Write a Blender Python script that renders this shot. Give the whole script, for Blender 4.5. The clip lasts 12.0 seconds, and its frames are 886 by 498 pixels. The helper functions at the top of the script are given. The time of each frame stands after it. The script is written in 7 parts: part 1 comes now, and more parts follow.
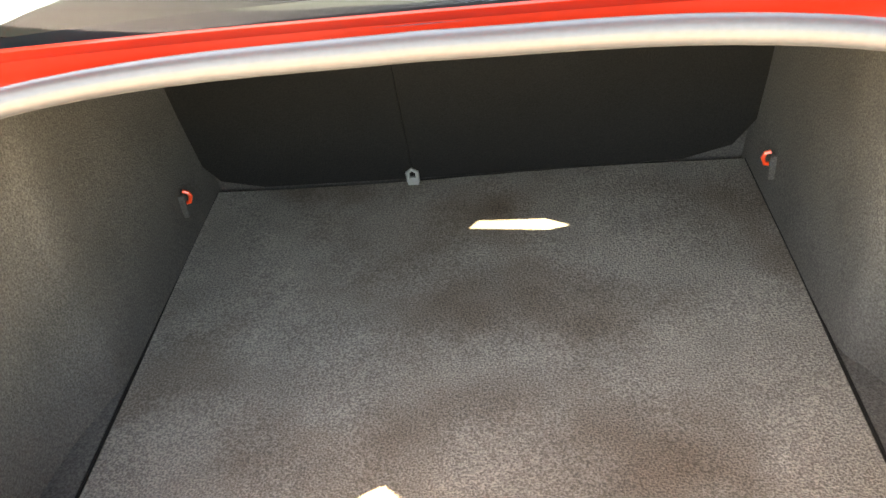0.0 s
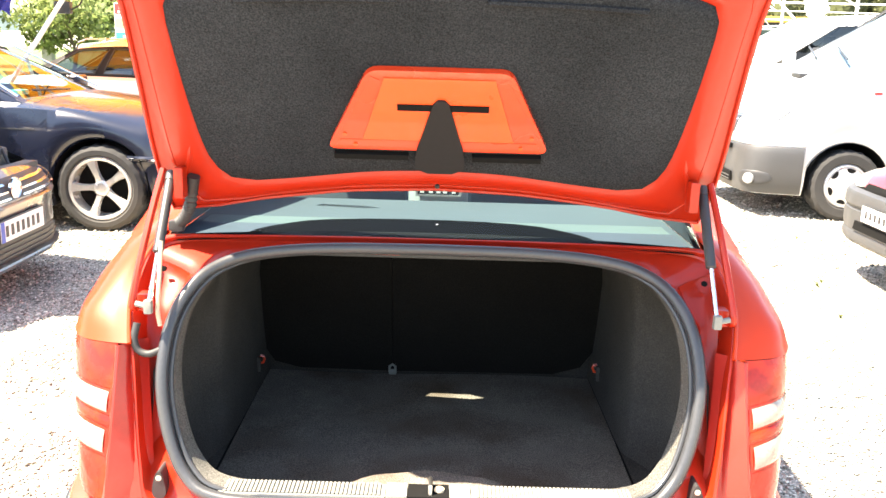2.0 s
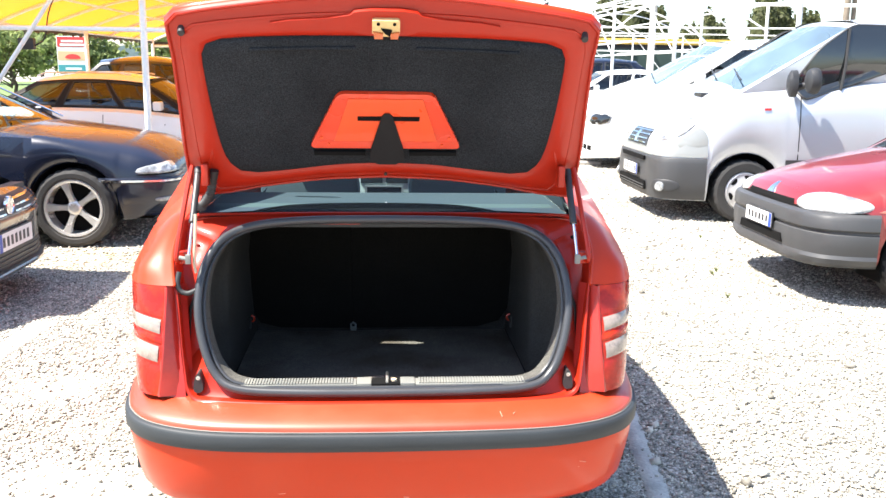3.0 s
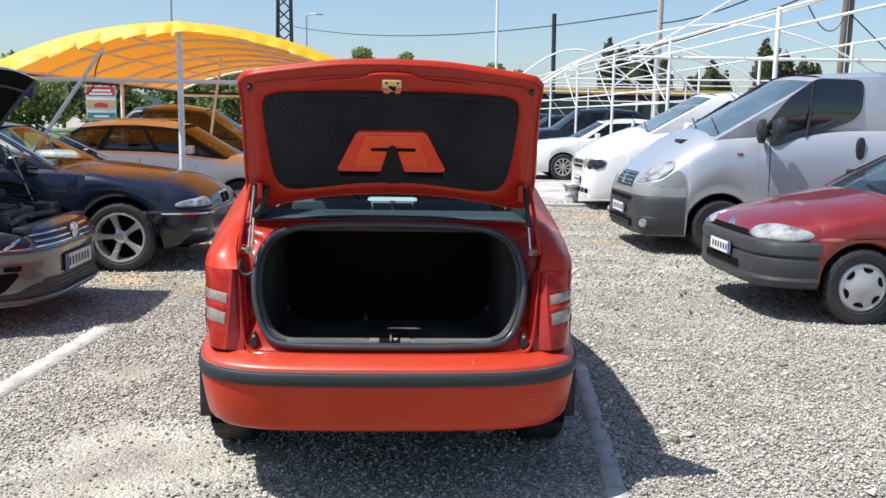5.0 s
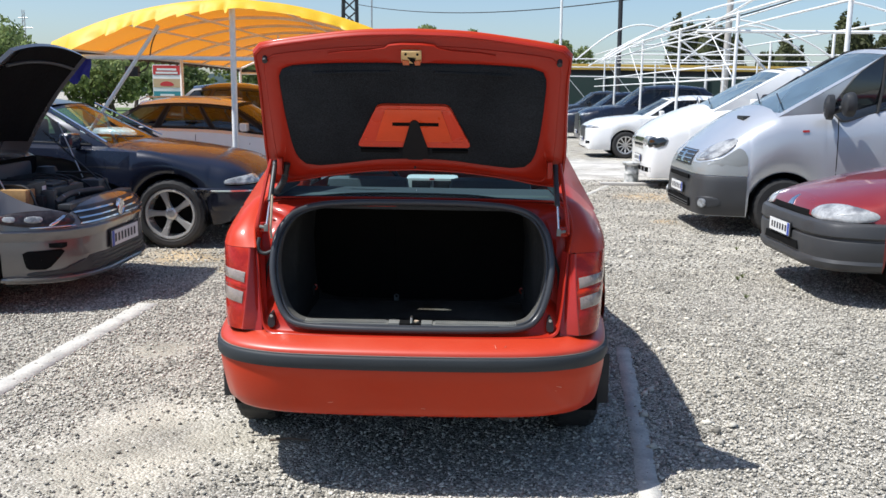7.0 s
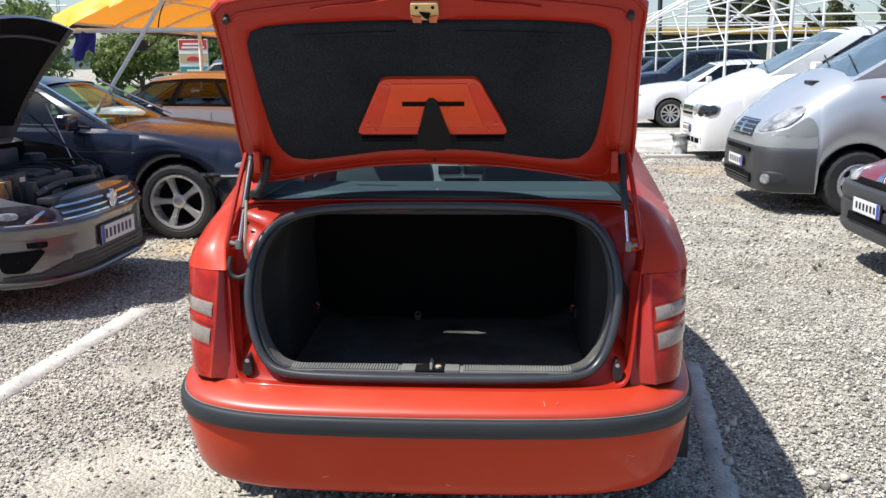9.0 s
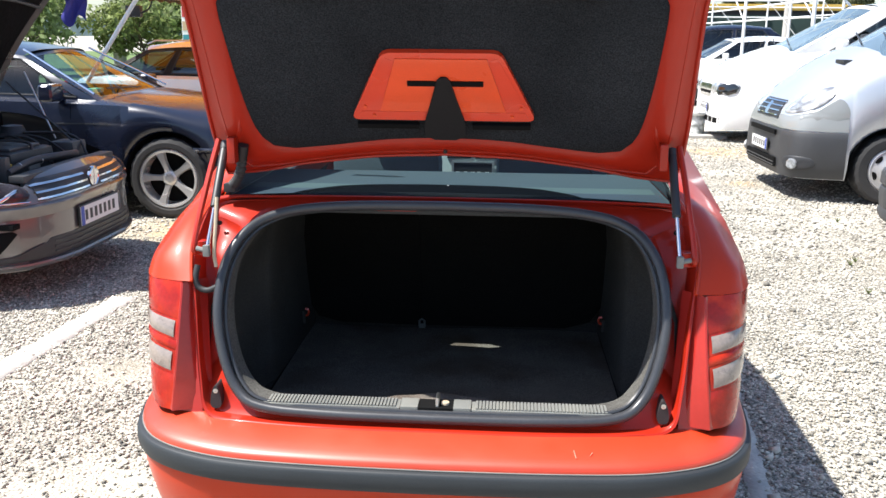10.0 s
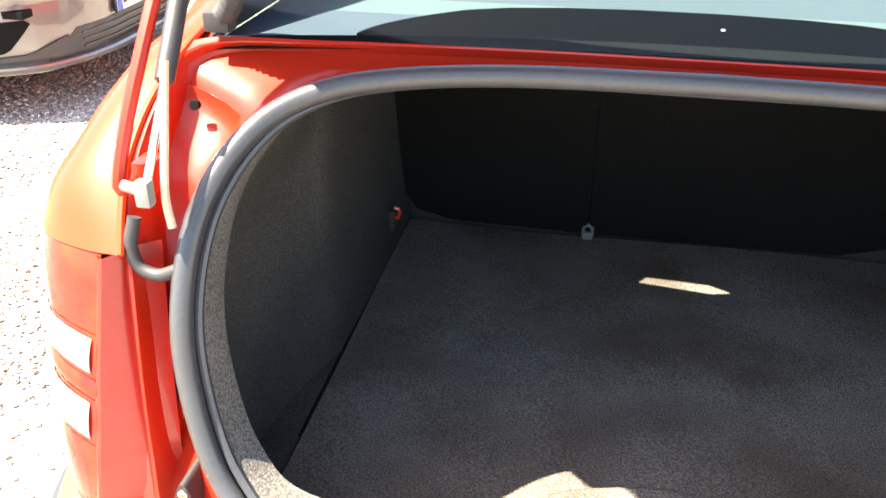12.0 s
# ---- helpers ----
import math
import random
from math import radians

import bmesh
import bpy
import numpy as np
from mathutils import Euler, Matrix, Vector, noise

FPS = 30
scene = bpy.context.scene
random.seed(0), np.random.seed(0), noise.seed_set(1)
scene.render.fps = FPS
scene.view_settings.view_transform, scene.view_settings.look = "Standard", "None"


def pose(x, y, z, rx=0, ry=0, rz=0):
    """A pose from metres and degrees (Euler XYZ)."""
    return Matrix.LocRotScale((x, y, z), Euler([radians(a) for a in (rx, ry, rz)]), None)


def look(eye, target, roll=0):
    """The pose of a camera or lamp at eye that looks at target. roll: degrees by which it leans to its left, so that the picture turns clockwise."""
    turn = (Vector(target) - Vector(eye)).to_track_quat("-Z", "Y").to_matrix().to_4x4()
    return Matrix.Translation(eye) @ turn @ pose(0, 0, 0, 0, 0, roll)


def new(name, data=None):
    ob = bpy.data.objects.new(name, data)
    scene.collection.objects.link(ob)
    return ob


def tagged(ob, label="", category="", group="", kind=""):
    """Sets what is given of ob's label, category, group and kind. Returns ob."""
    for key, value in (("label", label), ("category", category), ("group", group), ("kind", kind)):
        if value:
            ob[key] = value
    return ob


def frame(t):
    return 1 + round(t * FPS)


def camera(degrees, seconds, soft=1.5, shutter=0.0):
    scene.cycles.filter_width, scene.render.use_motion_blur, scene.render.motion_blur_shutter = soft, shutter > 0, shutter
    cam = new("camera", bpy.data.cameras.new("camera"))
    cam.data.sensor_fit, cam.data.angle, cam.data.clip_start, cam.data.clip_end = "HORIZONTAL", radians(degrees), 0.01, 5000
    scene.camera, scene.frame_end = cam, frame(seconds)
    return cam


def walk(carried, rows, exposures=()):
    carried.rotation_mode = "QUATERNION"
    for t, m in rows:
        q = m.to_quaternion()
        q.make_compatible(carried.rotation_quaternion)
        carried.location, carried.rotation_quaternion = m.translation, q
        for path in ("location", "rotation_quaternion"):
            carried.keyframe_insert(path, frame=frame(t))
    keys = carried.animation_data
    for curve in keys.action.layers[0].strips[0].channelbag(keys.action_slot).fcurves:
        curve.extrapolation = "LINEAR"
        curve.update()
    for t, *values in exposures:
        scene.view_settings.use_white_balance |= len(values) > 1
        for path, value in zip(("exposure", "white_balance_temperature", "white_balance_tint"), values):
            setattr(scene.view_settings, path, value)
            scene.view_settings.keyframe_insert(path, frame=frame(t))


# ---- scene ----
cam = camera(53.5, 12.0)
PATH = [
    (0, (0.079, -0.383, 1.375), (-0.109, 1.233, 0.212), -7.3),
    (0.5, (0.091, -0.425, 1.409), (0.136, 1.274, 0.355), -4.5),
    (1, (0.061, -0.716, 1.473), (-0.061, 1.088, 0.617), 0.1),
    (1.5, (-0.009, -1.091, 1.51), (0.017, 0.768, 0.773), 0.8),
    (2, (0.006, -1.572, 1.537), (0.017, 0.374, 1.074), 1.7),
    (2.5, (0.029, -2.0, 1.555), (-0.013, -0.049, 1.118), -1.0),
    (3, (-0.009, -2.406, 1.555), (0.128, -0.452, 1.15), 0.8),
    (3.2, (0.014, -2.599, 1.542), (0.122, -0.628, 1.221), 1.2),
    (4.8, (-0.021, -3.4, 1.542), (0.088, -1.425, 1.247), 1.0),
    (5, (0.014, -3.384, 1.543), (0.125, -1.41, 1.245), 1.0),
    (5.5, (0.063, -3.348, 1.54), (0.185, -1.377, 1.222), 1.1),
    (6, (0.076, -3.344, 1.544), (0.159, -1.37, 1.231), 0.9),
    (6.5, (0.102, -3.327, 1.535), (0.124, -1.353, 1.218), 0.7),
    (7, (0.181, -3.248, 1.526), (0.145, -1.279, 1.178), 0.8),
    (7.2, (0.201, -3.212, 1.526), (0.155, -1.247, 1.157), 0.6),
    (8.8, (0.142, -2.507, 1.51), (0.056, -0.554, 1.085), -0.3),
    (9, (0.186, -2.386, 1.521), (0.067, -0.433, 1.108), -0.4),
    (9.5, (0.227, -2.193, 1.526), (0.058, -0.244, 1.112), -0.5),
    (10, (0.143, -1.928, 1.517), (0.014, 0.012, 1.045), 0.5),
    (10.5, (0.061, -1.692, 1.516), (-0.028, 0.213, 0.913), 0.5),
    (11, (0.053, -1.308, 1.466), (-0.12, 0.53, 0.697), 0.3),
    (11.5, (0.012, -0.991, 1.438), (-0.302, 0.776, 0.555), -0.4),
    (12, (-0.118, -0.64, 1.385), (-0.448, 1.082, 0.423), 0.4),
]
# stops by which the picture brightens and darkens on the way
STOPS = [(0.0, 5.28, 11600, 10), (0.5, 5.1, 11300, 10), (1.0, 4.9, 9600, 10), (1.5, 3.9, 8700, 10), (2.0, 3.2, 8000, 10), (2.5, 2.7, 7300, 10), (3.0, 2.2, 6700, 10), (4.0, 1.08, 6400, 10), (5.0, 0.68, 6200, 10), (7.2, 0.63, 6150, 10),
         (9.0, 0.74, 6300, 10), (9.5, 0.88, 6350, 10), (10.0, 1.4, 6400, 10), (10.5, 1.75, 6500, 10), (11.0, 2.0, 6800, 10), (11.5, 2.4, 7200, 10), (12.0, 3.4, 7800, 10)]
walk(cam, [(t, look(eye, target, roll)) for t, eye, target, roll in PATH], STOPS)

# ---- world and light ----
SUN_TO = Vector((-0.535, -0.155, 1.0)).normalized()
world = bpy.data.worlds.new("world")
scene.world = world
world.use_nodes = True
wn = world.node_tree
sky = wn.nodes.new("ShaderNodeTexSky")
sky.sky_type = "NISHITA"
sky.sun_disc = False
sky.sun_elevation = math.asin(SUN_TO.z)
sky.sun_rotation = math.atan2(SUN_TO.x, SUN_TO.y)
sky.air_density, sky.dust_density, sky.ozone_density = 1.0, 1.1, 3.0
wn.links.new(sky.outputs[0], wn.nodes["Background"].inputs[0])
wn.nodes["Background"].inputs[1].default_value = 0.092
sun_data = bpy.data.lights.new("sun", "SUN")
sun_data.energy, sun_data.angle, sun_data.color = 4.2, radians(0.53), (1.0, 0.96, 0.9)
new("sun", sun_data).matrix_world = look(SUN_TO * 50, (0, 0, 0))


# ---- geometry helpers ----
def grid(rows, close=False):
    n, w = len(rows), len(rows[0])
    vs = [tuple(p) for r in rows for p in r]
    fs = []
    for a in range(n - 1):
        for b in range(w if close else w - 1):
            c = (b + 1) % w
            fs.append((a * w + b, a * w + c, (a + 1) * w + c, (a + 1) * w + b))
    return vs, fs


def join(*geos):
    vs, fs = [], []
    for v, f in geos:
        k = len(vs)
        vs += v
        fs += [tuple(i + k for i in q) for q in f]
    return vs, fs


def moved(geo, m):
    return [tuple(m @ Vector(p)) for p in geo[0]], geo[1]


def mirrored(geo):
    return [(-x, y, z) for x, y, z in geo[0]], [tuple(reversed(q)) for q in geo[1]]


def box(x0, x1, y0, y1, z0, z1, bevel=0.0, seg=2):
    bm = bmesh.new()
    bmesh.ops.create_cube(bm, size=1)
    for v in bm.verts:
        v.co = ((x0 + x1) / 2 + v.co.x * (x1 - x0), (y0 + y1) / 2 + v.co.y * (y1 - y0), (z0 + z1) / 2 + v.co.z * (z1 - z0))
    if bevel:
        bmesh.ops.bevel(bm, geom=bm.edges[:], offset=bevel, segments=seg, profile=0.7, affect="EDGES")
    bm.verts.index_update()
    geo = [tuple(v.co) for v in bm.verts], [tuple(v.index for v in f.verts) for f in bm.faces]
    bm.free()
    return geo


def frames_along(path):
    pts = [Vector(p) for p in path]
    out, up = [], None
    for i, p in enumerate(pts):
        d = (pts[min(i + 1, len(pts) - 1)] - pts[max(i - 1, 0)]).normalized()
        if up is None:
            up = d.orthogonal().normalized()
        up = (up - d * up.dot(d)).normalized()
        out.append((p, up, d.cross(up)))
    return out


def tube(path, r, n=10, close=False, radii=None):
    fr = frames_along(path)
    if close:
        fr = fr + [fr[0]]
    rows = []
    for i, (p, a, b) in enumerate(fr):
        q = radii[i] if radii else r
        rows.append([p + (a * math.cos(t) + b * math.sin(t)) * q for t in [2 * math.pi * k / n for k in range(n)]])
    vs, fs = grid(rows, close=True)
    if not close:
        fs.append(tuple(reversed(range(n))))
        fs.append(tuple(range(len(vs) - n, len(vs))))
    return vs, fs


def lathe(profile, n=32, axis="y", cap=False):
    """profile: (radius, position along the axis)."""
    rows = []
    for r, h in profile:
        ring = []
        for k in range(n):
            c, s = r * math.cos(2 * math.pi * k / n), r * math.sin(2 * math.pi * k / n)
            ring.append({"y": (c, h, s), "x": (h, c, s), "z": (c, s, h)}[axis])
        rows.append(ring)
    vs, fs = grid(rows, close=True)
    if cap:
        fs.append(tuple(reversed(range(n))))
        fs.append(tuple(range(len(vs) - n, len(vs))))
    return vs, fs


def prism(poly, off):
    n, off = len(poly), Vector(off)
    vs = [tuple(p) for p in poly] + [tuple(Vector(p) + off) for p in poly]
    fs = [tuple(range(n)), tuple(reversed(range(n, 2 * n)))]
    fs += [(i, (i + 1) % n, n + (i + 1) % n, n + i) for i in range(n)]
    return vs, fs


def rounded(poly, cuts=2):
    """Corner cutting of a closed outline."""
    pts = [Vector(p) for p in poly]
    for _ in range(cuts):
        nxt = []
        for i, p in enumerate(pts):
            q = pts[(i + 1) % len(pts)]
            nxt += [p.lerp(q, 0.25), p.lerp(q, 0.75)]
        pts = nxt
    return pts


def fillet(poly, r, n=4):
    """A closed outline with its corners rounded to about r."""
    pts, out = [Vector((p[0], p[1], 0)) for p in poly], []
    for i, p in enumerate(pts):
        a, b = pts[i - 1], pts[(i + 1) % len(pts)]
        q0 = p + (a - p).normalized() * min(r, (a - p).length * 0.45)
        q1 = p + (b - p).normalized() * min(r, (b - p).length * 0.45)
        for k in range(n + 1):
            t = k / n
            out.append(q0 * (1 - t) ** 2 + p * 2 * t * (1 - t) + q1 * t * t)
    return out


def curve_through(pts, per=6):
    """A smooth line through the points (Catmull-Rom)."""
    p = [Vector(q) for q in pts]
    p = [2 * p[0] - p[1]] + p + [2 * p[-1] - p[-2]]
    out = []
    for i in range(1, len(p) - 2):
        for k in range(per):
            t = k / per
            out.append(0.5 * (2 * p[i] + (p[i + 1] - p[i - 1]) * t + (2 * p[i - 1] - 5 * p[i] + 4 * p[i + 1] - p[i + 2]) * t * t
                              + (3 * p[i] - p[i - 1] - 3 * p[i + 1] + p[i + 2]) * t ** 3))
    return out + [p[-2]]


def soft(xs, ys, x):
    """Monotone smooth interpolation of a table."""
    xs, ys = np.asarray(xs, float), np.asarray(ys, float)
    if x <= xs[0]:
        return float(ys[0])
    if x >= xs[-1]:
        return float(ys[-1])
    h, d = np.diff(xs), np.diff(ys) / np.diff(xs)
    m = np.zeros(len(xs))
    m[0], m[-1] = d[0], d[-1]
    for i in range(1, len(xs) - 1):
        m[i] = 0 if d[i - 1] * d[i] <= 0 else 2 * d[i - 1] * d[i] / (d[i - 1] + d[i])
    i = int(np.searchsorted(xs, x, side="right")) - 1
    t = (x - xs[i]) / h[i]
    return float((1 + 2 * t) * (1 - t) ** 2 * ys[i] + t * (1 - t) ** 2 * h[i] * m[i] + t * t * (3 - 2 * t) * ys[i + 1] + t * t * (t - 1) * h[i] * m[i + 1])


def make_mesh(name, geo, material, sharp=38.0):
    me = bpy.data.meshes.new(name)
    me.from_pydata(geo[0], [], geo[1])
    me.update()
    me.materials.append(material)
    me.shade_smooth()
    me.set_sharp_from_angle(angle=radians(sharp))
    return me


def part(name, geo, material, parent=None, label="", sharp=38.0, subsurf=0):
    ob = new(name, make_mesh(name, geo, material, sharp))
    ob.parent = parent
    if label:
        tagged(ob, label)
    if subsurf:
        mod = ob.modifiers.new("smooth", "SUBSURF")
        mod.levels = mod.render_levels = subsurf
    return ob


def thing(name, label, category, m=None, group="", kind=""):
    ob = new(name)
    if m is not None:
        ob.matrix_world = m
    return tagged(ob, label, category, group, kind)


# ---- materials ----
def surface(name, base, rough=0.5, metal=0.0, coat=0.0, var=0.12, scale=3.0, fine=90.0, bump=0.05, depth=0.002, tint=None, tint_at=(0.55, 0.75), tint_scale=2.0, spec=0.5, coat_rough=0.04, speckle=None):
    m = bpy.data.materials.new(name)
    m.use_nodes = True
    nt = m.node_tree
    N, K = nt.nodes, nt.links
    b = N["Principled BSDF"]
    tc = N.new("ShaderNodeTexCoord")

    def noise_node(sc, det=4.0):
        n = N.new("ShaderNodeTexNoise")
        n.inputs["Scale"].default_value, n.inputs["Detail"].default_value = sc, det
        K.new(tc.outputs["Object"], n.inputs["Vector"])
        return n
    big, small = noise_node(scale), noise_node(fine, 3.0)
    add = N.new("ShaderNodeMath")
    add.operation = "ADD"
    K.new(big.outputs[0], add.inputs[0])
    K.new(small.outputs[0], add.inputs[1])
    ramp = N.new("ShaderNodeMapRange")
    ramp.inputs[1].default_value, ramp.inputs[2].default_value = 0.6, 1.4
    ramp.inputs[3].default_value, ramp.inputs[4].default_value = 1 - var, 1 + var
    K.new(add.outputs[0], ramp.inputs[0])
    mul = N.new("ShaderNodeMix")
    mul.data_type, mul.blend_type = "RGBA", "MULTIPLY"
    mul.inputs[0].default_value = 1.0
    mul.inputs[6].default_value = (*base, 1)
    K.new(ramp.outputs[0], mul.inputs[7])
    col = mul.outputs[2]
    if tint:
        n3 = noise_node(tint_scale, 6.0)
        r3 = N.new("ShaderNodeMapRange")
        r3.inputs[1].default_value, r3.inputs[2].default_value = tint_at
        K.new(n3.outputs[0], r3.inputs[0])
        mx = N.new("ShaderNodeMix")
        mx.data_type = "RGBA"
        K.new(r3.outputs[0], mx.inputs[0])
        K.new(col, mx.inputs[6])
        mx.inputs[7].default_value = (*tint, 1)
        col = mx.outputs[2]
    if speckle:
        n4, r4, m4 = noise_node(speckle[0], 2.0), N.new("ShaderNodeMapRange"), N.new("ShaderNodeMix")
        r4.inputs[1].default_value, r4.inputs[2].default_value = 0.36, 0.66
        r4.inputs[3].default_value, r4.inputs[4].default_value = speckle[1], speckle[2]
        K.new(n4.outputs[0], r4.inputs[0])
        m4.data_type, m4.blend_type = "RGBA", "MULTIPLY"
        m4.inputs[0].default_value = 1.0
        K.new(col, m4.inputs[6])
        K.new(r4.outputs[0], m4.inputs[7])
        col = m4.outputs[2]
    K.new(col, b.inputs["Base Color"])
    rr = N.new("ShaderNodeMapRange")
    rr.inputs[1].default_value, rr.inputs[2].default_value = 0.3, 0.7
    rr.inputs[3].default_value, rr.inputs[4].default_value = max(0.02, rough - 0.08), min(1, rough + 0.08)
    K.new(big.outputs[0], rr.inputs[0])
    K.new(rr.outputs[0], b.inputs["Roughness"])
    b.inputs["Metallic"].default_value = metal
    b.inputs["Coat Weight"].default_value = coat
    b.inputs["Coat Roughness"].default_value = coat_rough
    b.inputs["Specular IOR Level"].default_value = spec
    if bump:
        bp = N.new("ShaderNodeBump")
        bp.inputs["Strength"].default_value, bp.inputs["Distance"].default_value = bump, depth
        K.new(small.outputs[0], bp.inputs["Height"])
        K.new(bp.outputs[0], b.inputs["Normal"])
    return m


def glass_sheet(name, tint=(0.75, 0.85, 0.85), rough=0.0, ior=1.5, film=0.0):
    m = bpy.data.materials.new(name)
    m.use_nodes = True
    nt = m.node_tree
    nt.nodes.remove(nt.nodes["Principled BSDF"])
    tr, gl = nt.nodes.new("ShaderNodeBsdfTransparent"), nt.nodes.new("ShaderNodeBsdfGlossy")
    tr.inputs[0].default_value = (*tint, 1)
    gl.inputs["Roughness"].default_value = rough
    lw, power, amount, mx = nt.nodes.new("ShaderNodeLayerWeight"), nt.nodes.new("ShaderNodeMath"), nt.nodes.new("ShaderNodeMapRange"), nt.nodes.new("ShaderNodeMixShader")
    lw.inputs[0].default_value = 0.5
    power.operation = "POWER"
    power.inputs[1].default_value = 5.0
    amount.inputs[3].default_value, amount.inputs[4].default_value = 2 * ((ior - 1) / (ior + 1)) ** 2, 1.0
    nt.links.new(lw.outputs["Facing"], power.inputs[0])
    nt.links.new(power.outputs[0], amount.inputs[0])
    nt.links.new(amount.outputs[0], mx.inputs[0])
    nt.links.new(tr.outputs[0], mx.inputs[1])
    nt.links.new(gl.outputs[0], mx.inputs[2])
    out = mx.outputs[0]
    if film:
        # a thin uneven film, coloured blue to stand for the sky's reflection
        tc, cloud, share = nt.nodes.new("ShaderNodeTexCoord"), nt.nodes.new("ShaderNodeTexNoise"), nt.nodes.new("ShaderNodeMapRange")
        cloud.inputs["Scale"].default_value, cloud.inputs["Detail"].default_value = 2.2, 6.0
        nt.links.new(tc.outputs["Object"], cloud.inputs["Vector"])
        share.inputs[1].default_value, share.inputs[2].default_value = 0.3, 0.75
        share.inputs[3].default_value, share.inputs[4].default_value = 0.7 * film, 1.3 * film
        nt.links.new(cloud.outputs[0], share.inputs[0])
        overlay, both = nt.nodes.new("ShaderNodeBsdfDiffuse"), nt.nodes.new("ShaderNodeMixShader")
        overlay.inputs[0].default_value = (0.34, 0.50, 0.62, 1)
        nt.links.new(share.outputs[0], both.inputs[0])
        nt.links.new(out, both.inputs[1])
        nt.links.new(overlay.outputs[0], both.inputs[2])
        out = both.outputs[0]
    nt.links.new(out, nt.nodes["Material Output"].inputs[0])
    return m


def paint(name, base, rough=0.35, metal=0.0, dust=(0.35, 0.33, 0.3), amount=(0.62, 0.95), coat=1.0, coat_rough=0.04, spec=0.5):
    return surface(name, base, rough, metal, coat=coat, coat_rough=coat_rough, spec=spec, var=0.06, scale=1.5, fine=700.0, bump=0.01, depth=0.0005, tint=tuple(0.75 * b + 0.25 * d for b, d in zip(base, dust)), tint_at=amount, tint_scale=3.0)


RED = paint("red_paint", (0.46, 0.031, 0.0045), 0.42, dust=(0.55, 0.13, 0.06), amount=(0.55, 1.1), coat=0.28, coat_rough=0.10, spec=0.2)
# worn body red; paler tint and rough coat put in the upper bumper's sheen
RED_BUMPER = paint("worn_sheen_bumper_paint", (0.46, 0.031, 0.0045), 0.5, dust=(0.6, 0.2, 0.12), amount=(0.45, 0.95), coat=1.0, coat_rough=0.42, spec=0.3)
SCRATCH = surface("paint_scratch", (0.6, 0.2, 0.13), 0.7)
# the body red, darkened for the shade on lid and opening
RED_SHADED = paint("shaded_red_paint", (0.34, 0.016, 0.005), 0.45, dust=(0.5, 0.09, 0.05), amount=(0.55, 1.0), coat=0.35, coat_rough=0.12, spec=0.2)
MAROON = paint("maroon_paint", (0.24, 0.014, 0.012), 0.34, 0.25, dust=(0.3, 0.12, 0.12), amount=(0.5, 0.95))
GREY_PAINT = paint("grey_metallic_paint", (0.135, 0.128, 0.125), 0.3, 0.5, coat=0.9)
NAVY = paint("navy_paint", (0.0065, 0.010, 0.024), 0.3, 0.2, amount=(0.7, 1.2), coat=0.5)
SILVER = paint("silver_paint", (0.52, 0.54, 0.57), 0.35, 0.45)
WHITE = paint("white_paint", (0.8, 0.8, 0.79), 0.35)
BLACK_PAINT = paint("black_paint", (0.012, 0.013, 0.016), 0.3)
RUBBER = surface("rubber", (0.02, 0.02, 0.021), 0.62, var=0.25, fine=200, bump=0.15)
SEAL = surface("seal_rubber", (0.036, 0.038, 0.042), 0.36, var=0.2, fine=150, bump=0.05)
TYRE = surface("tyre_rubber", (0.020, 0.020, 0.020), 0.8, var=0.3, scale=6, fine=60, bump=0.3, tint=(0.06, 0.056, 0.052), tint_at=(0.5, 0.9))
PLASTIC = surface("black_plastic", (0.025, 0.026, 0.028), 0.5, var=0.2, fine=400, bump=0.1)
STRIP_GREY = surface("faded_strip_plastic", (0.025, 0.029, 0.032), 0.55, var=0.2, scale=4, fine=300, bump=0.1, spec=0.35)
BUMPER_GREY = paint("grey_bumper_paint", (0.24, 0.25, 0.245), 0.4, 0.1, coat=0.4)
GREY_PLASTIC = surface("grey_bumper_plastic", (0.040, 0.041, 0.043), 0.5, var=0.15, scale=4, fine=400, bump=0.1)
SILL_PLASTIC = surface("sill_plastic", (0.165, 0.168, 0.155), 0.5, var=0.15, scale=8, fine=300, bump=0.1, tint=(0.215, 0.21, 0.18), tint_at=(0.45, 0.8), tint_scale=9)
GLOSS_BLACK = surface("dark_tinted_pane", (0.012, 0.014, 0.015), 0.06, coat=1.0, var=0.1, bump=0.0)
SHELF_SUNLIT = surface("sunlit_shelf_strip", (0.062, 0.082, 0.080), 0.9, var=0.2, fine=250, bump=0.3)
SHELF = surface("shelf_felt", (0.036, 0.048, 0.056), 0.9, var=0.2, fine=250, bump=0.4)
CARPET = surface("trunk_carpet", (0.150, 0.132, 0.113), 0.95, var=0.3, scale=11, fine=330, bump=1.0, depth=0.004, speckle=(330, 0.68, 1.34), tint=(0.075, 0.052, 0.036), tint_at=(0.45, 0.75), tint_scale=3.4, spec=0.15)
HEM_FELT = surface("hem_felt", (0.085, 0.082, 0.074), 0.95, var=0.3, speckle=(330, 0.6, 1.4), scale=7, fine=360, bump=0.6, depth=0.002, spec=0.1)
LINING = surface("trunk_side_felt", (0.058, 0.053, 0.048), 0.95, var=0.3, speckle=(330, 0.72, 1.34), scale=7, fine=360, bump=0.8, depth=0.003, spec=0.12)
# dark felt, its colour lowered further for the shade deep in the boot
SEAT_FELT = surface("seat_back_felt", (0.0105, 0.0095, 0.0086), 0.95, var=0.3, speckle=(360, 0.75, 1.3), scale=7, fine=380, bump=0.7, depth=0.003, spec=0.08)
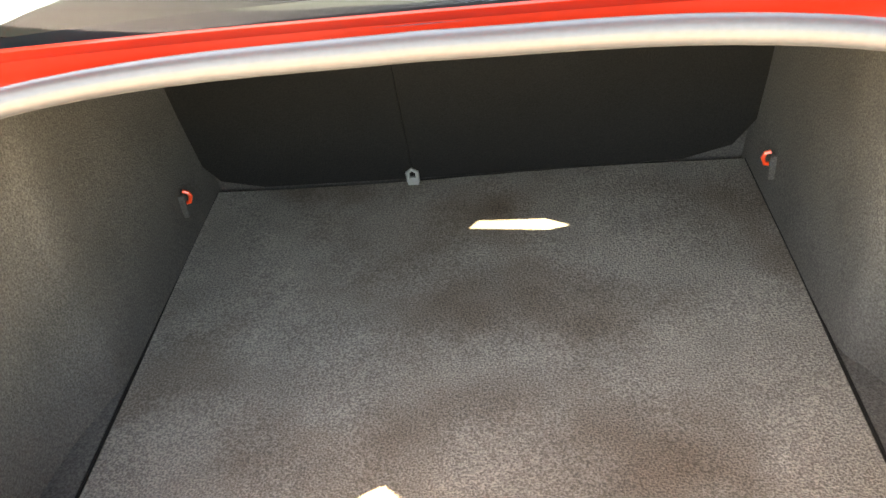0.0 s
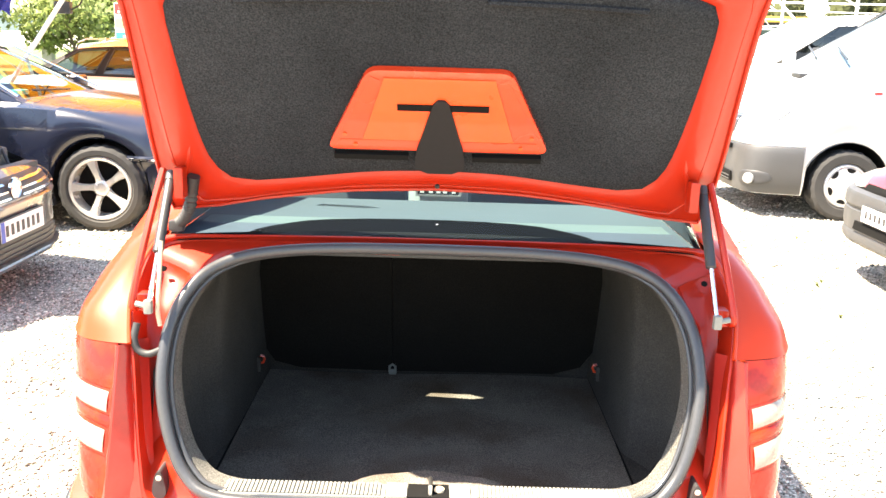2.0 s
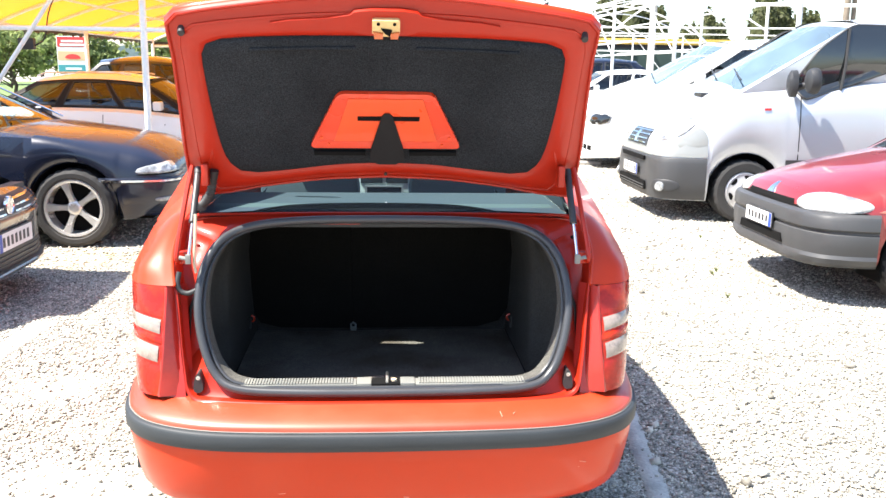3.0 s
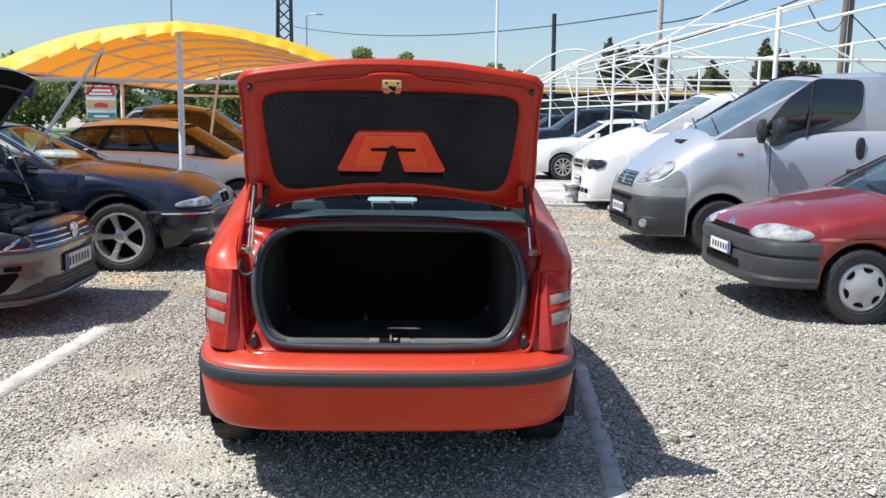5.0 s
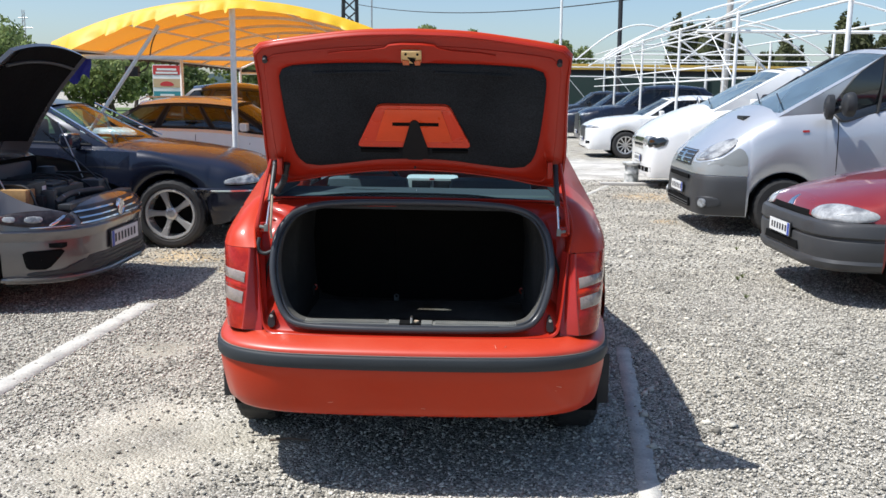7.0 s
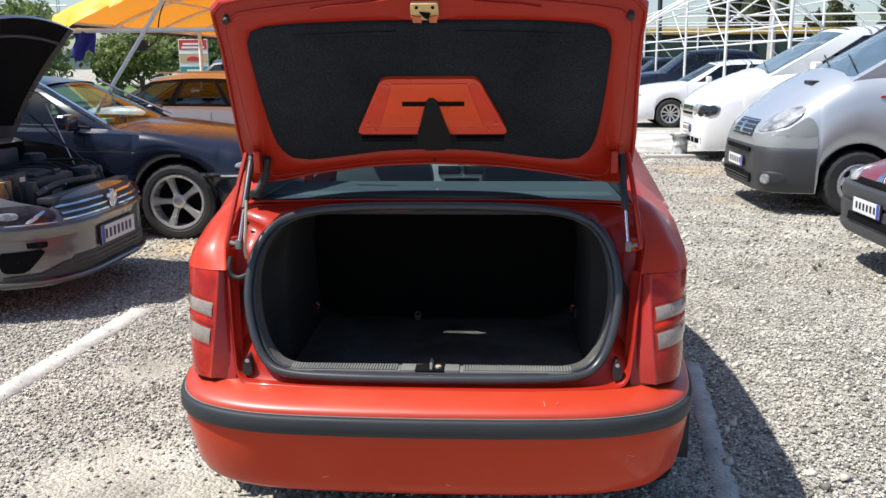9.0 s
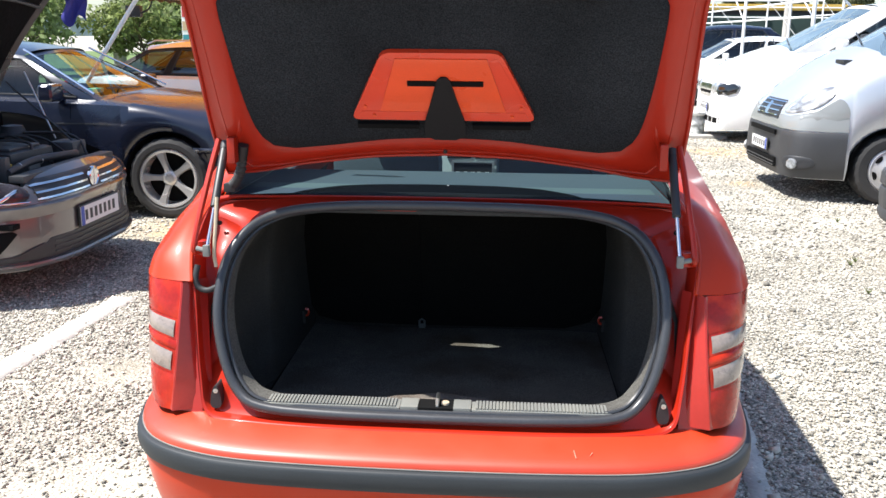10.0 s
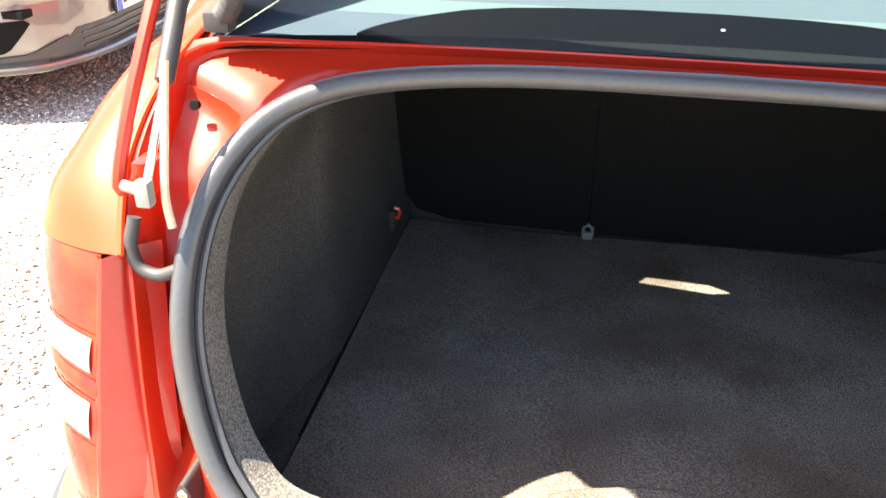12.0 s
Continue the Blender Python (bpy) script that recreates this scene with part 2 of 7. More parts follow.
LID_FELT = surface("lid_felt", (0.0205, 0.0225, 0.026), 0.97, var=0.4, speckle=(290, 0.68, 1.4), scale=6, fine=330, bump=0.8, depth=0.003, spec=0.06)
CHROME = surface("chrome", (0.75, 0.75, 0.76), 0.16, 1.0, var=0.05, bump=0.0)
STEEL = surface("brushed_steel", (0.55, 0.54, 0.52), 0.35, 1.0, var=0.1, bump=0.02)
ALLOY = surface("alloy_rim", (0.62, 0.61, 0.59), 0.22, 0.6, var=0.12, scale=9, bump=0.02)
HUBCAP = surface("silver_hubcap", (0.5, 0.5, 0.5), 0.4, 0.5, var=0.1, scale=7, bump=0.02)
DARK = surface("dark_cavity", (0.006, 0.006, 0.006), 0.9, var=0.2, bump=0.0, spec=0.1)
INTERIOR = surface("dark_cloth", (0.03, 0.03, 0.032), 0.9, var=0.3, fine=200, bump=0.3)
DASH_PALE = surface("pale_dash_plastic", (0.48, 0.52, 0.50), 0.6, var=0.12, fine=300, bump=0.1)
SEAT_CLOTH = surface("slate_seat_cloth", (0.11, 0.135, 0.15), 0.9, var=0.25, fine=200, bump=0.3)
SHELF_TRIM = surface("dark_shelf_trim", (0.034, 0.042, 0.056), 0.85, var=0.2, fine=250, bump=0.3)
NEAR_BLACK = surface("near_black", (0.0018, 0.0018, 0.002), 1.0, var=0.1, bump=0.0, spec=0.02)
MATT_BLACK = surface("matt_black_trim", (0.012, 0.012, 0.013), 0.7, var=0.15, bump=0.0, spec=0.2)
DASH = surface("grey_dash_plastic", (0.09, 0.09, 0.095), 0.6, var=0.15, fine=300, bump=0.1)
LENS_RED = surface("red_lens", (0.30, 0.012, 0.006), 0.25, spec=0.15, coat=0.4, var=0.3, scale=22, fine=120, bump=0.06, depth=0.002, tint=(0.5, 0.03, 0.006), tint_at=(0.5, 0.7), tint_scale=16)
LENS_RED_PALE = surface("inner_red_bezel", (0.33, 0.018, 0.012), 0.35, spec=0.3, coat=0.4, var=0.1, bump=0.02)
LENS_CLEAR = surface("clear_lens", (0.24, 0.195, 0.165), 0.3, coat=0.7, var=0.3, scale=30, fine=160, bump=0.12, depth=0.002, tint=(0.30, 0.22, 0.17), tint_at=(0.5, 0.72), tint_scale=20)
HEADLAMP = surface("headlamp_glass", (0.20, 0.21, 0.215), 0.12, 0.0, coat=1.0, var=0.6, scale=13, fine=60, bump=0.12, depth=0.004, tint=(0.6, 0.61, 0.6), tint_at=(0.52, 0.75), tint_scale=11)
HEADLAMP_CLOUDED = surface("clouded_headlamp", (0.36, 0.365, 0.36), 0.16, coat=1.0, var=0.4, scale=9, fine=50, bump=0.15, depth=0.004, tint=(0.14, 0.14, 0.145), tint_at=(0.48, 0.64), tint_scale=7)
# the reddish tint stands for the red car mirrored in the lamp
HEADLAMP_DARK = surface("dark_headlamp", (0.026, 0.023, 0.027), 0.2, 0.0, spec=0.15, coat=0.15, var=0.5, scale=16, fine=60, bump=0.1, tint=(0.10, 0.03, 0.03), tint_at=(0.55, 0.7), tint_scale=9)
AMBER = surface("amber_lens", (0.5, 0.1, 0.02), 0.2, coat=1.0, var=0.1, bump=0.02)
TRIANGLE = surface("triangle_reflector", (0.72, 0.07, 0.012), 0.35, coat=0.5, var=0.12, scale=12, fine=500, bump=0.15)
TRIANGLE_RIM = surface("triangle_rim", (0.64, 0.046, 0.014), 0.3, coat=0.6, var=0.1, fine=500, bump=0.15)
CREAM = surface("cream_zinc", (0.66, 0.47, 0.22), 0.4, 0.35, var=0.2, scale=20, bump=0.05)
BEIGE = surface("beige_cable", (0.45, 0.36, 0.25), 0.6, var=0.15)
WHITE_PIPE = surface("white_painted_pipe", (0.78, 0.78, 0.76), 0.45, var=0.12, scale=3, fine=40, bump=0.05, tint=(0.5, 0.42, 0.33), tint_at=(0.66, 0.85), tint_scale=5)
PLATE_WHITE = surface("plate_white", (0.72, 0.72, 0.70), 0.45, var=0.05, bump=0.0)
PLATE_INK = surface("plate_ink", (0.02, 0.02, 0.025), 0.5, bump=0.0)
PLATE_BLUE = surface("plate_blue", (0.02, 0.06, 0.4), 0.45, bump=0.0)
CARDBOARD = surface("brown_cardboard", (0.42, 0.25, 0.1), 0.8, var=0.15)
CONCRETE = surface("concrete", (0.42, 0.4, 0.37), 0.9, var=0.2, scale=3, fine=60, bump=0.4)
PALE_STONE = surface("pale_line_concrete", (0.47, 0.45, 0.40), 0.9, var=0.3, scale=6, fine=90, bump=0.6, depth=0.004, tint=(0.3, 0.29, 0.27), tint_at=(0.5, 0.75), tint_scale=7)
BARK = surface("bark", (0.12, 0.085, 0.06), 0.9, var=0.3, scale=6, fine=50, bump=0.8, depth=0.01)
WOOD_POLE = surface("weathered_pole", (0.16, 0.13, 0.1), 0.85, var=0.25, scale=4, fine=50, bump=0.4)
DARK_METAL = surface("dark_metal", (0.035, 0.037, 0.04), 0.6, 0.3, var=0.2)
GALV = surface("galvanised", (0.42, 0.43, 0.43), 0.5, 0.6, var=0.2, scale=9)
FENCE_NET = surface("green_fence_net", (0.012, 0.03, 0.026), 0.85, var=0.3, scale=2, fine=30, bump=0.2)
YELLOW_WALL = surface("yellow_fascia", (0.62, 0.4, 0.08), 0.7, var=0.1)
BLUE_RAG = surface("blue_cloth", (0.03, 0.03, 0.2), 0.9, var=0.2)
SIGN_RED = surface("sign_red", (0.5, 0.03, 0.03), 0.5)
SIGN_WHITE = surface("sign_white", (0.7, 0.7, 0.68), 0.5)
SIGN_TEAL = surface("sign_teal", (0.03, 0.22, 0.25), 0.5)
SIGN_TAN = surface("sign_tan", (0.5, 0.35, 0.2), 0.5)
GREEN_BAG = surface("green_plastic", (0.05, 0.45, 0.3), 0.4)
GLASS_CAR = glass_sheet("car_glass", (0.62, 0.72, 0.72), ior=1.7, film=0.04)
GLASS_VAN = glass_sheet("van_windscreen", (0.70, 0.80, 0.82), ior=2.0, film=0.17)
GLASS_SHADE = glass_sheet("shaded_car_glass", (0.58, 0.70, 0.72), ior=1.4)
GLASS_DARK = glass_sheet("tinted_glass", (0.16, 0.19, 0.2))
GLASS_CLEAR = glass_sheet("clear_glass", (0.74, 0.86, 0.88), ior=1.18)


def leaf_material(name, base):
    m = surface(name, base, 0.6, var=0.35, scale=1.0, fine=8, bump=0.0, spec=0.3)
    N, K = m.node_tree.nodes, m.node_tree.links
    b = N["Principled BSDF"]
    link = b.inputs["Base Color"].links[0].from_socket
    g = N.new("ShaderNodeNewGeometry")
    mr = N.new("ShaderNodeMapRange")
    mr.inputs[3].default_value, mr.inputs[4].default_value = 0.55, 1.5
    K.new(g.outputs["Random Per Island"], mr.inputs[0])
    mx = N.new("ShaderNodeMix")
    mx.data_type, mx.blend_type = "RGBA", "MULTIPLY"
    mx.inputs[0].default_value = 1.0
    K.new(link, mx.inputs[6])
    K.new(mr.outputs[0], mx.inputs[7])
    K.new(mx.outputs[2], b.inputs["Base Color"])
    tl, sh = N.new("ShaderNodeBsdfTranslucent"), N.new("ShaderNodeMixShader")
    sh.inputs[0].default_value = 0.42
    K.new(mx.outputs[2], tl.inputs[0])
    K.new(b.outputs[0], sh.inputs[1])
    K.new(tl.outputs[0], sh.inputs[2])
    K.new(sh.outputs[0], N["Material Output"].inputs[0])
    return m


LEAF = leaf_material("foliage", (0.18, 0.225, 0.085))
LEAF_DARK = leaf_material("cypress_foliage", (0.075, 0.085, 0.034))
LEAF_LIGHT = leaf_material("shrub_foliage", (0.19, 0.23, 0.08))


def canvas_material(name, base, through_light, share):
    """Yellow tarpaulin that lets part of the light through."""
    m = surface(name, base, 0.55, var=0.1, scale=1.2, fine=60, bump=0.1)
    N, K = m.node_tree.nodes, m.node_tree.links
    b = N["Principled BSDF"]
    tl, mx = N.new("ShaderNodeBsdfTranslucent"), N.new("ShaderNodeMixShader")
    tl.inputs[0].default_value = (*through_light, 1)
    mx.inputs[0].default_value = share
    K.new(b.outputs[0], mx.inputs[1])
    K.new(tl.outputs[0], mx.inputs[2])
    K.new(mx.outputs[0], N["Material Output"].inputs[0])
    return m


CANVAS = canvas_material("yellow_tarpaulin", (0.85, 0.56, 0.04), (0.56, 0.18, 0.014), 0.5)
CANVAS_EDGE = canvas_material("yellow_tarpaulin_edge", (0.82, 0.50, 0.015), (0.68, 0.34, 0.01), 0.22)


SAND = ((-1.25, 0.1, 0.55), (-0.85, 0.45, 0.4), (-1.25, 0.62, 0.4), (-1.6, 1.78, 0.25))
# dry straw-coloured patches
STRAW = ((-2.35, 4.75, 0.55), (-1.7, 4.4, 0.4), (3.1, 10.3, 0.75), (3.7, 10.6, 0.6), (2.75, 7.6, 0.22))


# pale dusty ground in front of the far row
PALE = ((1.0, 12.4, 0.9), (2.2, 13.2, 1.1), (3.2, 14.4, 1.4), (1.2, 14.6, 1.5), (3.0, 16.6, 2.0), (0.5, 17.0, 2.0))


def gravel_material():
    m = bpy.data.materials.new("gravel_ground")
    m.use_nodes = True
    N, K = m.node_tree.nodes, m.node_tree.links
    b = N["Principled BSDF"]
    tc = N.new("ShaderNodeTexCoord")

    def vor(sc):
        v = N.new("ShaderNodeTexVoronoi")
        v.inputs["Scale"].default_value = sc
        K.new(tc.outputs["Object"], v.inputs["Vector"])
        return v

    def noi(sc, det=5.0):
        n = N.new("ShaderNodeTexNoise")
        n.inputs["Scale"].default_value, n.inputs["Detail"].default_value = sc, det
        K.new(tc.outputs["Object"], n.inputs["Vector"])
        return n
    v1, v2, n1, n2 = vor(75.0), vor(170.0), noi(0.55), noi(2.2)
    ramp = N.new("ShaderNodeValToRGB")
    e = ramp.color_ramp.elements
    e[0].position, e[0].color = 0.0, (0.075, 0.072, 0.066, 1)
    e[1].position, e[1].color = 1.0, (0.74, 0.705, 0.63, 1)
    mid = e.new(0.55)
    mid.color = (0.375, 0.348, 0.290, 1)
    sep = N.new("ShaderNodeSeparateColor")
    K.new(v1.outputs["Color"], sep.inputs[0])
    sep2 = N.new("ShaderNodeSeparateColor")
    K.new(v2.outputs["Color"], sep2.inputs[0])
    mixv = N.new("ShaderNodeMath")
    mixv.operation = "MULTIPLY_ADD"
    mixv.inputs[1].default_value = 0.5
    K.new(sep.outputs[0], mixv.inputs[0])
    half = N.new("ShaderNodeMath")
    half.operation = "MULTIPLY"
    half.inputs[1].default_value = 0.5
    K.new(sep2.outputs[0], half.inputs[0])
    K.new(half.outputs[0], mixv.inputs[2])
    K.new(mixv.outputs[0], ramp.inputs[0])
    tan = N.new("ShaderNodeMix")
    tan.data_type = "RGBA"
    mr = N.new("ShaderNodeMapRange")
    mr.inputs[1].default_value, mr.inputs[2].default_value, mr.inputs[4].default_value = 0.45, 0.75, 0.4
    K.new(n1.outputs[0], mr.inputs[0])
    amount = mr.outputs[0]
    ragged = noi(3.5, 8.0)
    straw = pale = None
    for cx, cy, r in SAND + STRAW + PALE:
        dist, fall, push, top = N.new("ShaderNodeVectorMath"), N.new("ShaderNodeMapRange"), N.new("ShaderNodeMath"), N.new("ShaderNodeMath")
        dist.operation, push.operation, top.operation = "DISTANCE", "MULTIPLY_ADD", "MAXIMUM"
        dist.inputs[1].default_value = (cx, cy, 0)
        K.new(tc.outputs["Object"], dist.inputs[0])
        push.inputs[1].default_value = -1.3 * r
        K.new(ragged.outputs[0], push.inputs[0])
        K.new(dist.outputs["Value"], push.inputs[2])
        fall.inputs[1].default_value, fall.inputs[2].default_value = -0.35 * r, 0.40 * r
        fall.inputs[3].default_value, fall.inputs[4].default_value = 0.65, 0.0
        K.new(push.outputs[0], fall.inputs[0])
        top.inputs[0].default_value = 0.0
        K.new(fall.outputs[0], top.inputs[1])
        if (cx, cy, r) in SAND:
            K.new(amount, top.inputs[0])
            amount = top.outputs[0]
        elif (cx, cy, r) in STRAW:
            if straw:
                K.new(straw, top.inputs[0])
            straw = top.outputs[0]
        else:
            if pale:
                K.new(pale, top.inputs[0])
            pale = top.outputs[0]
    K.new(amount, tan.inputs[0])
    K.new(ramp.outputs[0], tan.inputs[6])
    tan.inputs[7].default_value = (0.42, 0.385, 0.305, 1)
    dry = N.new("ShaderNodeMix")
    dry.data_type = "RGBA"
    K.new(straw, dry.inputs[0])
    K.new(tan.outputs[2], dry.inputs[6])
    dry.inputs[7].default_value = (0.46, 0.32, 0.16, 1)
    overlay = N.new("ShaderNodeMix")
    overlay.data_type = "RGBA"
    K.new(pale, overlay.inputs[0])
    K.new(dry.outputs[2], overlay.inputs[6])
    overlay.inputs[7].default_value = (0.62, 0.60, 0.56, 1)
    mr2 = N.new("ShaderNodeMapRange")
    mr2.inputs[1].default_value, mr2.inputs[2].default_value = 0.3, 0.7
    mr2.inputs[3].default_value, mr2.inputs[4].default_value = 0.68, 1.25
    K.new(n2.outputs[0], mr2.inputs[0])
    mul = N.new("ShaderNodeMix")
    mul.data_type, mul.blend_type = "RGBA", "MULTIPLY"
    mul.inputs[0].default_value = 1.0
    K.new(overlay.outputs[2], mul.inputs[6])
    K.new(mr2.outputs[0], mul.inputs[7])
    K.new(mul.outputs[2], b.inputs["Base Color"])
    b.inputs["Roughness"].default_value = 0.9
    b.inputs["Specular IOR Level"].default_value = 0.2
    bp = N.new("ShaderNodeBump")
    bp.inputs["Strength"].default_value, bp.inputs["Distance"].default_value = 1.0, 0.009
    inv = N.new("ShaderNodeMath")
    inv.operation = "MULTIPLY"
    inv.inputs[1].default_value = -1.0
    K.new(v1.outputs["Distance"], inv.inputs[0])
    K.new(inv.outputs[0], bp.inputs["Height"])
    K.new(bp.outputs[0], b.inputs["Normal"])
    return m


GRAVEL = gravel_material()


def pebble_material():
    m = surface("loose_pebbles", (0.368, 0.344, 0.292), 0.85, var=0.2, scale=30, fine=200, bump=0.2)
    N, K = m.node_tree.nodes, m.node_tree.links
    b = N["Principled BSDF"]
    link = b.inputs["Base Color"].links[0].from_socket
    g, mr, mx = N.new("ShaderNodeNewGeometry"), N.new("ShaderNodeMapRange"), N.new("ShaderNodeMix")
    mr.inputs[3].default_value, mr.inputs[4].default_value = 0.32, 1.95
    K.new(g.outputs["Random Per Island"], mr.inputs[0])
    mx.data_type, mx.blend_type = "RGBA", "MULTIPLY"
    mx.inputs[0].default_value = 1.0
    K.new(link, mx.inputs[6])
    K.new(mr.outputs[0], mx.inputs[7])
    K.new(mx.outputs[2], b.inputs["Base Color"])
    return m


PEBBLE = pebble_material()


# ---- wheels and generic car bodies ----
def wheel(parent, at, r, width, rim_r, style, rim_mat, out=1):
    """A wheel whose axle runs along y; out: the side (+1 or -1 in y) its face looks to."""
    w = part("wheel", lathe([(0.02, -0.02), (0.05, -0.02), (0.05, 0.02), (0.02, 0.02)], 12), DARK_METAL, parent)
    w.matrix_local = Matrix.Translation(at) @ Matrix.Diagonal((1, out, 1, 1))
    h = width / 2
    prof = [(rim_r, -h * 0.8), (rim_r + 0.02, -h), (r - 0.035, -h), (r - 0.01, -h * 0.86), (r, -h * 0.6), (r + 0.002, 0), (r, h * 0.6), (r - 0.01, h * 0.86), (r - 0.035, h), (rim_r + 0.02, h), (rim_r, h * 0.8)]
    verts, faces = lathe(prof, 96)
    tread = []
    for i, (x, y, z) in enumerate(verts):
        ring, k = divmod(i, 96)
        f = 1 + (0.007 / r if 3 <= ring <= 7 and (k + ring) % 4 < 2 and ring != 5 else 0)
        tread.append((x * f, y, z * f))
    part("tyre", (tread, faces), TYRE, w, sharp=20)
    barrel = lathe([(rim_r + 0.006, h * 0.84), (rim_r - 0.004, h * 0.93), (rim_r - 0.024, h * 0.88), (rim_r - 0.03, h * 0.3), (rim_r - 0.04, -h * 0.6)], 40)
    back = lathe([(rim_r - 0.03, -h * 0.1), (0.03, -h * 0.1)], 40)
    geos = [barrel]
    if style == "spokes":
        for k in range(5):
            a = 2 * math.pi * k / 5 + 0.3
            sp = []
            for q, wd, yy in ((0.035, 0.036, h * 0.62), (0.09, 0.025, h * 0.68), (rim_r * 0.6, 0.028, h * 0.78), (rim_r * 0.85, 0.040, h * 0.84), (rim_r - 0.008, 0.056, h * 0.86)):
                sp.append([(-wd, yy - 0.03, q), (-wd * 0.75, yy, q), (wd * 0.75, yy, q), (wd, yy - 0.03, q)])
            geos.append(moved(grid(sp), Matrix.Rotation(a, 4, "Y")))
        geos.append(lathe([(0.055, h * 0.3), (0.062, h * 0.6), (0.05, h * 0.68), (0.03, h * 0.7), (0.001, h * 0.7)], 24))
        for k in range(5):
            a = 2 * math.pi * (k + 0.5) / 5 + 0.3
            geos.append(moved(lathe([(0.008, h * 0.3), (0.008, h * 0.64), (0.001, h * 0.66)], 8), Matrix.Translation((0.046 * math.sin(a), 0, 0.046 * math.cos(a)))))
        part("brake_disc", back, DARK, w)
    elif style == "multi":
        for k in range(10):
            a = 2 * math.pi * k / 10
            geos.append(moved(grid([[(-0.014, h * 0.6, 0.04), (0.014, h * 0.6, 0.04)], [(-0.02, h * 0.74, rim_r - 0.01), (0.02, h * 0.74, rim_r - 0.01)]]), Matrix.Rotation(a, 4, "Y")))
        geos.append(lathe([(0.06, h * 0.5), (0.05, h * 0.66), (0.001, h * 0.68)], 20))
        part("brake_disc", back, DARK, w)
    else:
        geos.append(lathe([(rim_r + 0.004, h * 0.86), (rim_r - 0.012, h * 0.98), (rim_r * 0.93, h * 0.92), (rim_r * 0.45, h * 1.02), (rim_r * 0.42, h * 1.06), (0.001, h * 1.07)], 40))
        for k in range(6):
            a = 2 * math.pi * k / 6 + 0.2
            slot = rounded([(-0.052, h * 0.985, rim_r * 0.84), (0.052, h * 0.985, rim_r * 0.84), (0.024, h * 1.0, rim_r * 0.64), (-0.024, h * 1.0, rim_r * 0.64)], 2)
            part("hubcap_slot", moved(prism(slot, (0, -0.006, 0)), Matrix.Rotation(a, 4, "Y")), DARK, w)
    part("rim", join(*geos), rim_mat, w)
    return w


FRACS = ((0.78, 0, 0.0), (0.955, 0, 0.0), (0.99, 0, 0.12), (1.0, 0, 0.45), (0.985, 0, 0.8), (0.95, 1, 0.0), (0.86, 1, 0.35), (0.62, 1, 0.78), (0.3, 1, 0.96), (0.0, 1, 1.0))


def section(sp, u):
    """Half cross-section of a body at u from the nose: (v, z) from the sill up to the middle of the top."""
    memo = sp.setdefault("memo", {})
    if u in memo:
        return memo[u]
    U = sp["u"]
    zt, zs, hw, zb = (soft(U, sp[k], u) for k in ("top", "shoulder", "half", "bottom"))
    for uw, r in sp["arches"]:
        if abs(u - uw) < r:
            zb = max(zb, sp["axle"] + math.sqrt(r * r - (u - uw) ** 2))
    memo[u] = [(hw * f, zs + g * (zt - zs)) if up else (hw * f, zb + g * (zs - zb)) for f, up, g in FRACS]
    return memo[u]


def half_at(sp, u, z):
    s = section(sp, u)
    zz = [p[1] for p in s]
    if z < zz[1] or z > zz[-1]:
        return -1.0
    return float(np.interp(z, zz[1:], [p[0] for p in s][1:]))


def nose_u(sp, v, z):
    for u in sp["scan"]:
        if half_at(sp, u, z) >= abs(v):
            return u
    return sp["scan"][-1]


def nose_patch(sp, corners, out=0.01, depth=0.05, nu=10, nv=6):
    """A panel that follows the nose: corners (v, z) in order, lifted by out."""
    (a, b, c, d) = corners
    rows = []
    for j in range(nv + 1):
        row = []
        for i in range(nu + 1):
            s, t = i / nu, j / nv
            v = (1 - t) * ((1 - s) * a[0] + s * b[0]) + t * ((1 - s) * d[0] + s * c[0])
            z = (1 - t) * ((1 - s) * a[1] + s * b[1]) + t * ((1 - s) * d[1] + s * c[1])
            row.append((nose_u(sp, v, z) - out, v, z))
        rows.append(row)
    rows = [[(p[0] + depth, p[1], p[2]) for p in rows[0]]] + rows + [[(p[0] + depth, p[1], p[2]) for p in rows[-1]]]
    rows = [[(r[0][0] + depth, r[0][1], r[0][2])] + r + [(r[-1][0] + depth, r[-1][1], r[-1][2])] for r in rows]
    return grid(rows)


def side_patch(sp, side, corners, out=0.006, depth=0.02, nu=10, nv=4):
    """A panel that follows the flank: corners (u, z)."""
    (a, b, c, d) = corners
    rows = []
    for j in range(nv + 1):
        row = []
        for i in range(nu + 1):
            s, t = i / nu, j / nv
            u = (1 - t) * ((1 - s) * a[0] + s * b[0]) + t * ((1 - s) * d[0] + s * c[0])
            z = (1 - t) * ((1 - s) * a[1] + s * b[1]) + t * ((1 - s) * d[1] + s * c[1])
            row.append((u, side * (max(half_at(sp, u, z), 0.3) + out), z))
        rows.append(row)
    back = lambda p: (p[0], p[1] - side * depth, p[2])
    rows = [[back(p) for p in rows[0]]] + rows + [[back(p) for p in rows[-1]]]
    rows = [[back(r[0])] + r + [back(r[-1])] for r in rows]
    return grid(rows)


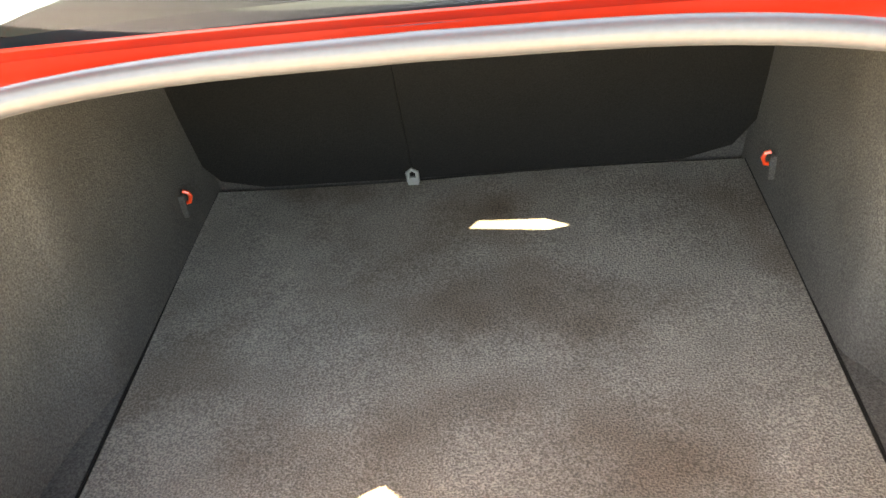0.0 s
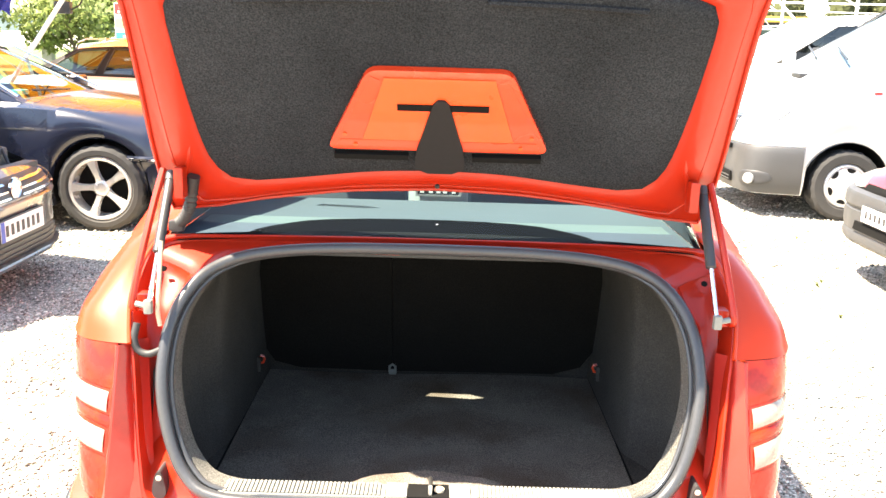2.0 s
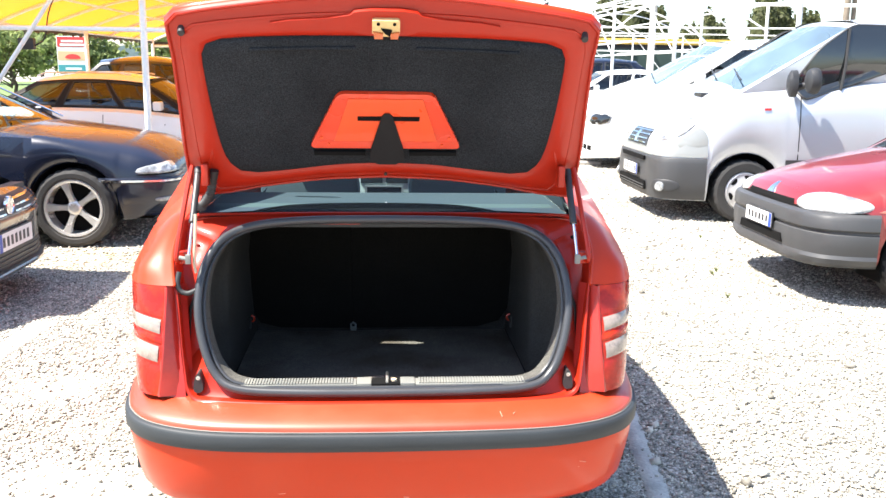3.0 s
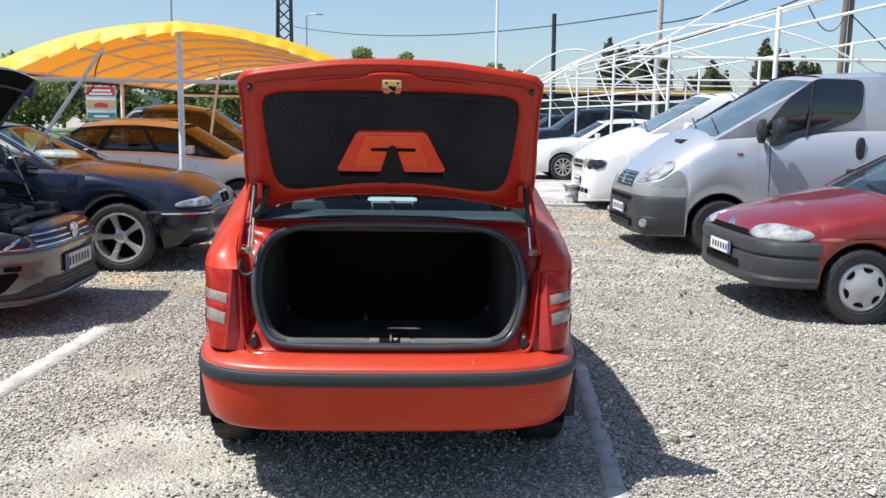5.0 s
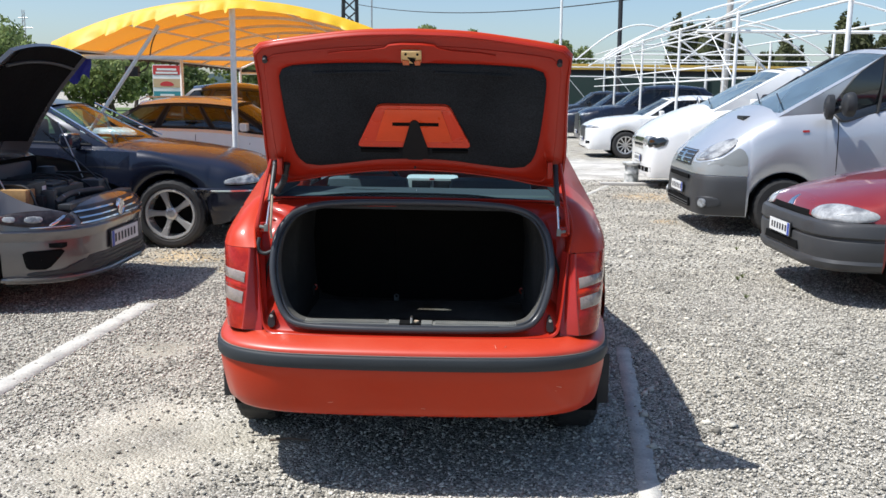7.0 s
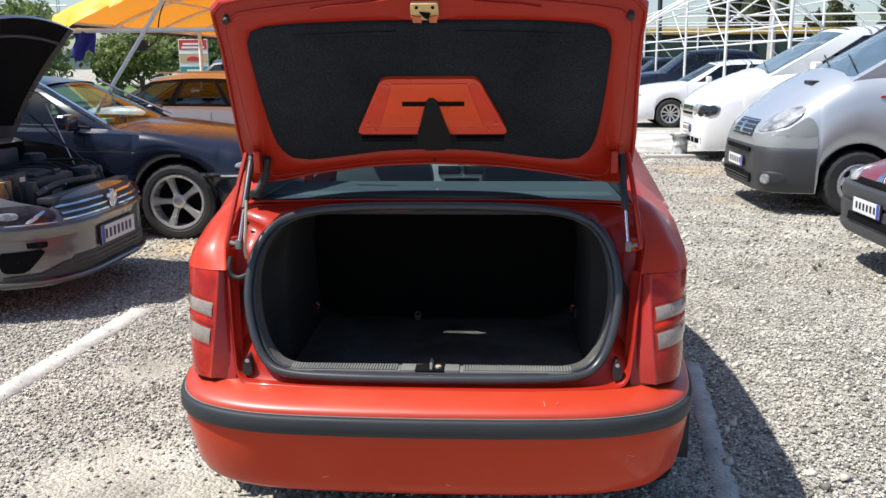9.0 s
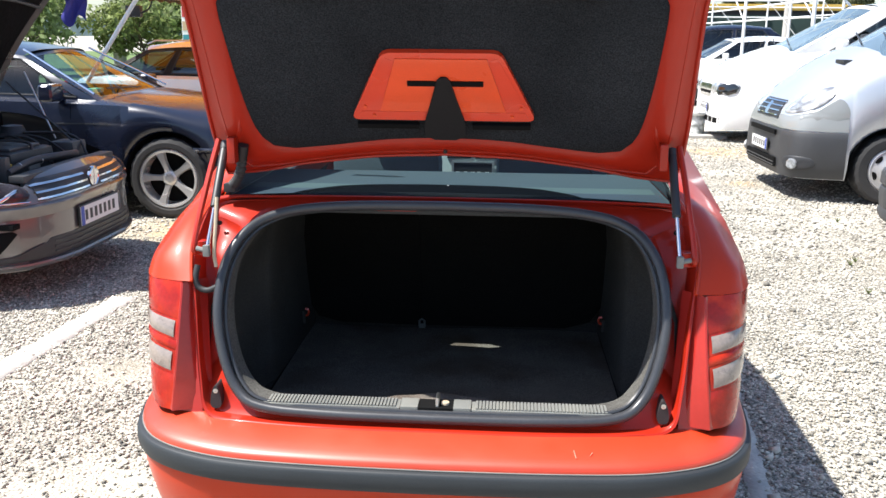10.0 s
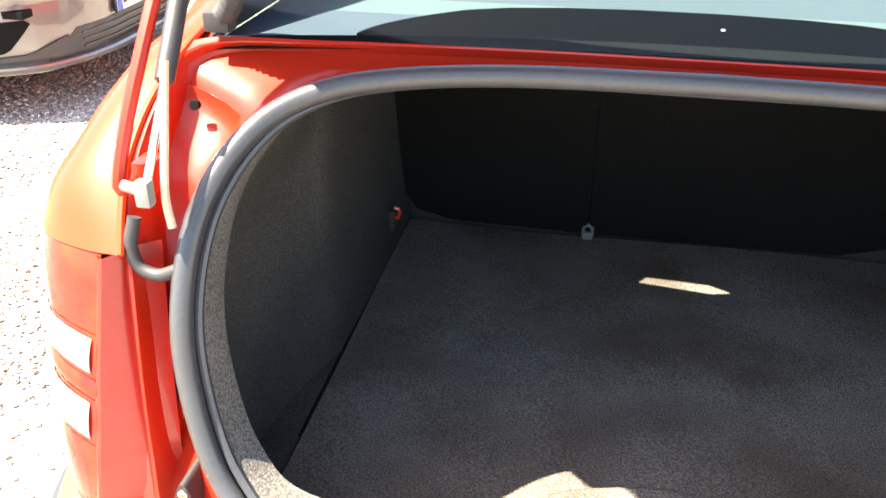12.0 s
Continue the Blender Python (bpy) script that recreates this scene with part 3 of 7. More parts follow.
def skin_at(sp, deg, z, uc=0.8):
    """Where the body's skin lies at height z, seen from (uc, 0) at an angle from straight ahead."""
    a = radians(deg)
    lo, hi = 0.0, 1.6
    for _ in range(26):
        r = (lo + hi) / 2
        u, v = uc - r * math.cos(a), r * math.sin(a)
        if u < 0:
            hi = r
            continue
        s = section(sp, round(u, 4))
        inside = z <= s[-1][1] and float(np.interp(max(z, s[1][1]), [p[1] for p in s[1:]], [p[0] for p in s[1:]])) >= abs(v)
        lo, hi = (r, hi) if inside else (lo, r)
    return Vector((uc - lo * math.cos(a), lo * math.sin(a), z)), Vector((-math.cos(a), math.sin(a), 0))


def corner_patch(sp, side, outline, out=0.008, bulge=0.012, depth=0.03, cuts=2):
    """A rounded panel wrapped round the nose's corner; outline in (degrees, height)."""
    ring = rounded([(d, z * 100, 0) for d, z in outline], cuts)
    c = sum(ring, Vector()) / len(ring)
    rows = []
    for k, o in ((1.0, -depth), (1.0, out), (0.93, out + bulge * 0.45), (0.75, out + bulge * 0.8), (0.45, out + bulge), (0.02, out + bulge)):
        row = []
        for q in ring:
            w = c + (q - c) * k
            p, n = skin_at(sp, side * w.x, w.y / 100)
            row.append(p + n * o)
        rows.append(row)
    return grid(rows, close=True)


def bumper_wrap(sp, profile, end=78, step=3):
    """A bumper swept round the nose; profile: (stand-off, height)."""
    degs = np.linspace(-end, end, int(2 * end / step) + 1)
    return grid([[tuple(p + n * o) for p, n in [skin_at(sp, d, z) for d in degs]] for o, z in profile])


def car_body(parent, sp, material, name="body"):
    """Lower body of a car: a loft over the stations, with real wheel arches; sp["gaps"]: (u0, u1, first strip left away)."""
    us = set(np.linspace(0, sp["u"][-1], 70).round(4).tolist()) | set(sp["u"])
    for uw, r in sp["arches"]:
        us |= set((uw + r * np.sin(np.linspace(-1.5708, 1.5708, 17))).round(4).tolist())
    us |= {0.012, 0.03, 0.06}
    for g in sp["gaps"]:
        us |= {g[0], g[1]}
    us = sorted(x for x in us if 0 <= x <= sp["u"][-1])
    rows = []
    for u in us:
        s = section(sp, u)
        rows.append([(u, v, z) for v, z in s] + [(u, -v, z) for v, z in reversed(s[:-1])])
    vs, fs = grid(rows)
    w, keep = len(rows[0]), []
    for k, f in enumerate(fs):
        a, b = divmod(k, w - 1)
        strip = min(b, w - 2 - b)
        mid = (us[a] + us[a + 1]) / 2
        if not any(g0 < mid < g1 and strip >= i0 for g0, g1, i0 in sp["gaps"]):
            keep.append(f)
    n = len(rows)
    keep.append(tuple(reversed(range(w))))
    if sp.get("tail", True):
        keep.append(tuple(range((n - 1) * w, n * w)))
    body = part(name, (vs, keep), material, parent, sharp=50)
    zc = sp["axle"]
    for uw, r in sp["arches"]:
        hw = soft(sp["u"], sp["half"], uw)
        for side in (-1, 1):
            arc = [(uw + (r - 0.004) * math.cos(a), 0, zc + (r - 0.004) * math.sin(a)) for a in np.linspace(-0.35, math.pi + 0.35, 18)]
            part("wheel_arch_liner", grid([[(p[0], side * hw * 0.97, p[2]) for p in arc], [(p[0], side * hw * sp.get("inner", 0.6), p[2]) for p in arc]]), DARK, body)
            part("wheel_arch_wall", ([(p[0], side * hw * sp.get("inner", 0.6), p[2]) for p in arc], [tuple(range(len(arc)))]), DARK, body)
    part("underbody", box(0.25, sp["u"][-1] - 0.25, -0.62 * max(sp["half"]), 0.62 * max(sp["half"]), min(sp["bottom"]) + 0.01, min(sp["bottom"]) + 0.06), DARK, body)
    return body


def car_cabin(parent, sp, c, material, glass):
    """Cabin shell with glazed openings. c: a0, a1 screen base and top; c1, c0 rear top and base; roof; wr half width of the roof; panes (s0, s1) along the side."""
    def base(u, side):
        v, z = section(sp, u)[6]
        return Vector((u, side * v, z))

    def side_pt(side, s, t):
        lo = base(c["a0"] + (c["c0"] - c["a0"]) * s, side)
        hi = Vector((c["a1"] + (c["c1"] - c["a1"]) * s, side * c["wr"], c["roof"] - 0.06 - 0.04 * (2 * s - 1) ** 2))
        p = lo.lerp(hi, t)
        p.y += side * 0.035 * math.sin(math.pi * t)
        return p
    shell = []
    cab = part("cabin_frame", box(c["a1"] + 0.2, c["c1"] - 0.2, -0.02, 0.02, c["roof"] - 0.03, c["roof"] - 0.028), material, parent)
    t0, t1 = c.get("t0", 0.05), c.get("t1", 0.9)
    for side in (-1, 1):
        cuts = sorted({0.0, 1.0, *[q for p in c["panes"] for q in p]})
        ts = [0.0, t0, t1, 1.0]
        for i in range(len(cuts) - 1):
            for j in range(3):
                s0, s1 = cuts[i], cuts[i + 1]
                rows = [[side_pt(side, s0 + (s1 - s0) * a / 6, ts[j] + (ts[j + 1] - ts[j]) * b / 4) for a in range(7)] for b in range(5)]
                if j == 1 and (s0, s1) in c["panes"]:
                    part("side_window", grid([[p - Vector((0, side * 0.006, 0)) for p in r] for r in rows]), c.get("side_glass", glass), cab)
                    rim = [rows[0][k] for k in range(7)] + [rows[b][6] for b in range(1, 5)] + [rows[4][k] for k in range(5, -1, -1)] + [rows[b][0] for b in range(3, 0, -1)]
                    part("window_rubber", tube(rim, 0.008, 6, close=True), RUBBER, cab)
                else:
                    shell.append(grid(rows))
    for which, u_lo, u_hi, bulge in (("windscreen", c["a0"], c["a1"], -1), ("rear_window", c["c0"], c["c1"], 1)):
        lo0, lo1 = base(u_lo, -1), base(u_lo, 1)
        hi0, hi1 = side_pt(-1, 0 if bulge < 0 else 1, 1), side_pt(1, 0 if bulge < 0 else 1, 1)

        def scr(s, t):
            p = lo0.lerp(lo1, s).lerp(hi0.lerp(hi1, s), t)
            k = 1 - (2 * s - 1) ** 2
            p.x += bulge * (0.13 * (1 - t) + 0.07 * t) * k
            p.z += 0.05 * t * k + 0.015 * (1 - t) * k
            return p
        ss, tt = [0.0, 0.05, 0.95, 1.0], [0.0, 0.06, 0.94, 1.0]
        for i in range(3):
            for j in range(3):
                rows = [[scr(ss[i] + (ss[i + 1] - ss[i]) * a / 10, tt[j] + (tt[j + 1] - tt[j]) * b / 4) for a in range(11)] for b in range(5)]
                if i == 1 and j == 1:
                    part(which, grid([[p - Vector((bulge * 0.006, 0, 0)) for p in r] for r in rows]), glass, cab)
                else:
                    shell.append(grid(rows))
    rows = []
    for i in range(13):
        s = i / 12
        e0, e1 = side_pt(-1, s, 1), side_pt(1, s, 1)
        row = []
        for k in range(13):
            q = k / 12
            p = e0.lerp(e1, q)
            p.z += 0.055 * (1 - (2 * q - 1) ** 4) ** 0.7 + 0.03 * (1 - (2 * s - 1) ** 2) * (1 - (2 * q - 1) ** 2)
            p.x += (-0.07 if s == 0 else 0.07 if s == 1 else 0) * (1 - (2 * q - 1) ** 2)
            row.append(p)
        rows.append(row)
    part("roof", grid(rows), c.get("roof_mat", material), cab)
    part("cabin_shell", join(*shell), c.get("pillar_mat", material), cab)
    um = (c["a0"] + c["c0"]) / 2
    wb = base(um, 1).y
    zf = base(um, 1).z
    part("cabin_floor", box(c["a0"] - 0.15, c["c0"], -wb + 0.03, wb - 0.03, zf - 0.45, zf - 0.4), INTERIOR, cab)
    part("dashboard", box(c["a0"] - 0.04, c["a0"] + 0.46, -wb + 0.12, wb - 0.12, zf - 0.40, min(zf, base(c["a0"], 1).z) - 0.03, 0.05), c.get("dash_mat", DASH), cab)
    for v in (-0.38, 0.38):
        u = c["a0"] + (c["c0"] - c["a0"]) * 0.47
        part("front_seat", join(box(u, u + 0.16, v - 0.23, v + 0.23, zf - 0.4, zf + 0.2, 0.06), box(u + 0.02, u + 0.12, v - 0.13, v + 0.13, zf + 0.2, min(zf + 0.38, c["roof"] - 0.14), 0.04)), INTERIOR, cab)
    ring = [(c["a0"] + 0.52 + 0.08 * math.sin(a), c["wheel_v"] + 0.18 * math.cos(a), zf + 0.02 + 0.17 * math.sin(a)) for a in np.linspace(0, 2 * math.pi, 25)[:-1]]
    part("steering_wheel", join(tube(ring, 0.014, 8, close=True), tube([ring[0], ring[12]], 0.014, 6)), PLASTIC, cab)
    return cab


def mirror_part(parent, at, size, material, side):
    """A door mirror: a rounded housing with its glass on an arm."""
    sx, sy, sz = size
    hs = part("door_mirror", join(box(at[0] - sx / 2, at[0] + sx / 2, at[1] - sy / 2, at[1] + sy / 2, at[2] - sz / 2, at[2] + sz / 2, min(size) * 0.35, 3),
                                  tube([at, (at[0] + 0.02, at[1] - side * (sy / 2 + 0.12), at[2] - sz * 0.35)], 0.025, 8)), material, parent)
    part("mirror_glass", box(at[0] + sx / 2 + 0.001, at[0] + sx / 2 + 0.004, at[1] - sy * 0.4, at[1] + sy * 0.4, at[2] - sz * 0.38, at[2] + sz * 0.38), CHROME, hs)
    return hs


def number_plate(parent, u, v0, v1, z0, z1, blocks, tilt=0.0):
    """A number plate facing the nose side, its characters left as plain bars."""
    pl = part("number_plate", box(u - 0.012, u, v0 - 0.008, v1 + 0.008, z0 - 0.008, z1 + 0.008, 0.003), PLASTIC, parent, "white number plate in a black frame")
    part("plate_face", box(u - 0.016, u - 0.0125, v0, v1, z0, z1), PLATE_WHITE, pl)
    part("plate_band", box(u - 0.0185, u - 0.0165, v0 if tilt >= 0 else v1 - 0.04, v0 + 0.04 if tilt >= 0 else v1, z0, z1), PLATE_BLUE, pl)
    a = v0 + 0.06
    step = (v1 - v0 - 0.08) / blocks
    for k in range(blocks):
        part("plate_bar", box(u - 0.0185, u - 0.0165, a + k * step, a + k * step + step * 0.5, z0 + 0.026, z1 - 0.026), PLATE_INK, pl)
    return pl


# ---- the red saloon with its open boot ----
red_car = thing("red_saloon_car", "red four-door saloon with its boot lid raised, parked on gravel", "car")

# front part of the body, nose towards +y
RED_SP = dict(u=[0, 0.03, 0.12, 0.35, 0.9, 1.25, 2.4, 3.2, 3.66], top=[0.66, 0.70, 0.76, 0.84, 0.98, 1.04, 1.06, 1.08, 1.10], shoulder=[0.58, 0.62, 0.68, 0.76, 0.88, 0.92, 0.94, 0.96, 0.97],
              half=[0.50, 0.62, 0.72, 0.79, 0.82, 0.823, 0.823, 0.82, 0.812], bottom=[0.26, 0.23, 0.21, 0.2, 0.2, 0.2, 0.2, 0.22, 0.28], arches=((0.82, 0.34), (3.35, 0.34)), axle=0.285,
              gaps=((1.25, 3.70, 6),), tail=False, inner=0.735)
RED_SP["scan"] = np.linspace(0, 1.2, 200).tolist()
RED_M = Matrix.Translation((0, 4.10, 0)) @ Matrix.Rotation(radians(-90), 4, "Z")
red_front = part("front_body", box(0.5, 3.4, -0.4, 0.4, 0.3, 0.32), DARK, red_car)
red_front.matrix_local = RED_M
car_body(red_front, RED_SP, RED)
part("windscreen", grid([[(1.28 + 0.62 * t - 0.12 * (1 - s * s) * (1 - t), s * (0.70 - 0.12 * t), 1.02 + 0.36 * t) for s in np.linspace(-1, 1, 13)] for t in (0, 0.25, 0.5, 0.75, 1)]), GLASS_CLEAR, red_front)
part("roof", grid([[(u, s * 0.58, 1.385 + 0.045 * math.sin(math.pi * (u - 1.9) / 1.25) + 0.03 * (1 - s ** 4)) for s in np.linspace(-1, 1, 13)] for u in np.linspace(1.9, 3.15, 12)]), RED, red_front)
for side in (-1, 1):
    part("door_frame", join(tube([(1.28, side * 0.7, 1.0), (1.9, side * 0.58, 1.385)], 0.03, 8), tube([(2.45, side * 0.70, 1.0), (2.45, side * 0.58, 1.42)], 0.035, 8), tube([(1.9, side * 0.58, 1.385), (2.5, side * 0.585, 1.425), (3.15, side * 0.58, 1.39)], 0.028, 8)), RED, red_front)
    part("side_window", grid([[(1.32 + 2.2 * s, side * 0.70, 1.0), (1.93 + 1.2 * s, side * 0.585, 1.385)] for s in np.linspace(0, 1, 8)]), GLASS_CAR, red_front)
    wheel(red_front, (0.82, side * 0.715, 0.285), 0.285, 0.185, 0.18, "cap", HUBCAP, side)
    wheel(red_front, (3.35, side * 0.728, 0.285), 0.285, 0.185, 0.18, "cap", HUBCAP, side)
    part("headlamp", nose_patch(RED_SP, ((side * 0.42, 0.56), (side * 0.68, 0.60), (side * 0.66, 0.68), (side * 0.42, 0.65)), 0.008), HEADLAMP, red_front)
part("dashboard", box(1.15, 1.60, -0.64, 0.64, 0.60, 0.93, 0.07), DASH, red_front)
console = part("centre_console", join(box(1.42, 1.68, -0.17, 0.17, 0.50, 0.99, 0.03), box(1.60, 2.2, -0.11, 0.11, 0.42, 0.62, 0.03)), DASH_PALE, red_front, "pale grey-green centre console")
part("radio", box(1.679, 1.690, -0.095, 0.095, 0.845, 0.905, 0.004), PLASTIC, console)
part("radio_frame", join(box(1.686, 1.694, -0.105, 0.105, 0.905, 0.913), box(1.686, 1.694, -0.105, 0.105, 0.837, 0.845), box(1.686, 1.694, -0.105, -0.095, 0.845, 0.905), box(1.686, 1.694, 0.095, 0.105, 0.845, 0.905)), GALV, console, "bright frame of the radio")
for v in (-0.075, -0.035, 0.0, 0.03, 0.07):
    part("radio_key", box(1.690, 1.694, v - 0.009, v + 0.009, 0.852, 0.860), SIGN_WHITE, console)
part("air_vent", join(box(1.672, 1.686, -0.13, -0.01, 0.925, 0.972, 0.004), box(1.672, 1.686, 0.01, 0.13, 0.925, 0.972, 0.004)), PLASTIC, console)
part("hazard_switch", box(1.68, 1.692, -0.016, 0.016, 0.975, 0.988, 0.003), SIGN_RED, console)
ring = [(1.86 + 0.07 * math.sin(a), -0.36 + 0.18 * math.cos(a), 0.93 + 0.17 * math.sin(a)) for a in np.linspace(0, 2 * math.pi, 25)[:-1]]
part("steering_wheel", join(tube(ring, 0.014, 8, close=True), tube([ring[0], ring[12]], 0.016, 6)), PLASTIC, red_front)
for v in (-0.36, 0.36):
    part("front_seat", join(box(2.1, 2.26, v - 0.24, v + 0.24, 0.45, 1.04, 0.06), box(2.16, 2.25, v - 0.13, v + 0.13, 1.06, 1.24, 0.035)), SEAT_CLOTH, red_front)
part("cabin_floor", box(1.2, 2.95, -0.7, 0.7, 0.3, 0.34), INTERIOR, red_front)
part("rear_seat_back", prism([(-0.62, 1.17, 0.42), (0.62, 1.17, 0.42), (0.62, 0.965, 1.045), (-0.62, 0.965, 1.045)], (0, 0.11, 0)), SEAT_CLOTH, red_car)

# rear quarters: cross lines from the opening's edge round to the flank
Q_ROWS = [
    [(0.606, 0.092, 0.929), (0.655, 0.098, 0.929), (0.715, 0.125, 0.929), (0.752, 0.190, 0.929), (0.775, 0.300, 0.929), (0.800, 0.470, 0.929)],
    [(0.616, 0.125, 0.965), (0.664, 0.132, 0.972), (0.714, 0.155, 0.972), (0.748, 0.225, 0.965), (0.772, 0.320, 0.957), (0.797, 0.480, 0.945)],
    [(0.624, 0.165, 1.005), (0.664, 0.172, 1.010), (0.700, 0.195, 1.008), (0.735, 0.265, 0.996), (0.764, 0.350, 0.982), (0.792, 0.490, 0.962)],
    [(0.624, 0.230, 1.050), (0.655, 0.237, 1.054), (0.688, 0.258, 1.048), (0.722, 0.315, 1.030), (0.755, 0.390, 1.008), (0.785, 0.500, 0.985)],
    [(0.612, 0.310, 1.092), (0.640, 0.316, 1.094), (0.670, 0.335, 1.086), (0.705, 0.380, 1.062), (0.742, 0.440, 1.035), (0.775, 0.520, 1.01)],
    [(0.598, 0.370, 1.115), (0.622, 0.378, 1.114), (0.652, 0.398, 1.104), (0.688, 0.440, 1.080), (0.728, 0.490, 1.055), (0.765, 0.540, 1.03)],
    [(0.575, 0.52, 1.185), (0.600, 0.53, 1.175), (0.640, 0.55, 1.150), (0.680, 0.57, 1.12), (0.72, 0.60, 1.085), (0.757, 0.62, 1.05)],
]
LAMP_PLAN = [(-0.002, 0.0), (0.045, 0.006), (0.105, 0.032), (0.143, 0.095), (0.168, 0.205), (0.198, 0.375)]


def lamp_row(z, tilt=0.0):
    """A line round the lamp at height z; tilt lifts its outer end."""
    x0 = float(np.interp(z, (0.60, 0.93), (0.574, 0.606)))
    y0 = float(np.interp(z, (0.60, 0.68, 0.8, 0.93), (0.004, 0.018, 0.05, 0.092)))
    grow = float(np.interp(z, (0.60, 0.75, 0.93), (1.06, 1.04, 1.0)))
    return [(x0 + dx * grow, y0 + dy, z + tilt * min(1, dx / 0.11)) for dx, dy in LAMP_PLAN]


def fine_rows(rows, per=4):
    return [curve_through(r, per) for r in rows]


for side, flip in ((-1, True), (1, False)):
    fix = mirrored if flip else (lambda g: g)
    part("quarter_panel", fix(grid(list(zip(*[curve_through(c, 4) for c in zip(*fine_rows(Q_ROWS))])))), RED, red_car, sharp=60)
    part("quarter_edge", fix(tube([Vector(p) for p in curve_through([r[0] for r in Q_ROWS[:6]], 4)], 0.0045, 8)), RED, red_car)
    lamp = part("tail_lamp", fix(grid(fine_rows([[(x, y + 0.02, z) for x, y, z in lamp_row(h)] for h in (0.615, 0.92)]))), LENS_RED_PALE, red_car, "red and clear tail lamp lens")
    
    def inner(r, a, b, n=18):
        """Part of a lamp line between two stations, in n + 1 even steps."""
        c = curve_through(r, 4)
        return [c[min(int(q), 19)].lerp(c[min(int(q), 19) + 1], q - min(int(q), 19)) for q in [a + (b - a) * k / n for k in range(n + 1)]]
    bands = (("lens_red", 0.622, 0.0, 0.700, 0.020, LENS_RED), ("lens_clear", 0.701, 0.020, 0.754, 0.028, LENS_CLEAR), ("lens_red", 0.755, 0.028, 0.780, 0.024, LENS_RED), ("lens_clear", 0.781, 0.024, 0.834, 0.018, LENS_CLEAR), ("lens_red", 0.835, 0.018, 0.9275, 0.0, LENS_RED))
    for nm, za, ta, zc, tcc, mt in bands:
        rows = [inner(lamp_row(za + (zc - za) * k / 8, ta + (tcc - ta) * k / 8), float(np.interp(za + (zc - za) * k / 8, (0.62, 0.93), (5.4, 2.2))), 20.0) for k in range(9)]
        bow = 0.0 if mt is LENS_CLEAR else 0.0025
        part("lens_red", fix(grid([[(p.x + 0.5 * q, p.y - q, p.z) for p, q in [(p, bow * math.sin(math.pi * k / 8) ** 0.8) for p in r]] for k, r in enumerate(rows)])), LENS_RED, lamp)
        if mt is LENS_CLEAR:
            clear = []
            for k in range(9):
                f = 0.10 + 0.80 * k / 8
                r = inner(lamp_row(za + (zc - za) * f, ta + (tcc - ta) * f), float(np.interp(za + (zc - za) * f, (0.62, 0.93), (5.4, 2.2))) + 0.7, 18.5, 13)
                clear.append([(p.x + 0.5 * q, p.y - q, p.z) for p, q in [(p, 0.0008 + 0.0042 * (math.sin(math.pi * k / 8) * min(1.0, 0.35 + math.sin(math.pi * m / 13) * 1.5)) ** 0.7) for m, p in enumerate(r)]])
            part("lens_clear", fix(grid(clear)), LENS_CLEAR, lamp)
    bezel = []
    for z in np.linspace(0.622, 0.926, 9):
        r = lamp_row(z)
        q = float(np.interp(z, (0.62, 0.93), (5.4, 2.2)))
        a, b = inner(r, q, q + 0.6, 1)
        bezel.append([(r[0][0] - 0.020, r[0][1] + 0.050, z), (r[0][0] - 0.002, r[0][1] + 0.034, z), (a.x - 0.004, a.y - 0.006, z), (a.x, a.y - 0.006, z), (b.x, b.y + 0.001, z)])
    part("lamp_bezel", fix(grid(bezel)), LENS_RED_PALE, lamp, "painted red inner edge of the lamp", sharp=25)

# bumper: one profile swept along the plan line of the tail
B_PLAN = [(0.0, -0.155), (0.25, -0.150), (0.45, -0.135), (0.58, -0.100), (0.675, -0.045), (0.735, 0.030), (0.768, 0.120), (0.788, 0.240), (0.802, 0.36), (0.812, 0.462)]
half_plan = curve_through([(x, y, 0) for x, y in B_PLAN], 5)
plan = [Vector((-p.x, p.y, 0)) for p in reversed(half_plan[1:])] + half_plan


def bumper_sweep(profile):
    """profile: (inset towards the car, height)."""
    rows = []
    for ins, z in profile:
        row = []
        for i, p in enumerate(plan):
            d = (plan[min(i + 1, len(plan) - 1)] - plan[max(i - 1, 0)]).normalized()
            n = Vector((-d.y, d.x, 0))
            fade = min(1.0, max(0.0, (0.812 - abs(p.x)) / 0.12 + 0.35))
            row.append((p.x + n.x * ins * fade, p.y + n.y * ins * fade, z))
        rows.append(row)
    return grid(rows)


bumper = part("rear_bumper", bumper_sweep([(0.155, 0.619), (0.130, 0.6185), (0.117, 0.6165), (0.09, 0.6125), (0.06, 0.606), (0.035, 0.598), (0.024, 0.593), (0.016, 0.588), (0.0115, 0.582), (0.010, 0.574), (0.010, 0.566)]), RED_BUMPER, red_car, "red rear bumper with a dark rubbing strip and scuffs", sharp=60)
part("bumper_lower", bumper_sweep([(0.008, 0.520), (0.006, 0.512), (0.012, 0.47), (0.023, 0.42), (0.037, 0.37), (0.048, 0.338), (0.062, 0.324), (0.09, 0.317)]), RED, bumper, sharp=60)
part("rubbing_strip", bumper_sweep([(0.012, 0.571), (-0.001, 0.5705), (-0.004, 0.5685), (-0.007, 0.561), (-0.008, 0.548), (-0.007, 0.530), (-0.002, 0.521), (0.012, 0.519)]), STRIP_GREY, bumper, "faded dark grey rubbing strip")
# highlight on the strip's upper edge, modelled as a pale line
part("strip_highlight", bumper_sweep([(0.0105, 0.5745), (0.0075, 0.5740), (0.0075, 0.5718), (0.0105, 0.5712)]), SILL_PLASTIC, bumper, "thin pale line for the sunlit upper edge of the strip")
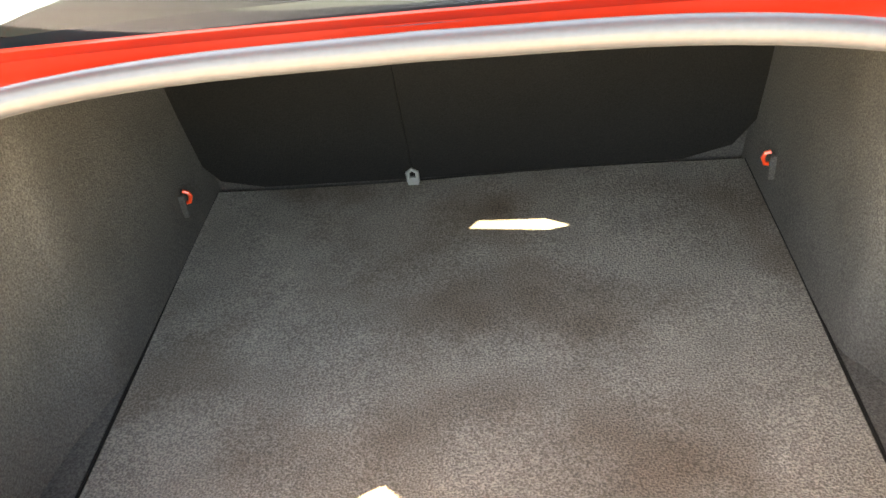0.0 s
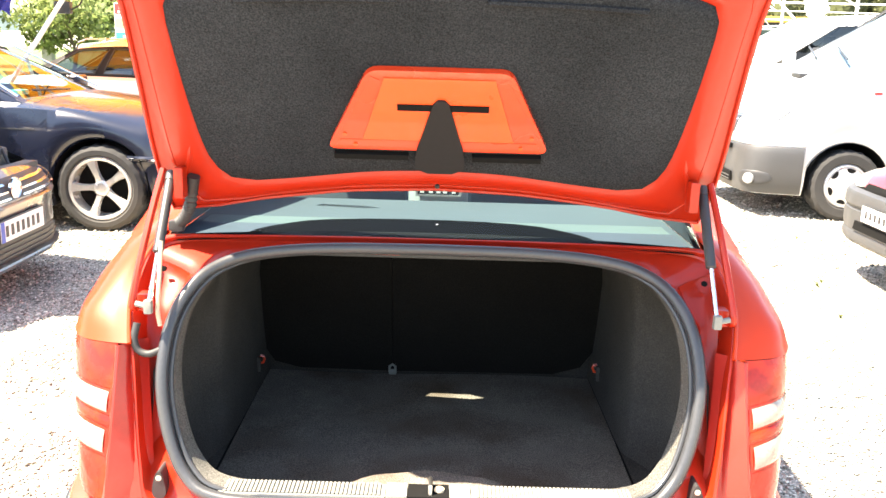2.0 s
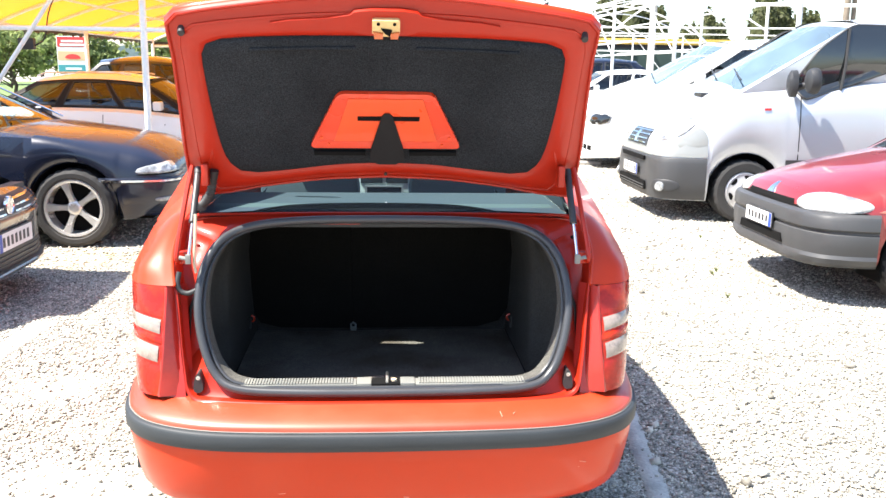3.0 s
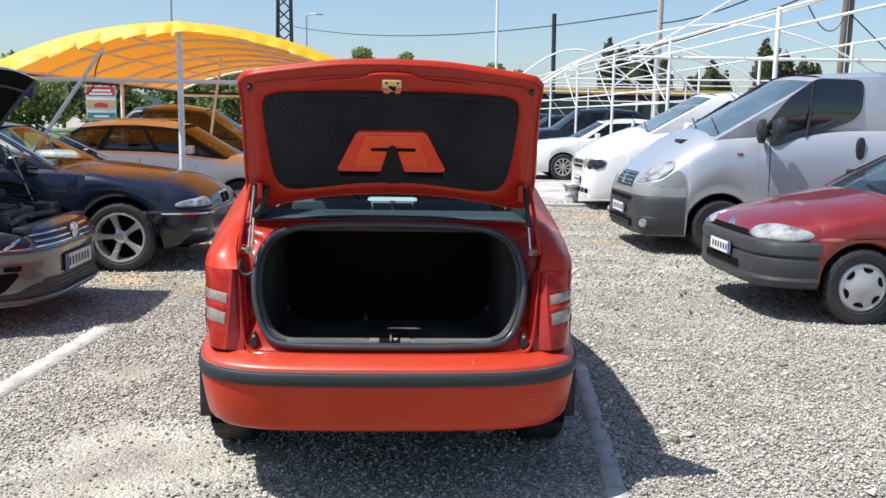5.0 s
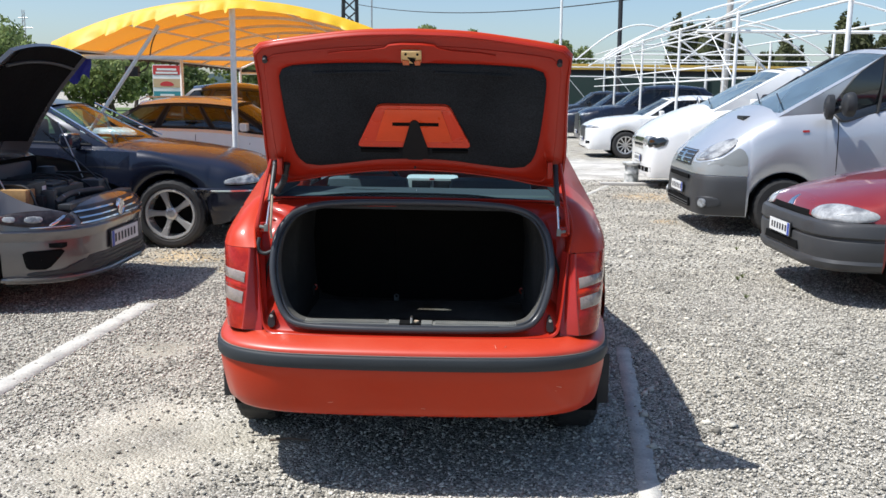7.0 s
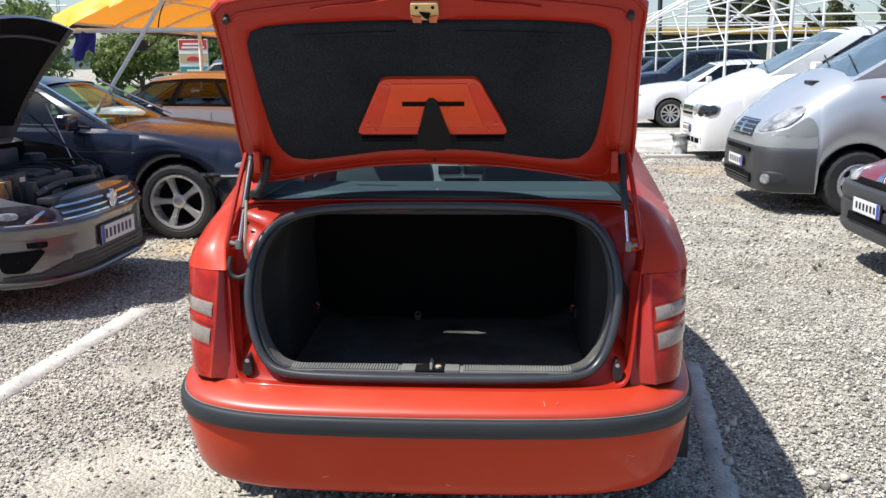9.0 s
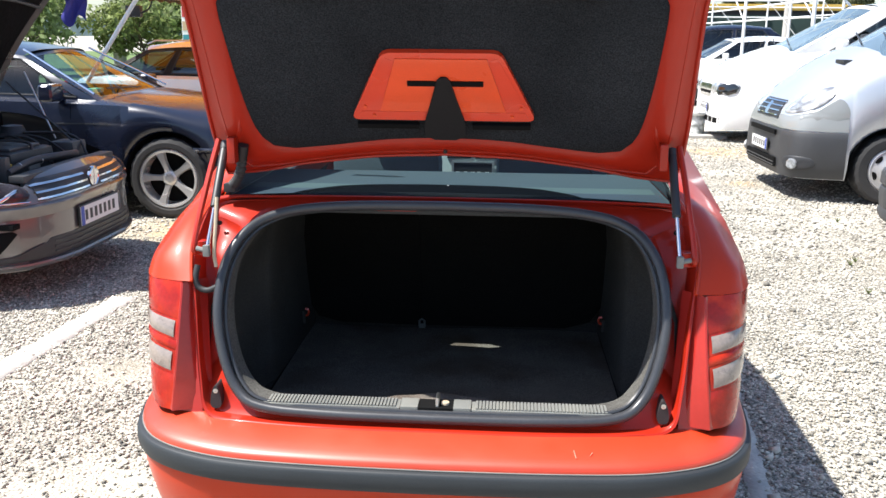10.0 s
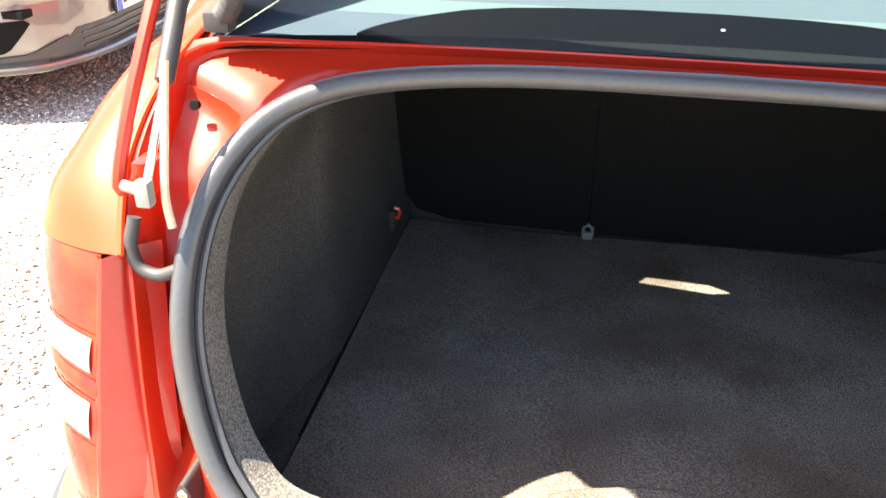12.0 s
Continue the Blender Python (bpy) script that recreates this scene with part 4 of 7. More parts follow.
for x, w, y0, y1, lean in ((0.32, 0.0018, -0.088, -0.112, 0.004), (0.362, 0.0014, -0.092, -0.102, -0.006)):
    zz = lambda y: 0.6050 + (y + 0.088) * 0.29
    part("scratch", prism([(x, y0, zz(y0) + 0.002), (x + w, y0, zz(y0) + 0.002), (x + w + lean, y1, zz(y1) + 0.002), (x + lean, y1, zz(y1) + 0.002)], (0, 0, 0.0012)), SCRATCH, bumper, "pale paint scratch")
for x0, z0, dx, dz in ((0.50, 0.455, 0.055, -0.020), (0.53, 0.462, 0.045, -0.014), (-0.30, 0.38, 0.02, 0.003), (0.05, 0.365, 0.015, -0.002)):
    yy = lambda x, z: float(np.interp(abs(x), [p[0] for p in B_PLAN], [p[1] for p in B_PLAN])) + float(np.interp(z, (0.338, 0.37, 0.42, 0.47, 0.512), (0.048, 0.037, 0.023, 0.012, 0.006)))
    part("scuff", tube([(x0 + dx * q, yy(x0 + dx * q, z0 + dz * q) - 0.0004, z0 + dz * q) for q in np.linspace(0, 1, 7)], 0.0016, 6), SCRATCH, bumper, "pale scuff on the bumper")
part("exhaust_pipe", join(tube([(0.37, 0.03, 0.288), (0.37, 0.3, 0.30), (0.36, 0.8, 0.28)], 0.021, 14), tube([(0.405, 0.03, 0.288), (0.405, 0.14, 0.30), (0.37, 0.3, 0.30)], 0.021, 14)), DARK_METAL, red_car)
for side in (-1, 1):
    part("mud_flap", box(side * 0.815 - 0.032, side * 0.815 + 0.032, 0.455, 0.467, 0.195, 0.42, 0.004), RUBBER, red_car)
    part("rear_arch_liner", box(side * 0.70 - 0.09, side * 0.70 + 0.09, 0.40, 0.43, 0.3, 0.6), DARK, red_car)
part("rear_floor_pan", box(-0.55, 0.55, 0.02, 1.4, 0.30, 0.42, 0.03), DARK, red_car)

# boot opening: painted channel, seal, sill
SEAL_HALF = [(0, -0.018, 0.640), (0.25, -0.016, 0.642), (0.42, -0.004, 0.650), (0.485, 0.022, 0.685), (0.522, 0.048, 0.765), (0.539, 0.078, 0.865), (0.532, 0.128, 0.962), (0.502, 0.190, 1.026), (0.452, 0.245, 1.060), (0.370, 0.276, 1.078), (0.22, 0.300, 1.086), (0, 0.306, 1.088)]
EDGE_HALF = [(0, -0.042, 0.616), (0.25, -0.040, 0.616), (0.46, -0.02, 0.617), (0.555, 0.004, 0.622), (0.579, 0.03, 0.70), (0.598, 0.078, 0.86), (0.619, 0.140, 0.98), (0.624, 0.245, 1.06), (0.607, 0.320, 1.098), (0.45, 0.338, 1.102), (0.22, 0.344, 1.104), (0, 0.346, 1.104)]


def both_sides(half, per=5):
    h = curve_through(half, per)
    return h + [Vector((-p.x, p.y, p.z)) for p in reversed(h[1:-1])]


seal_line, edge_line = both_sides(SEAL_HALF), both_sides(EDGE_HALF)
rows = []
for t, dip in ((0.0, 0.0), (0.02, 0.002), (0.075, 0.003), (0.095, 0.010), (0.125, 0.050), (0.16, 0.066), (0.34, 0.074), (0.60, 0.076), (0.80, 0.066), (0.93, 0.024), (1.0, 0.0)):
    rows.append([e.lerp(s, t) + Vector((0, dip * float(np.interp(e.z, (0.64, 0.70, 1.04, 1.092), (0.3, 1.0, 1.15, 0.25))), -0.18 * dip if e.z > 1.07 else 0)) for e, s in zip(edge_line, seal_line)])
channel = part("boot_opening_channel", grid(rows, close=True), RED_SHADED, red_car, "painted channel round the boot opening", sharp=30)
seal = part("boot_seal", tube(seal_line, 0.0128, 12, close=True), SEAL, red_car, "black rubber seal round the boot opening")
lip = [Vector((p.x * 0.974, p.y + 0.012, 0.86 + (p.z - 0.86) * 0.952)) for p in seal_line]
part("seal_lip", tube(lip, 0.0055, 8, close=True), SEAL, seal)
hem = [[Vector((p.x * a, p.y + b, 0.86 + (p.z - 0.86) * c)) for p in seal_line] for a, b, c in ((0.974, 0.012, 0.952), (0.964, 0.022, 0.938), (0.959, 0.06, 0.934))]
part("carpet_hem", grid(hem, close=True), HEM_FELT, seal, "grey felt edge inside the seal")
sill = part("loading_sill", join(box(-0.415, -0.085, -0.004, 0.048, 0.646, 0.660, 0.004), box(0.085, 0.415, -0.004, 0.048, 0.646, 0.660, 0.004), box(-0.46, 0.46, 0.048, 0.066, 0.56, 0.650, 0.006)), SILL_PLASTIC, red_car, "grey ribbed plastic loading sill")
for side in (-1, 1):
    ribs = [box(side * (0.098 + 0.0082 * k) - 0.0026, side * (0.098 + 0.0082 * k) + 0.0026, -0.001, 0.045, 0.659, 0.6635) for k in range(38)]
    part("sill_ribs", join(*ribs), SILL_PLASTIC, sill)
    part("latch_cover", box(side * 0.063 - 0.021, side * 0.063 + 0.021, -0.005, 0.049, 0.648, 0.6632, 0.002), SILL_PLASTIC, sill)
    part("lid_stop", prism([(p.x, 0.060, p.y) for p in rounded([(side * 0.517, 0.634, 0), (side * 0.549, 0.632, 0), (side * 0.548, 0.660, 0), (side * 0.540, 0.690, 0), (side * 0.528, 0.692, 0)], 3)], (0, -0.046, 0)), RUBBER, red_car, "black rubber lid stop on the opening's edge")
part("latch_recess", box(-0.041, 0.041, -0.006, 0.047, 0.640, 0.6625, 0.001), DARK, sill)
part("striker_bolt", join(tube([(0.004, 0.04, 0.655), (0.004, 0.038, 0.680), (0.004, 0.006, 0.680), (0.004, 0.004, 0.655)], 0.0045, 8)), STEEL, sill)
part("recess_plug", lathe([(0.011, 0.660), (0.010, 0.667), (0.001, 0.668)], 14, "z"), BEIGE, sill).location = (0.022, 0.022, 0)

# boot interior
lining = part("boot_floor", grid([[(x, y, 0.495 + 0.004 * math.sin(7 * x + 3 * y) * math.sin(5 * y)  + 0.10 * max(0.0, (0.115 - y) / 0.045)) for x in np.linspace(-0.521, 0.496, 26)] for y in np.linspace(0.07, 1.075, 40)]), CARPET, red_car, "grey speckled boot carpet with brown stains")
hump = []
for k, z in ((1.06, 0.495), (1.03, 0.555), (1.0, 0.592), (0.96, 0.610), (0.88, 0.617), (0.5, 0.621), (0.01, 0.622)):
    hump.append([(0.215 * k * math.cos(a), 0.060 + 0.146 * k * math.sin(a), z + 0.002 * math.sin(9 * a)) for a in np.linspace(0, math.pi, 25)])
part("latch_hump", grid(hump), CARPET, red_car, "carpeted hump over the latch", sharp=70)
for side in (-1, 1):
    part("stop_screw", lathe([(0.006, 0.0145), (0.006, 0.012), (0.001, 0.0115)], 12), STEEL, red_car).location = (side * 0.534, 0.0, 0.678)
    e = 0.50 if side > 0 else 0.525
    cols = [(0.560, 0.075), (0.575, 0.16), (0.575, 0.30), (0.560, 0.42), (0.525 if side > 0 else 0.54, 0.50), (e, 0.56), (e - 0.003, 0.8), (e - 0.004, 1.075), (e - 0.004, 1.13)]
    rws = []
    for z, k in ((0.485, 0.0), (0.56, 0.004), (0.7, 0.010), (0.85, 0.006), (0.95, -0.030), (1.02, -0.075), (1.075, -0.13)):
        rws.append([Vector((side * (x + k * (1 if y < 0.5 else 0.4)), max(y, float(np.interp(z, (0.5, 0.66, 0.765, 0.865, 0.962, 1.026, 1.06, 1.08), (0.05, 0.05, 0.085, 0.115, 0.170, 0.235, 0.30, 0.345))) + 0.12 * y), z)) for x, y in cols])
    part("side_lining", grid([curve_through(r, 4) for r in rws]), LINING, red_car, "grey felt boot side lining", sharp=70)
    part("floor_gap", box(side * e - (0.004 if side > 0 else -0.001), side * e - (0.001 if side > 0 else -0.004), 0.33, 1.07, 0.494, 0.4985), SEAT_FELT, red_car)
    part("floor_ledge", box(min(side * e, side * 0.585), max(side * e, side * 0.585), 0.062, 0.56, 0.47, 0.4985, 0.003), LINING, red_car)
    part("bag_hook", tube([(side * (e - 0.010), 0.905, 0.606), (side * (e - 0.019), 0.905, 0.604), (side * (e - 0.022), 0.905, 0.595), (side * (e - 0.018), 0.905, 0.584), (side * (e - 0.008), 0.905, 0.582)], 0.004, 8), TRIANGLE_RIM, red_car, "small red plastic bag hook")
    part("hook_plate", box(side * (e - 0.006) - 0.006, side * (e - 0.006) + 0.006, 0.897, 0.913, 0.555, 0.60, 0.004), LINING, red_car)
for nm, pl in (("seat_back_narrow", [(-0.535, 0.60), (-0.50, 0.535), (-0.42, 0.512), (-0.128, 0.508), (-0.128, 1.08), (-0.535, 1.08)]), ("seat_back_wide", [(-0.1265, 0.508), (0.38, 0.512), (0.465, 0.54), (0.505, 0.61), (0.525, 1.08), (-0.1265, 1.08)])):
    part(nm, prism([(x, 1.062 - (z - 0.5) * 0.30, z) for x, z in pl], (0, 0.06, 0)), SEAT_FELT, red_car, "felt-covered folding seat back, darkened for the boot's shade")
part("seat_filler_panel", prism([(-0.58, 1.10, 0.47), (0.58, 1.10, 0.47), (0.58, 0.915, 1.072), (-0.58, 0.915, 1.072)], (0, 0.03, 0)), LINING, red_car)
part("seat_latch", join(tube([(-0.137, 1.055, 0.505), (-0.137, 1.050, 0.527), (-0.128, 1.05, 0.534), (-0.119, 1.050, 0.527), (-0.119, 1.055, 0.505)], 0.004, 8), box(-0.139, -0.117, 1.05, 1.062, 0.498, 0.515, 0.003)), SILL_PLASTIC, red_car, "small pale metal seat latch")
# parcel shelf with its narrow slot
SLOT = [(-0.335, 0.809), (-0.318, 0.832), (-0.193, 0.820), (-0.154, 0.796), (-0.195, 0.787)]


def holed_slab(outer, hole, z0, z1):
    """A slab with a hole through it."""
    bm = bmesh.new()
    loops = []
    for poly in (outer, hole):
        vs = [bm.verts.new((x, y, z1)) for x, y in poly]
        loops.append([bm.edges.new((vs[k], vs[(k + 1) % len(vs)])) for k in range(len(vs))])
    bmesh.ops.triangle_fill(bm, use_beauty=True, use_dissolve=False, edges=loops[0] + loops[1])
    bm.verts.index_update()
    top = [tuple(v.co) for v in bm.verts], [tuple(v.index for v in f.verts) for f in bm.faces]
    bm.free()
    low = [(x, y, z0) for x, y, _ in top[0]], [tuple(reversed(f)) for f in top[1]]
    sides = [grid([[(x, y, z1) for x, y in p + p[:1]], [(x, y, z0) for x, y in p + p[:1]]]) for p in (outer, hole)]
    return join(top, low, *sides)


shelf = part("parcel_shelf", holed_slab([(-0.60, 0.352), (0.60, 0.352), (0.60, 0.925), (-0.60, 0.925)], SLOT, 1.076, 1.084), SHELF, red_car, "grey parcel shelf with a narrow slot", sharp=30)
part("shelf_border", box(-0.585, 0.585, 0.354, 0.535, 1.0845, 1.0885, 0.001), SHELF_TRIM, shelf, "dark slate rear border of the parcel shelf")
# the band of sun on the shelf, laid on as a paler strip
part("shelf_strip", box(-0.575, 0.575, 0.537, 0.63, 1.0845, 1.0875, 0.001), SHELF_SUNLIT, shelf, "middle strip of the parcel shelf, coloured pale as if sunlit")
# a flat near-black oval added on the shelf behind the glass
part("shelf_oval", prism([(p.x, p.y, 1.089) for p in rounded([(-0.44, 0.364, 0), (0.38, 0.364, 0), (0.35, 0.47, 0), (0.20, 0.60, 0), (-0.26, 0.60, 0), (-0.41, 0.47, 0)], 2)], (0, 0, 0.006)), NEAR_BLACK, shelf, "near-black oval on the parcel shelf")
part("shelf_crossbar", box(-0.55, 0.55, 0.38, 0.43, 1.048, 1.066, 0.006), DARK_METAL, red_car)
part("bare_metal_edge", box(-0.26, -0.08, 0.335, 0.352, 1.066, 1.070), RED_SHADED, red_car)

# rear window
RW = lambda s, t: (s * (0.592 - 0.075 * t), 0.320 + 0.618 * t - 0.035 * s * s * (1 - t) + 0.035 * (1 - t), 1.1035 + 0.2945 * t + 0.03 * math.sin(math.pi * t) - 0.012 * s * s)
part("rear_window", grid([[RW(s, t) for s in np.linspace(-1, 1, 21)] for t in np.linspace(0, 1, 9)]), GLASS_CLEAR, red_car, "rear window with a dark band at its edge")
part("window_band", grid([[Vector(RW(s, t)) - Vector((0, -0.002, 0.004)) for s in np.linspace(-1, 1, 21)] for t in (0.0, 0.015, 0.03)]), DARK, red_car)
for side in (-1, 1):
    part("rear_pillar", grid([[Vector(RW(side * 1.0, t)), Vector(RW(side * 1.0, t)) + Vector((side * 0.05, 0.06, -0.03)), Vector((side * (0.78 - 0.17 * t), 0.62 + 0.45 * t, 1.03 + 0.36 * t)), Vector((side * (0.72 - 0.13 * t), 1.15, 1.02 + 0.37 * t))] for t in np.linspace(0, 1, 8)]), RED, red_car)
for side in (-1, 1):
    part("pillar_trim", grid([[Vector(RW(side * 0.985, t)) + Vector((0, 0.004, -0.010)), Vector(RW(side * 0.985, t)) * 0.5 + Vector((side * 0.305, 0.19 + 0.32 * t, 0.548)), Vector((side * 0.605, 0.375 + 0.66 * t, 1.083))] for t in np.linspace(0, 1, 8)]), SHELF, red_car, "dark trim inside the rear pillar")
part("glass_label", box(0.0, 0.004, 0.368, 0.370, 1.131, 1.1325), SIGN_WHITE, red_car)

# boot lid: x across, s up the inner face, n towards the boot
LID_O = Vector((0, 0.294, 1.25))
LID_S = Vector((0, -0.5923, 0.8058))
LID_N = Vector((0, -0.8058, -0.5923))


def lid_pt(x, s, n=0.0):
    return LID_O + Vector((x, 0, 0)) + LID_S * s + LID_N * n


def around(half, per=6, count=96):
    """A closed outline from its right half (top middle to bottom middle), resampled by angle about (0, 0.22)."""
    h = [Vector((a, b, 0)) for a, b in half]
    h = curve_through(h, per)
    full = h + [Vector((-p.x, p.y, 0)) for p in reversed(h[1:-1])]
    ang = [math.atan2(p.x, p.y - 0.22) % (2 * math.pi) for p in full]
    out = []
    for k in range(count):
        a = 2 * math.pi * k / count
        for i in range(len(full)):
            j = (i + 1) % len(full)
            a0, a1 = ang[i], ang[j]
            if j == 0:
                a1 += 2 * math.pi
            if a0 <= a <= a1 or a0 <= a + 2 * math.pi <= a1:
                aa = a if a0 <= a <= a1 else a + 2 * math.pi
                out.append(full[i].lerp(full[j], (aa - a0) / max(a1 - a0, 1e-6)))
                break
    return out


LID_OUT = around([(0, 0.602), (0.2, 0.594), (0.4, 0.566), (0.535, 0.541), (0.574, 0.520), (0.580, 0.47), (0.579, 0.40), (0.590, 0.22), (0.602, 0.05), (0.602, -0.08), (0.585, -0.135), (0.52, -0.117), (0.416, -0.088), (0.3, -0.066), (0.178, -0.048), (0, -0.038)])
LID_FELT_LINE = around([(0, 0.484), (0.25, 0.481), (0.42, 0.470), (0.468, 0.455), (0.486, 0.42), (0.488, 0.34), (0.485, 0.22), (0.476, 0.10), (0.46, 0.035), (0.425, 0.0), (0.37, 0.0), (0.27, 0.014), (0.14, 0.034), (0, 0.042)])
lid = part("boot_lid", grid([[lid_pt(o.x + (p.x - o.x) * k, o.y + (p.y - o.y) * k, n0) for o, p in zip(LID_OUT, LID_FELT_LINE)] for k, n0 in ((0.0, -0.012), (0.02, -0.002), (0.10, 0.0), (0.30, 0.004), (0.42, 0.018), (0.8, 0.022), (0.95, 0.016), (1.05, 0.008))], close=True), RED_SHADED, red_car, "raised red boot lid seen from inside", sharp=60)
skin = []
for k, n0 in ((0.0, -0.012), (-0.003, -0.018), (-0.003, -0.024), (0.02, -0.034), (0.3, -0.060), (0.7, -0.078), (0.97, -0.086)):
    skin.append([lid_pt(p.x * (1 - k) if k > 0 else p.x * (1 - k), 0.22 + (p.y - 0.22) * (1 - k) + (0.003 if (k < 0 and p.y > 0.45) else 0), n0) for p in LID_OUT])
vs_, fs_ = grid(skin, close=True)
fs_.append(tuple(range(len(vs_) - 96, len(vs_))))
part("lid_outer_skin", (vs_, fs_), RED, lid, "outer skin of the boot lid", sharp=60)
felt_rows = []
for k, n0 in ((1.02, 0.010), (1.0, 0.022), (0.97, 0.027), (0.85, 0.026), (0.6, 0.025), (0.3, 0.024), (0.02, 0.024)):
    felt_rows.append([lid_pt(p.x * k, 0.24 + (p.y - 0.24) * k, n0) for p in LID_FELT_LINE])
part("lid_lining", grid(felt_rows, close=True), LID_FELT, lid, "dark felt lining with rounded corners", sharp=60)
for s0, n0, x0 in ((0.478, 0.028, -0.36), (0.478, 0.028, 0.08)):
    part("lining_fold", tube([lid_pt(x0 + 0.28 * k / 8, s0 - 0.02 - 0.02 * abs(x0 + 0.28 * k / 8) ** 2 * 4, n0) for k in range(9)], 0.006, 6), LID_FELT, lid)
part("lid_hem", tube([lid_pt(p.x * 0.985, 0.22 + (p.y - 0.22) * 0.985, 0.001) for p in LID_OUT], 0.0042, 6, close=True), RED_SHADED, lid)
part("pressed_contour", tube([lid_pt(o.x + (p.x - o.x) * 0.40, o.y + (p.y - o.y) * 0.40, 0.013) for o, p in zip(LID_OUT, LID_FELT_LINE)], 0.0055, 6, close=True), RED_SHADED, lid)
# embossed bar and lock at the lid's upper edge
bar = [(-0.30, 0.535), (-0.10, 0.552), (-0.075, 0.572), (0.075, 0.572), (0.10, 0.552), (0.30, 0.535), (0.30, 0.515), (0.09, 0.52), (0.07, 0.497), (-0.07, 0.497), (-0.09, 0.52), (-0.30, 0.515)]
part("embossed_bar", prism([lid_pt(p.x, p.y, 0.014) for p in rounded([(x, s, 0) for x, s in bar], 1)], LID_N * 0.014), RED_SHADED, lid)
lock = part("lid_lock", prism([lid_pt(p.x, p.y, 0.012) for p in fillet([(-0.036, 0.552), (0.036, 0.552), (0.036, 0.512), (0.026, 0.504), (-0.026, 0.504), (-0.036, 0.512)], 0.006)], LID_N * 0.03), CREAM, lid, "cream-coloured lid lock")
part("lock_jaw", prism([lid_pt(-0.014, 0.530, 0.043), lid_pt(0.016, 0.526, 0.043), lid_pt(0.010, 0.506, 0.043), lid_pt(-0.002, 0.514, 0.043)], LID_N * 0.003), DARK, lock)
for lip_line in (((-0.034, 0.520), (-0.008, 0.516), (-0.008, 0.500), (-0.030, 0.500)), ((0.012, 0.516), (0.035, 0.520), (0.031, 0.500), (0.012, 0.500))):
    part("lock_lip", prism([lid_pt(a, b, 0.040) for a, b in lip_line], LID_N * 0.008), AMBER, lock, "orange-brown lower lip of the lock")
for x in (-0.02, 0.022):
    part("lock_rivet", tube([lid_pt(x, 0.542, 0.041), lid_pt(x, 0.542, 0.0445)], 0.0045, 10), DARK, lock)
for x, s in ((-0.060, 0.538), (0.060, 0.538), (-0.532, 0.493), (0.532, 0.493)):
    part("lid_buffer", tube([lid_pt(x, s, 0.0), lid_pt(x, s, 0.026)], 0.010, 12, radii=[0.012, 0.009]), RUBBER, lid, "round black rubber buffer")
part("lid_plug", tube([lid_pt(0.0, -0.006, 0.006), lid_pt(0.0, -0.006, 0.0235)], 0.005, 10), RUBBER, lid)
for side in (-1, 1):
    part("pressed_rib", tube([lid_pt(side * 0.505, 0.10, 0.014), lid_pt(side * 0.515, 0.05, 0.018), lid_pt(side * 0.53, 0.02, 0.016), lid_pt(side * 0.535, -0.04, 0.012)], 0.007, 8), RED_SHADED, lid)
# warning triangle held by its strap
tri_box = part("warning_triangle", prism([lid_pt(p.x, p.y, 0.022) for p in fillet([(-0.223, 0.113), (0.223, 0.113), (0.134, 0.312), (-0.134, 0.312)], 0.022)], LID_N * 0.016), TRIANGLE_RIM, lid, "orange-red folded warning triangle")
for poly in ([(-0.150, 0.142), (0.150, 0.142), (0.104, 0.296), (-0.104, 0.296)],):
    part("reflector_panel", prism([lid_pt(a, b, 0.0365) for a, b in poly], LID_N * 0.004), TRIANGLE, tri_box)
for a, b, c, d in (((-0.205, 0.120), (0.205, 0.120), (0.195, 0.140), (-0.195, 0.140)), ((-0.200, 0.145), (-0.148, 0.145), (-0.112, 0.290), (-0.128, 0.298)), ((0.200, 0.145), (0.148, 0.145), (0.112, 0.290), (0.128, 0.298))):
    part("reflector_edge", prism([lid_pt(x, s, 0.0365) for x, s in (a, b, c, d)], LID_N * 0.0025), TRIANGLE_RIM, tri_box)
for x, s in ((-0.185, 0.155), (-0.165, 0.128), (0.185, 0.155), (0.165, 0.128)):
    part("rivet", tube([lid_pt(x, s, 0.038), lid_pt(x, s, 0.0425)], 0.0045, 10), TRIANGLE, tri_box)
part("strap_slot", box(-0.088, 0.088, -0.007, 0.007, 0, 0.003), DARK, tri_box).matrix_local = Matrix.Translation(lid_pt(0.008, 0.228, 0.0405)) @ Matrix((Vector((1, 0, 0)), LID_S, LID_N)).transposed().to_4x4()
part("strap", prism([lid_pt(p.x + 0.004, p.y, 0.041) for p in rounded([(-0.013, 0.248, 0), (0.013, 0.248, 0), (0.024, 0.205, 0), (0.038, 0.150, 0), (0.049, 0.112, 0), (0.050, 0.056, 0), (-0.050, 0.056, 0), (-0.049, 0.112, 0), (-0.038, 0.150, 0), (-0.024, 0.205, 0)], 1)], LID_N * 0.005), MATT_BLACK, tri_box, "black moulded strap")
[part("tray_slot", prism([lid_pt(x0, 0.085, 0.026), lid_pt(x1, 0.085, 0.026), lid_pt(x1, 0.098, 0.026), lid_pt(x0, 0.098, 0.026)], LID_N * 0.012), DARK, tri_box) for x0, x1 in ((-0.21, -0.06), (0.07, 0.21))]

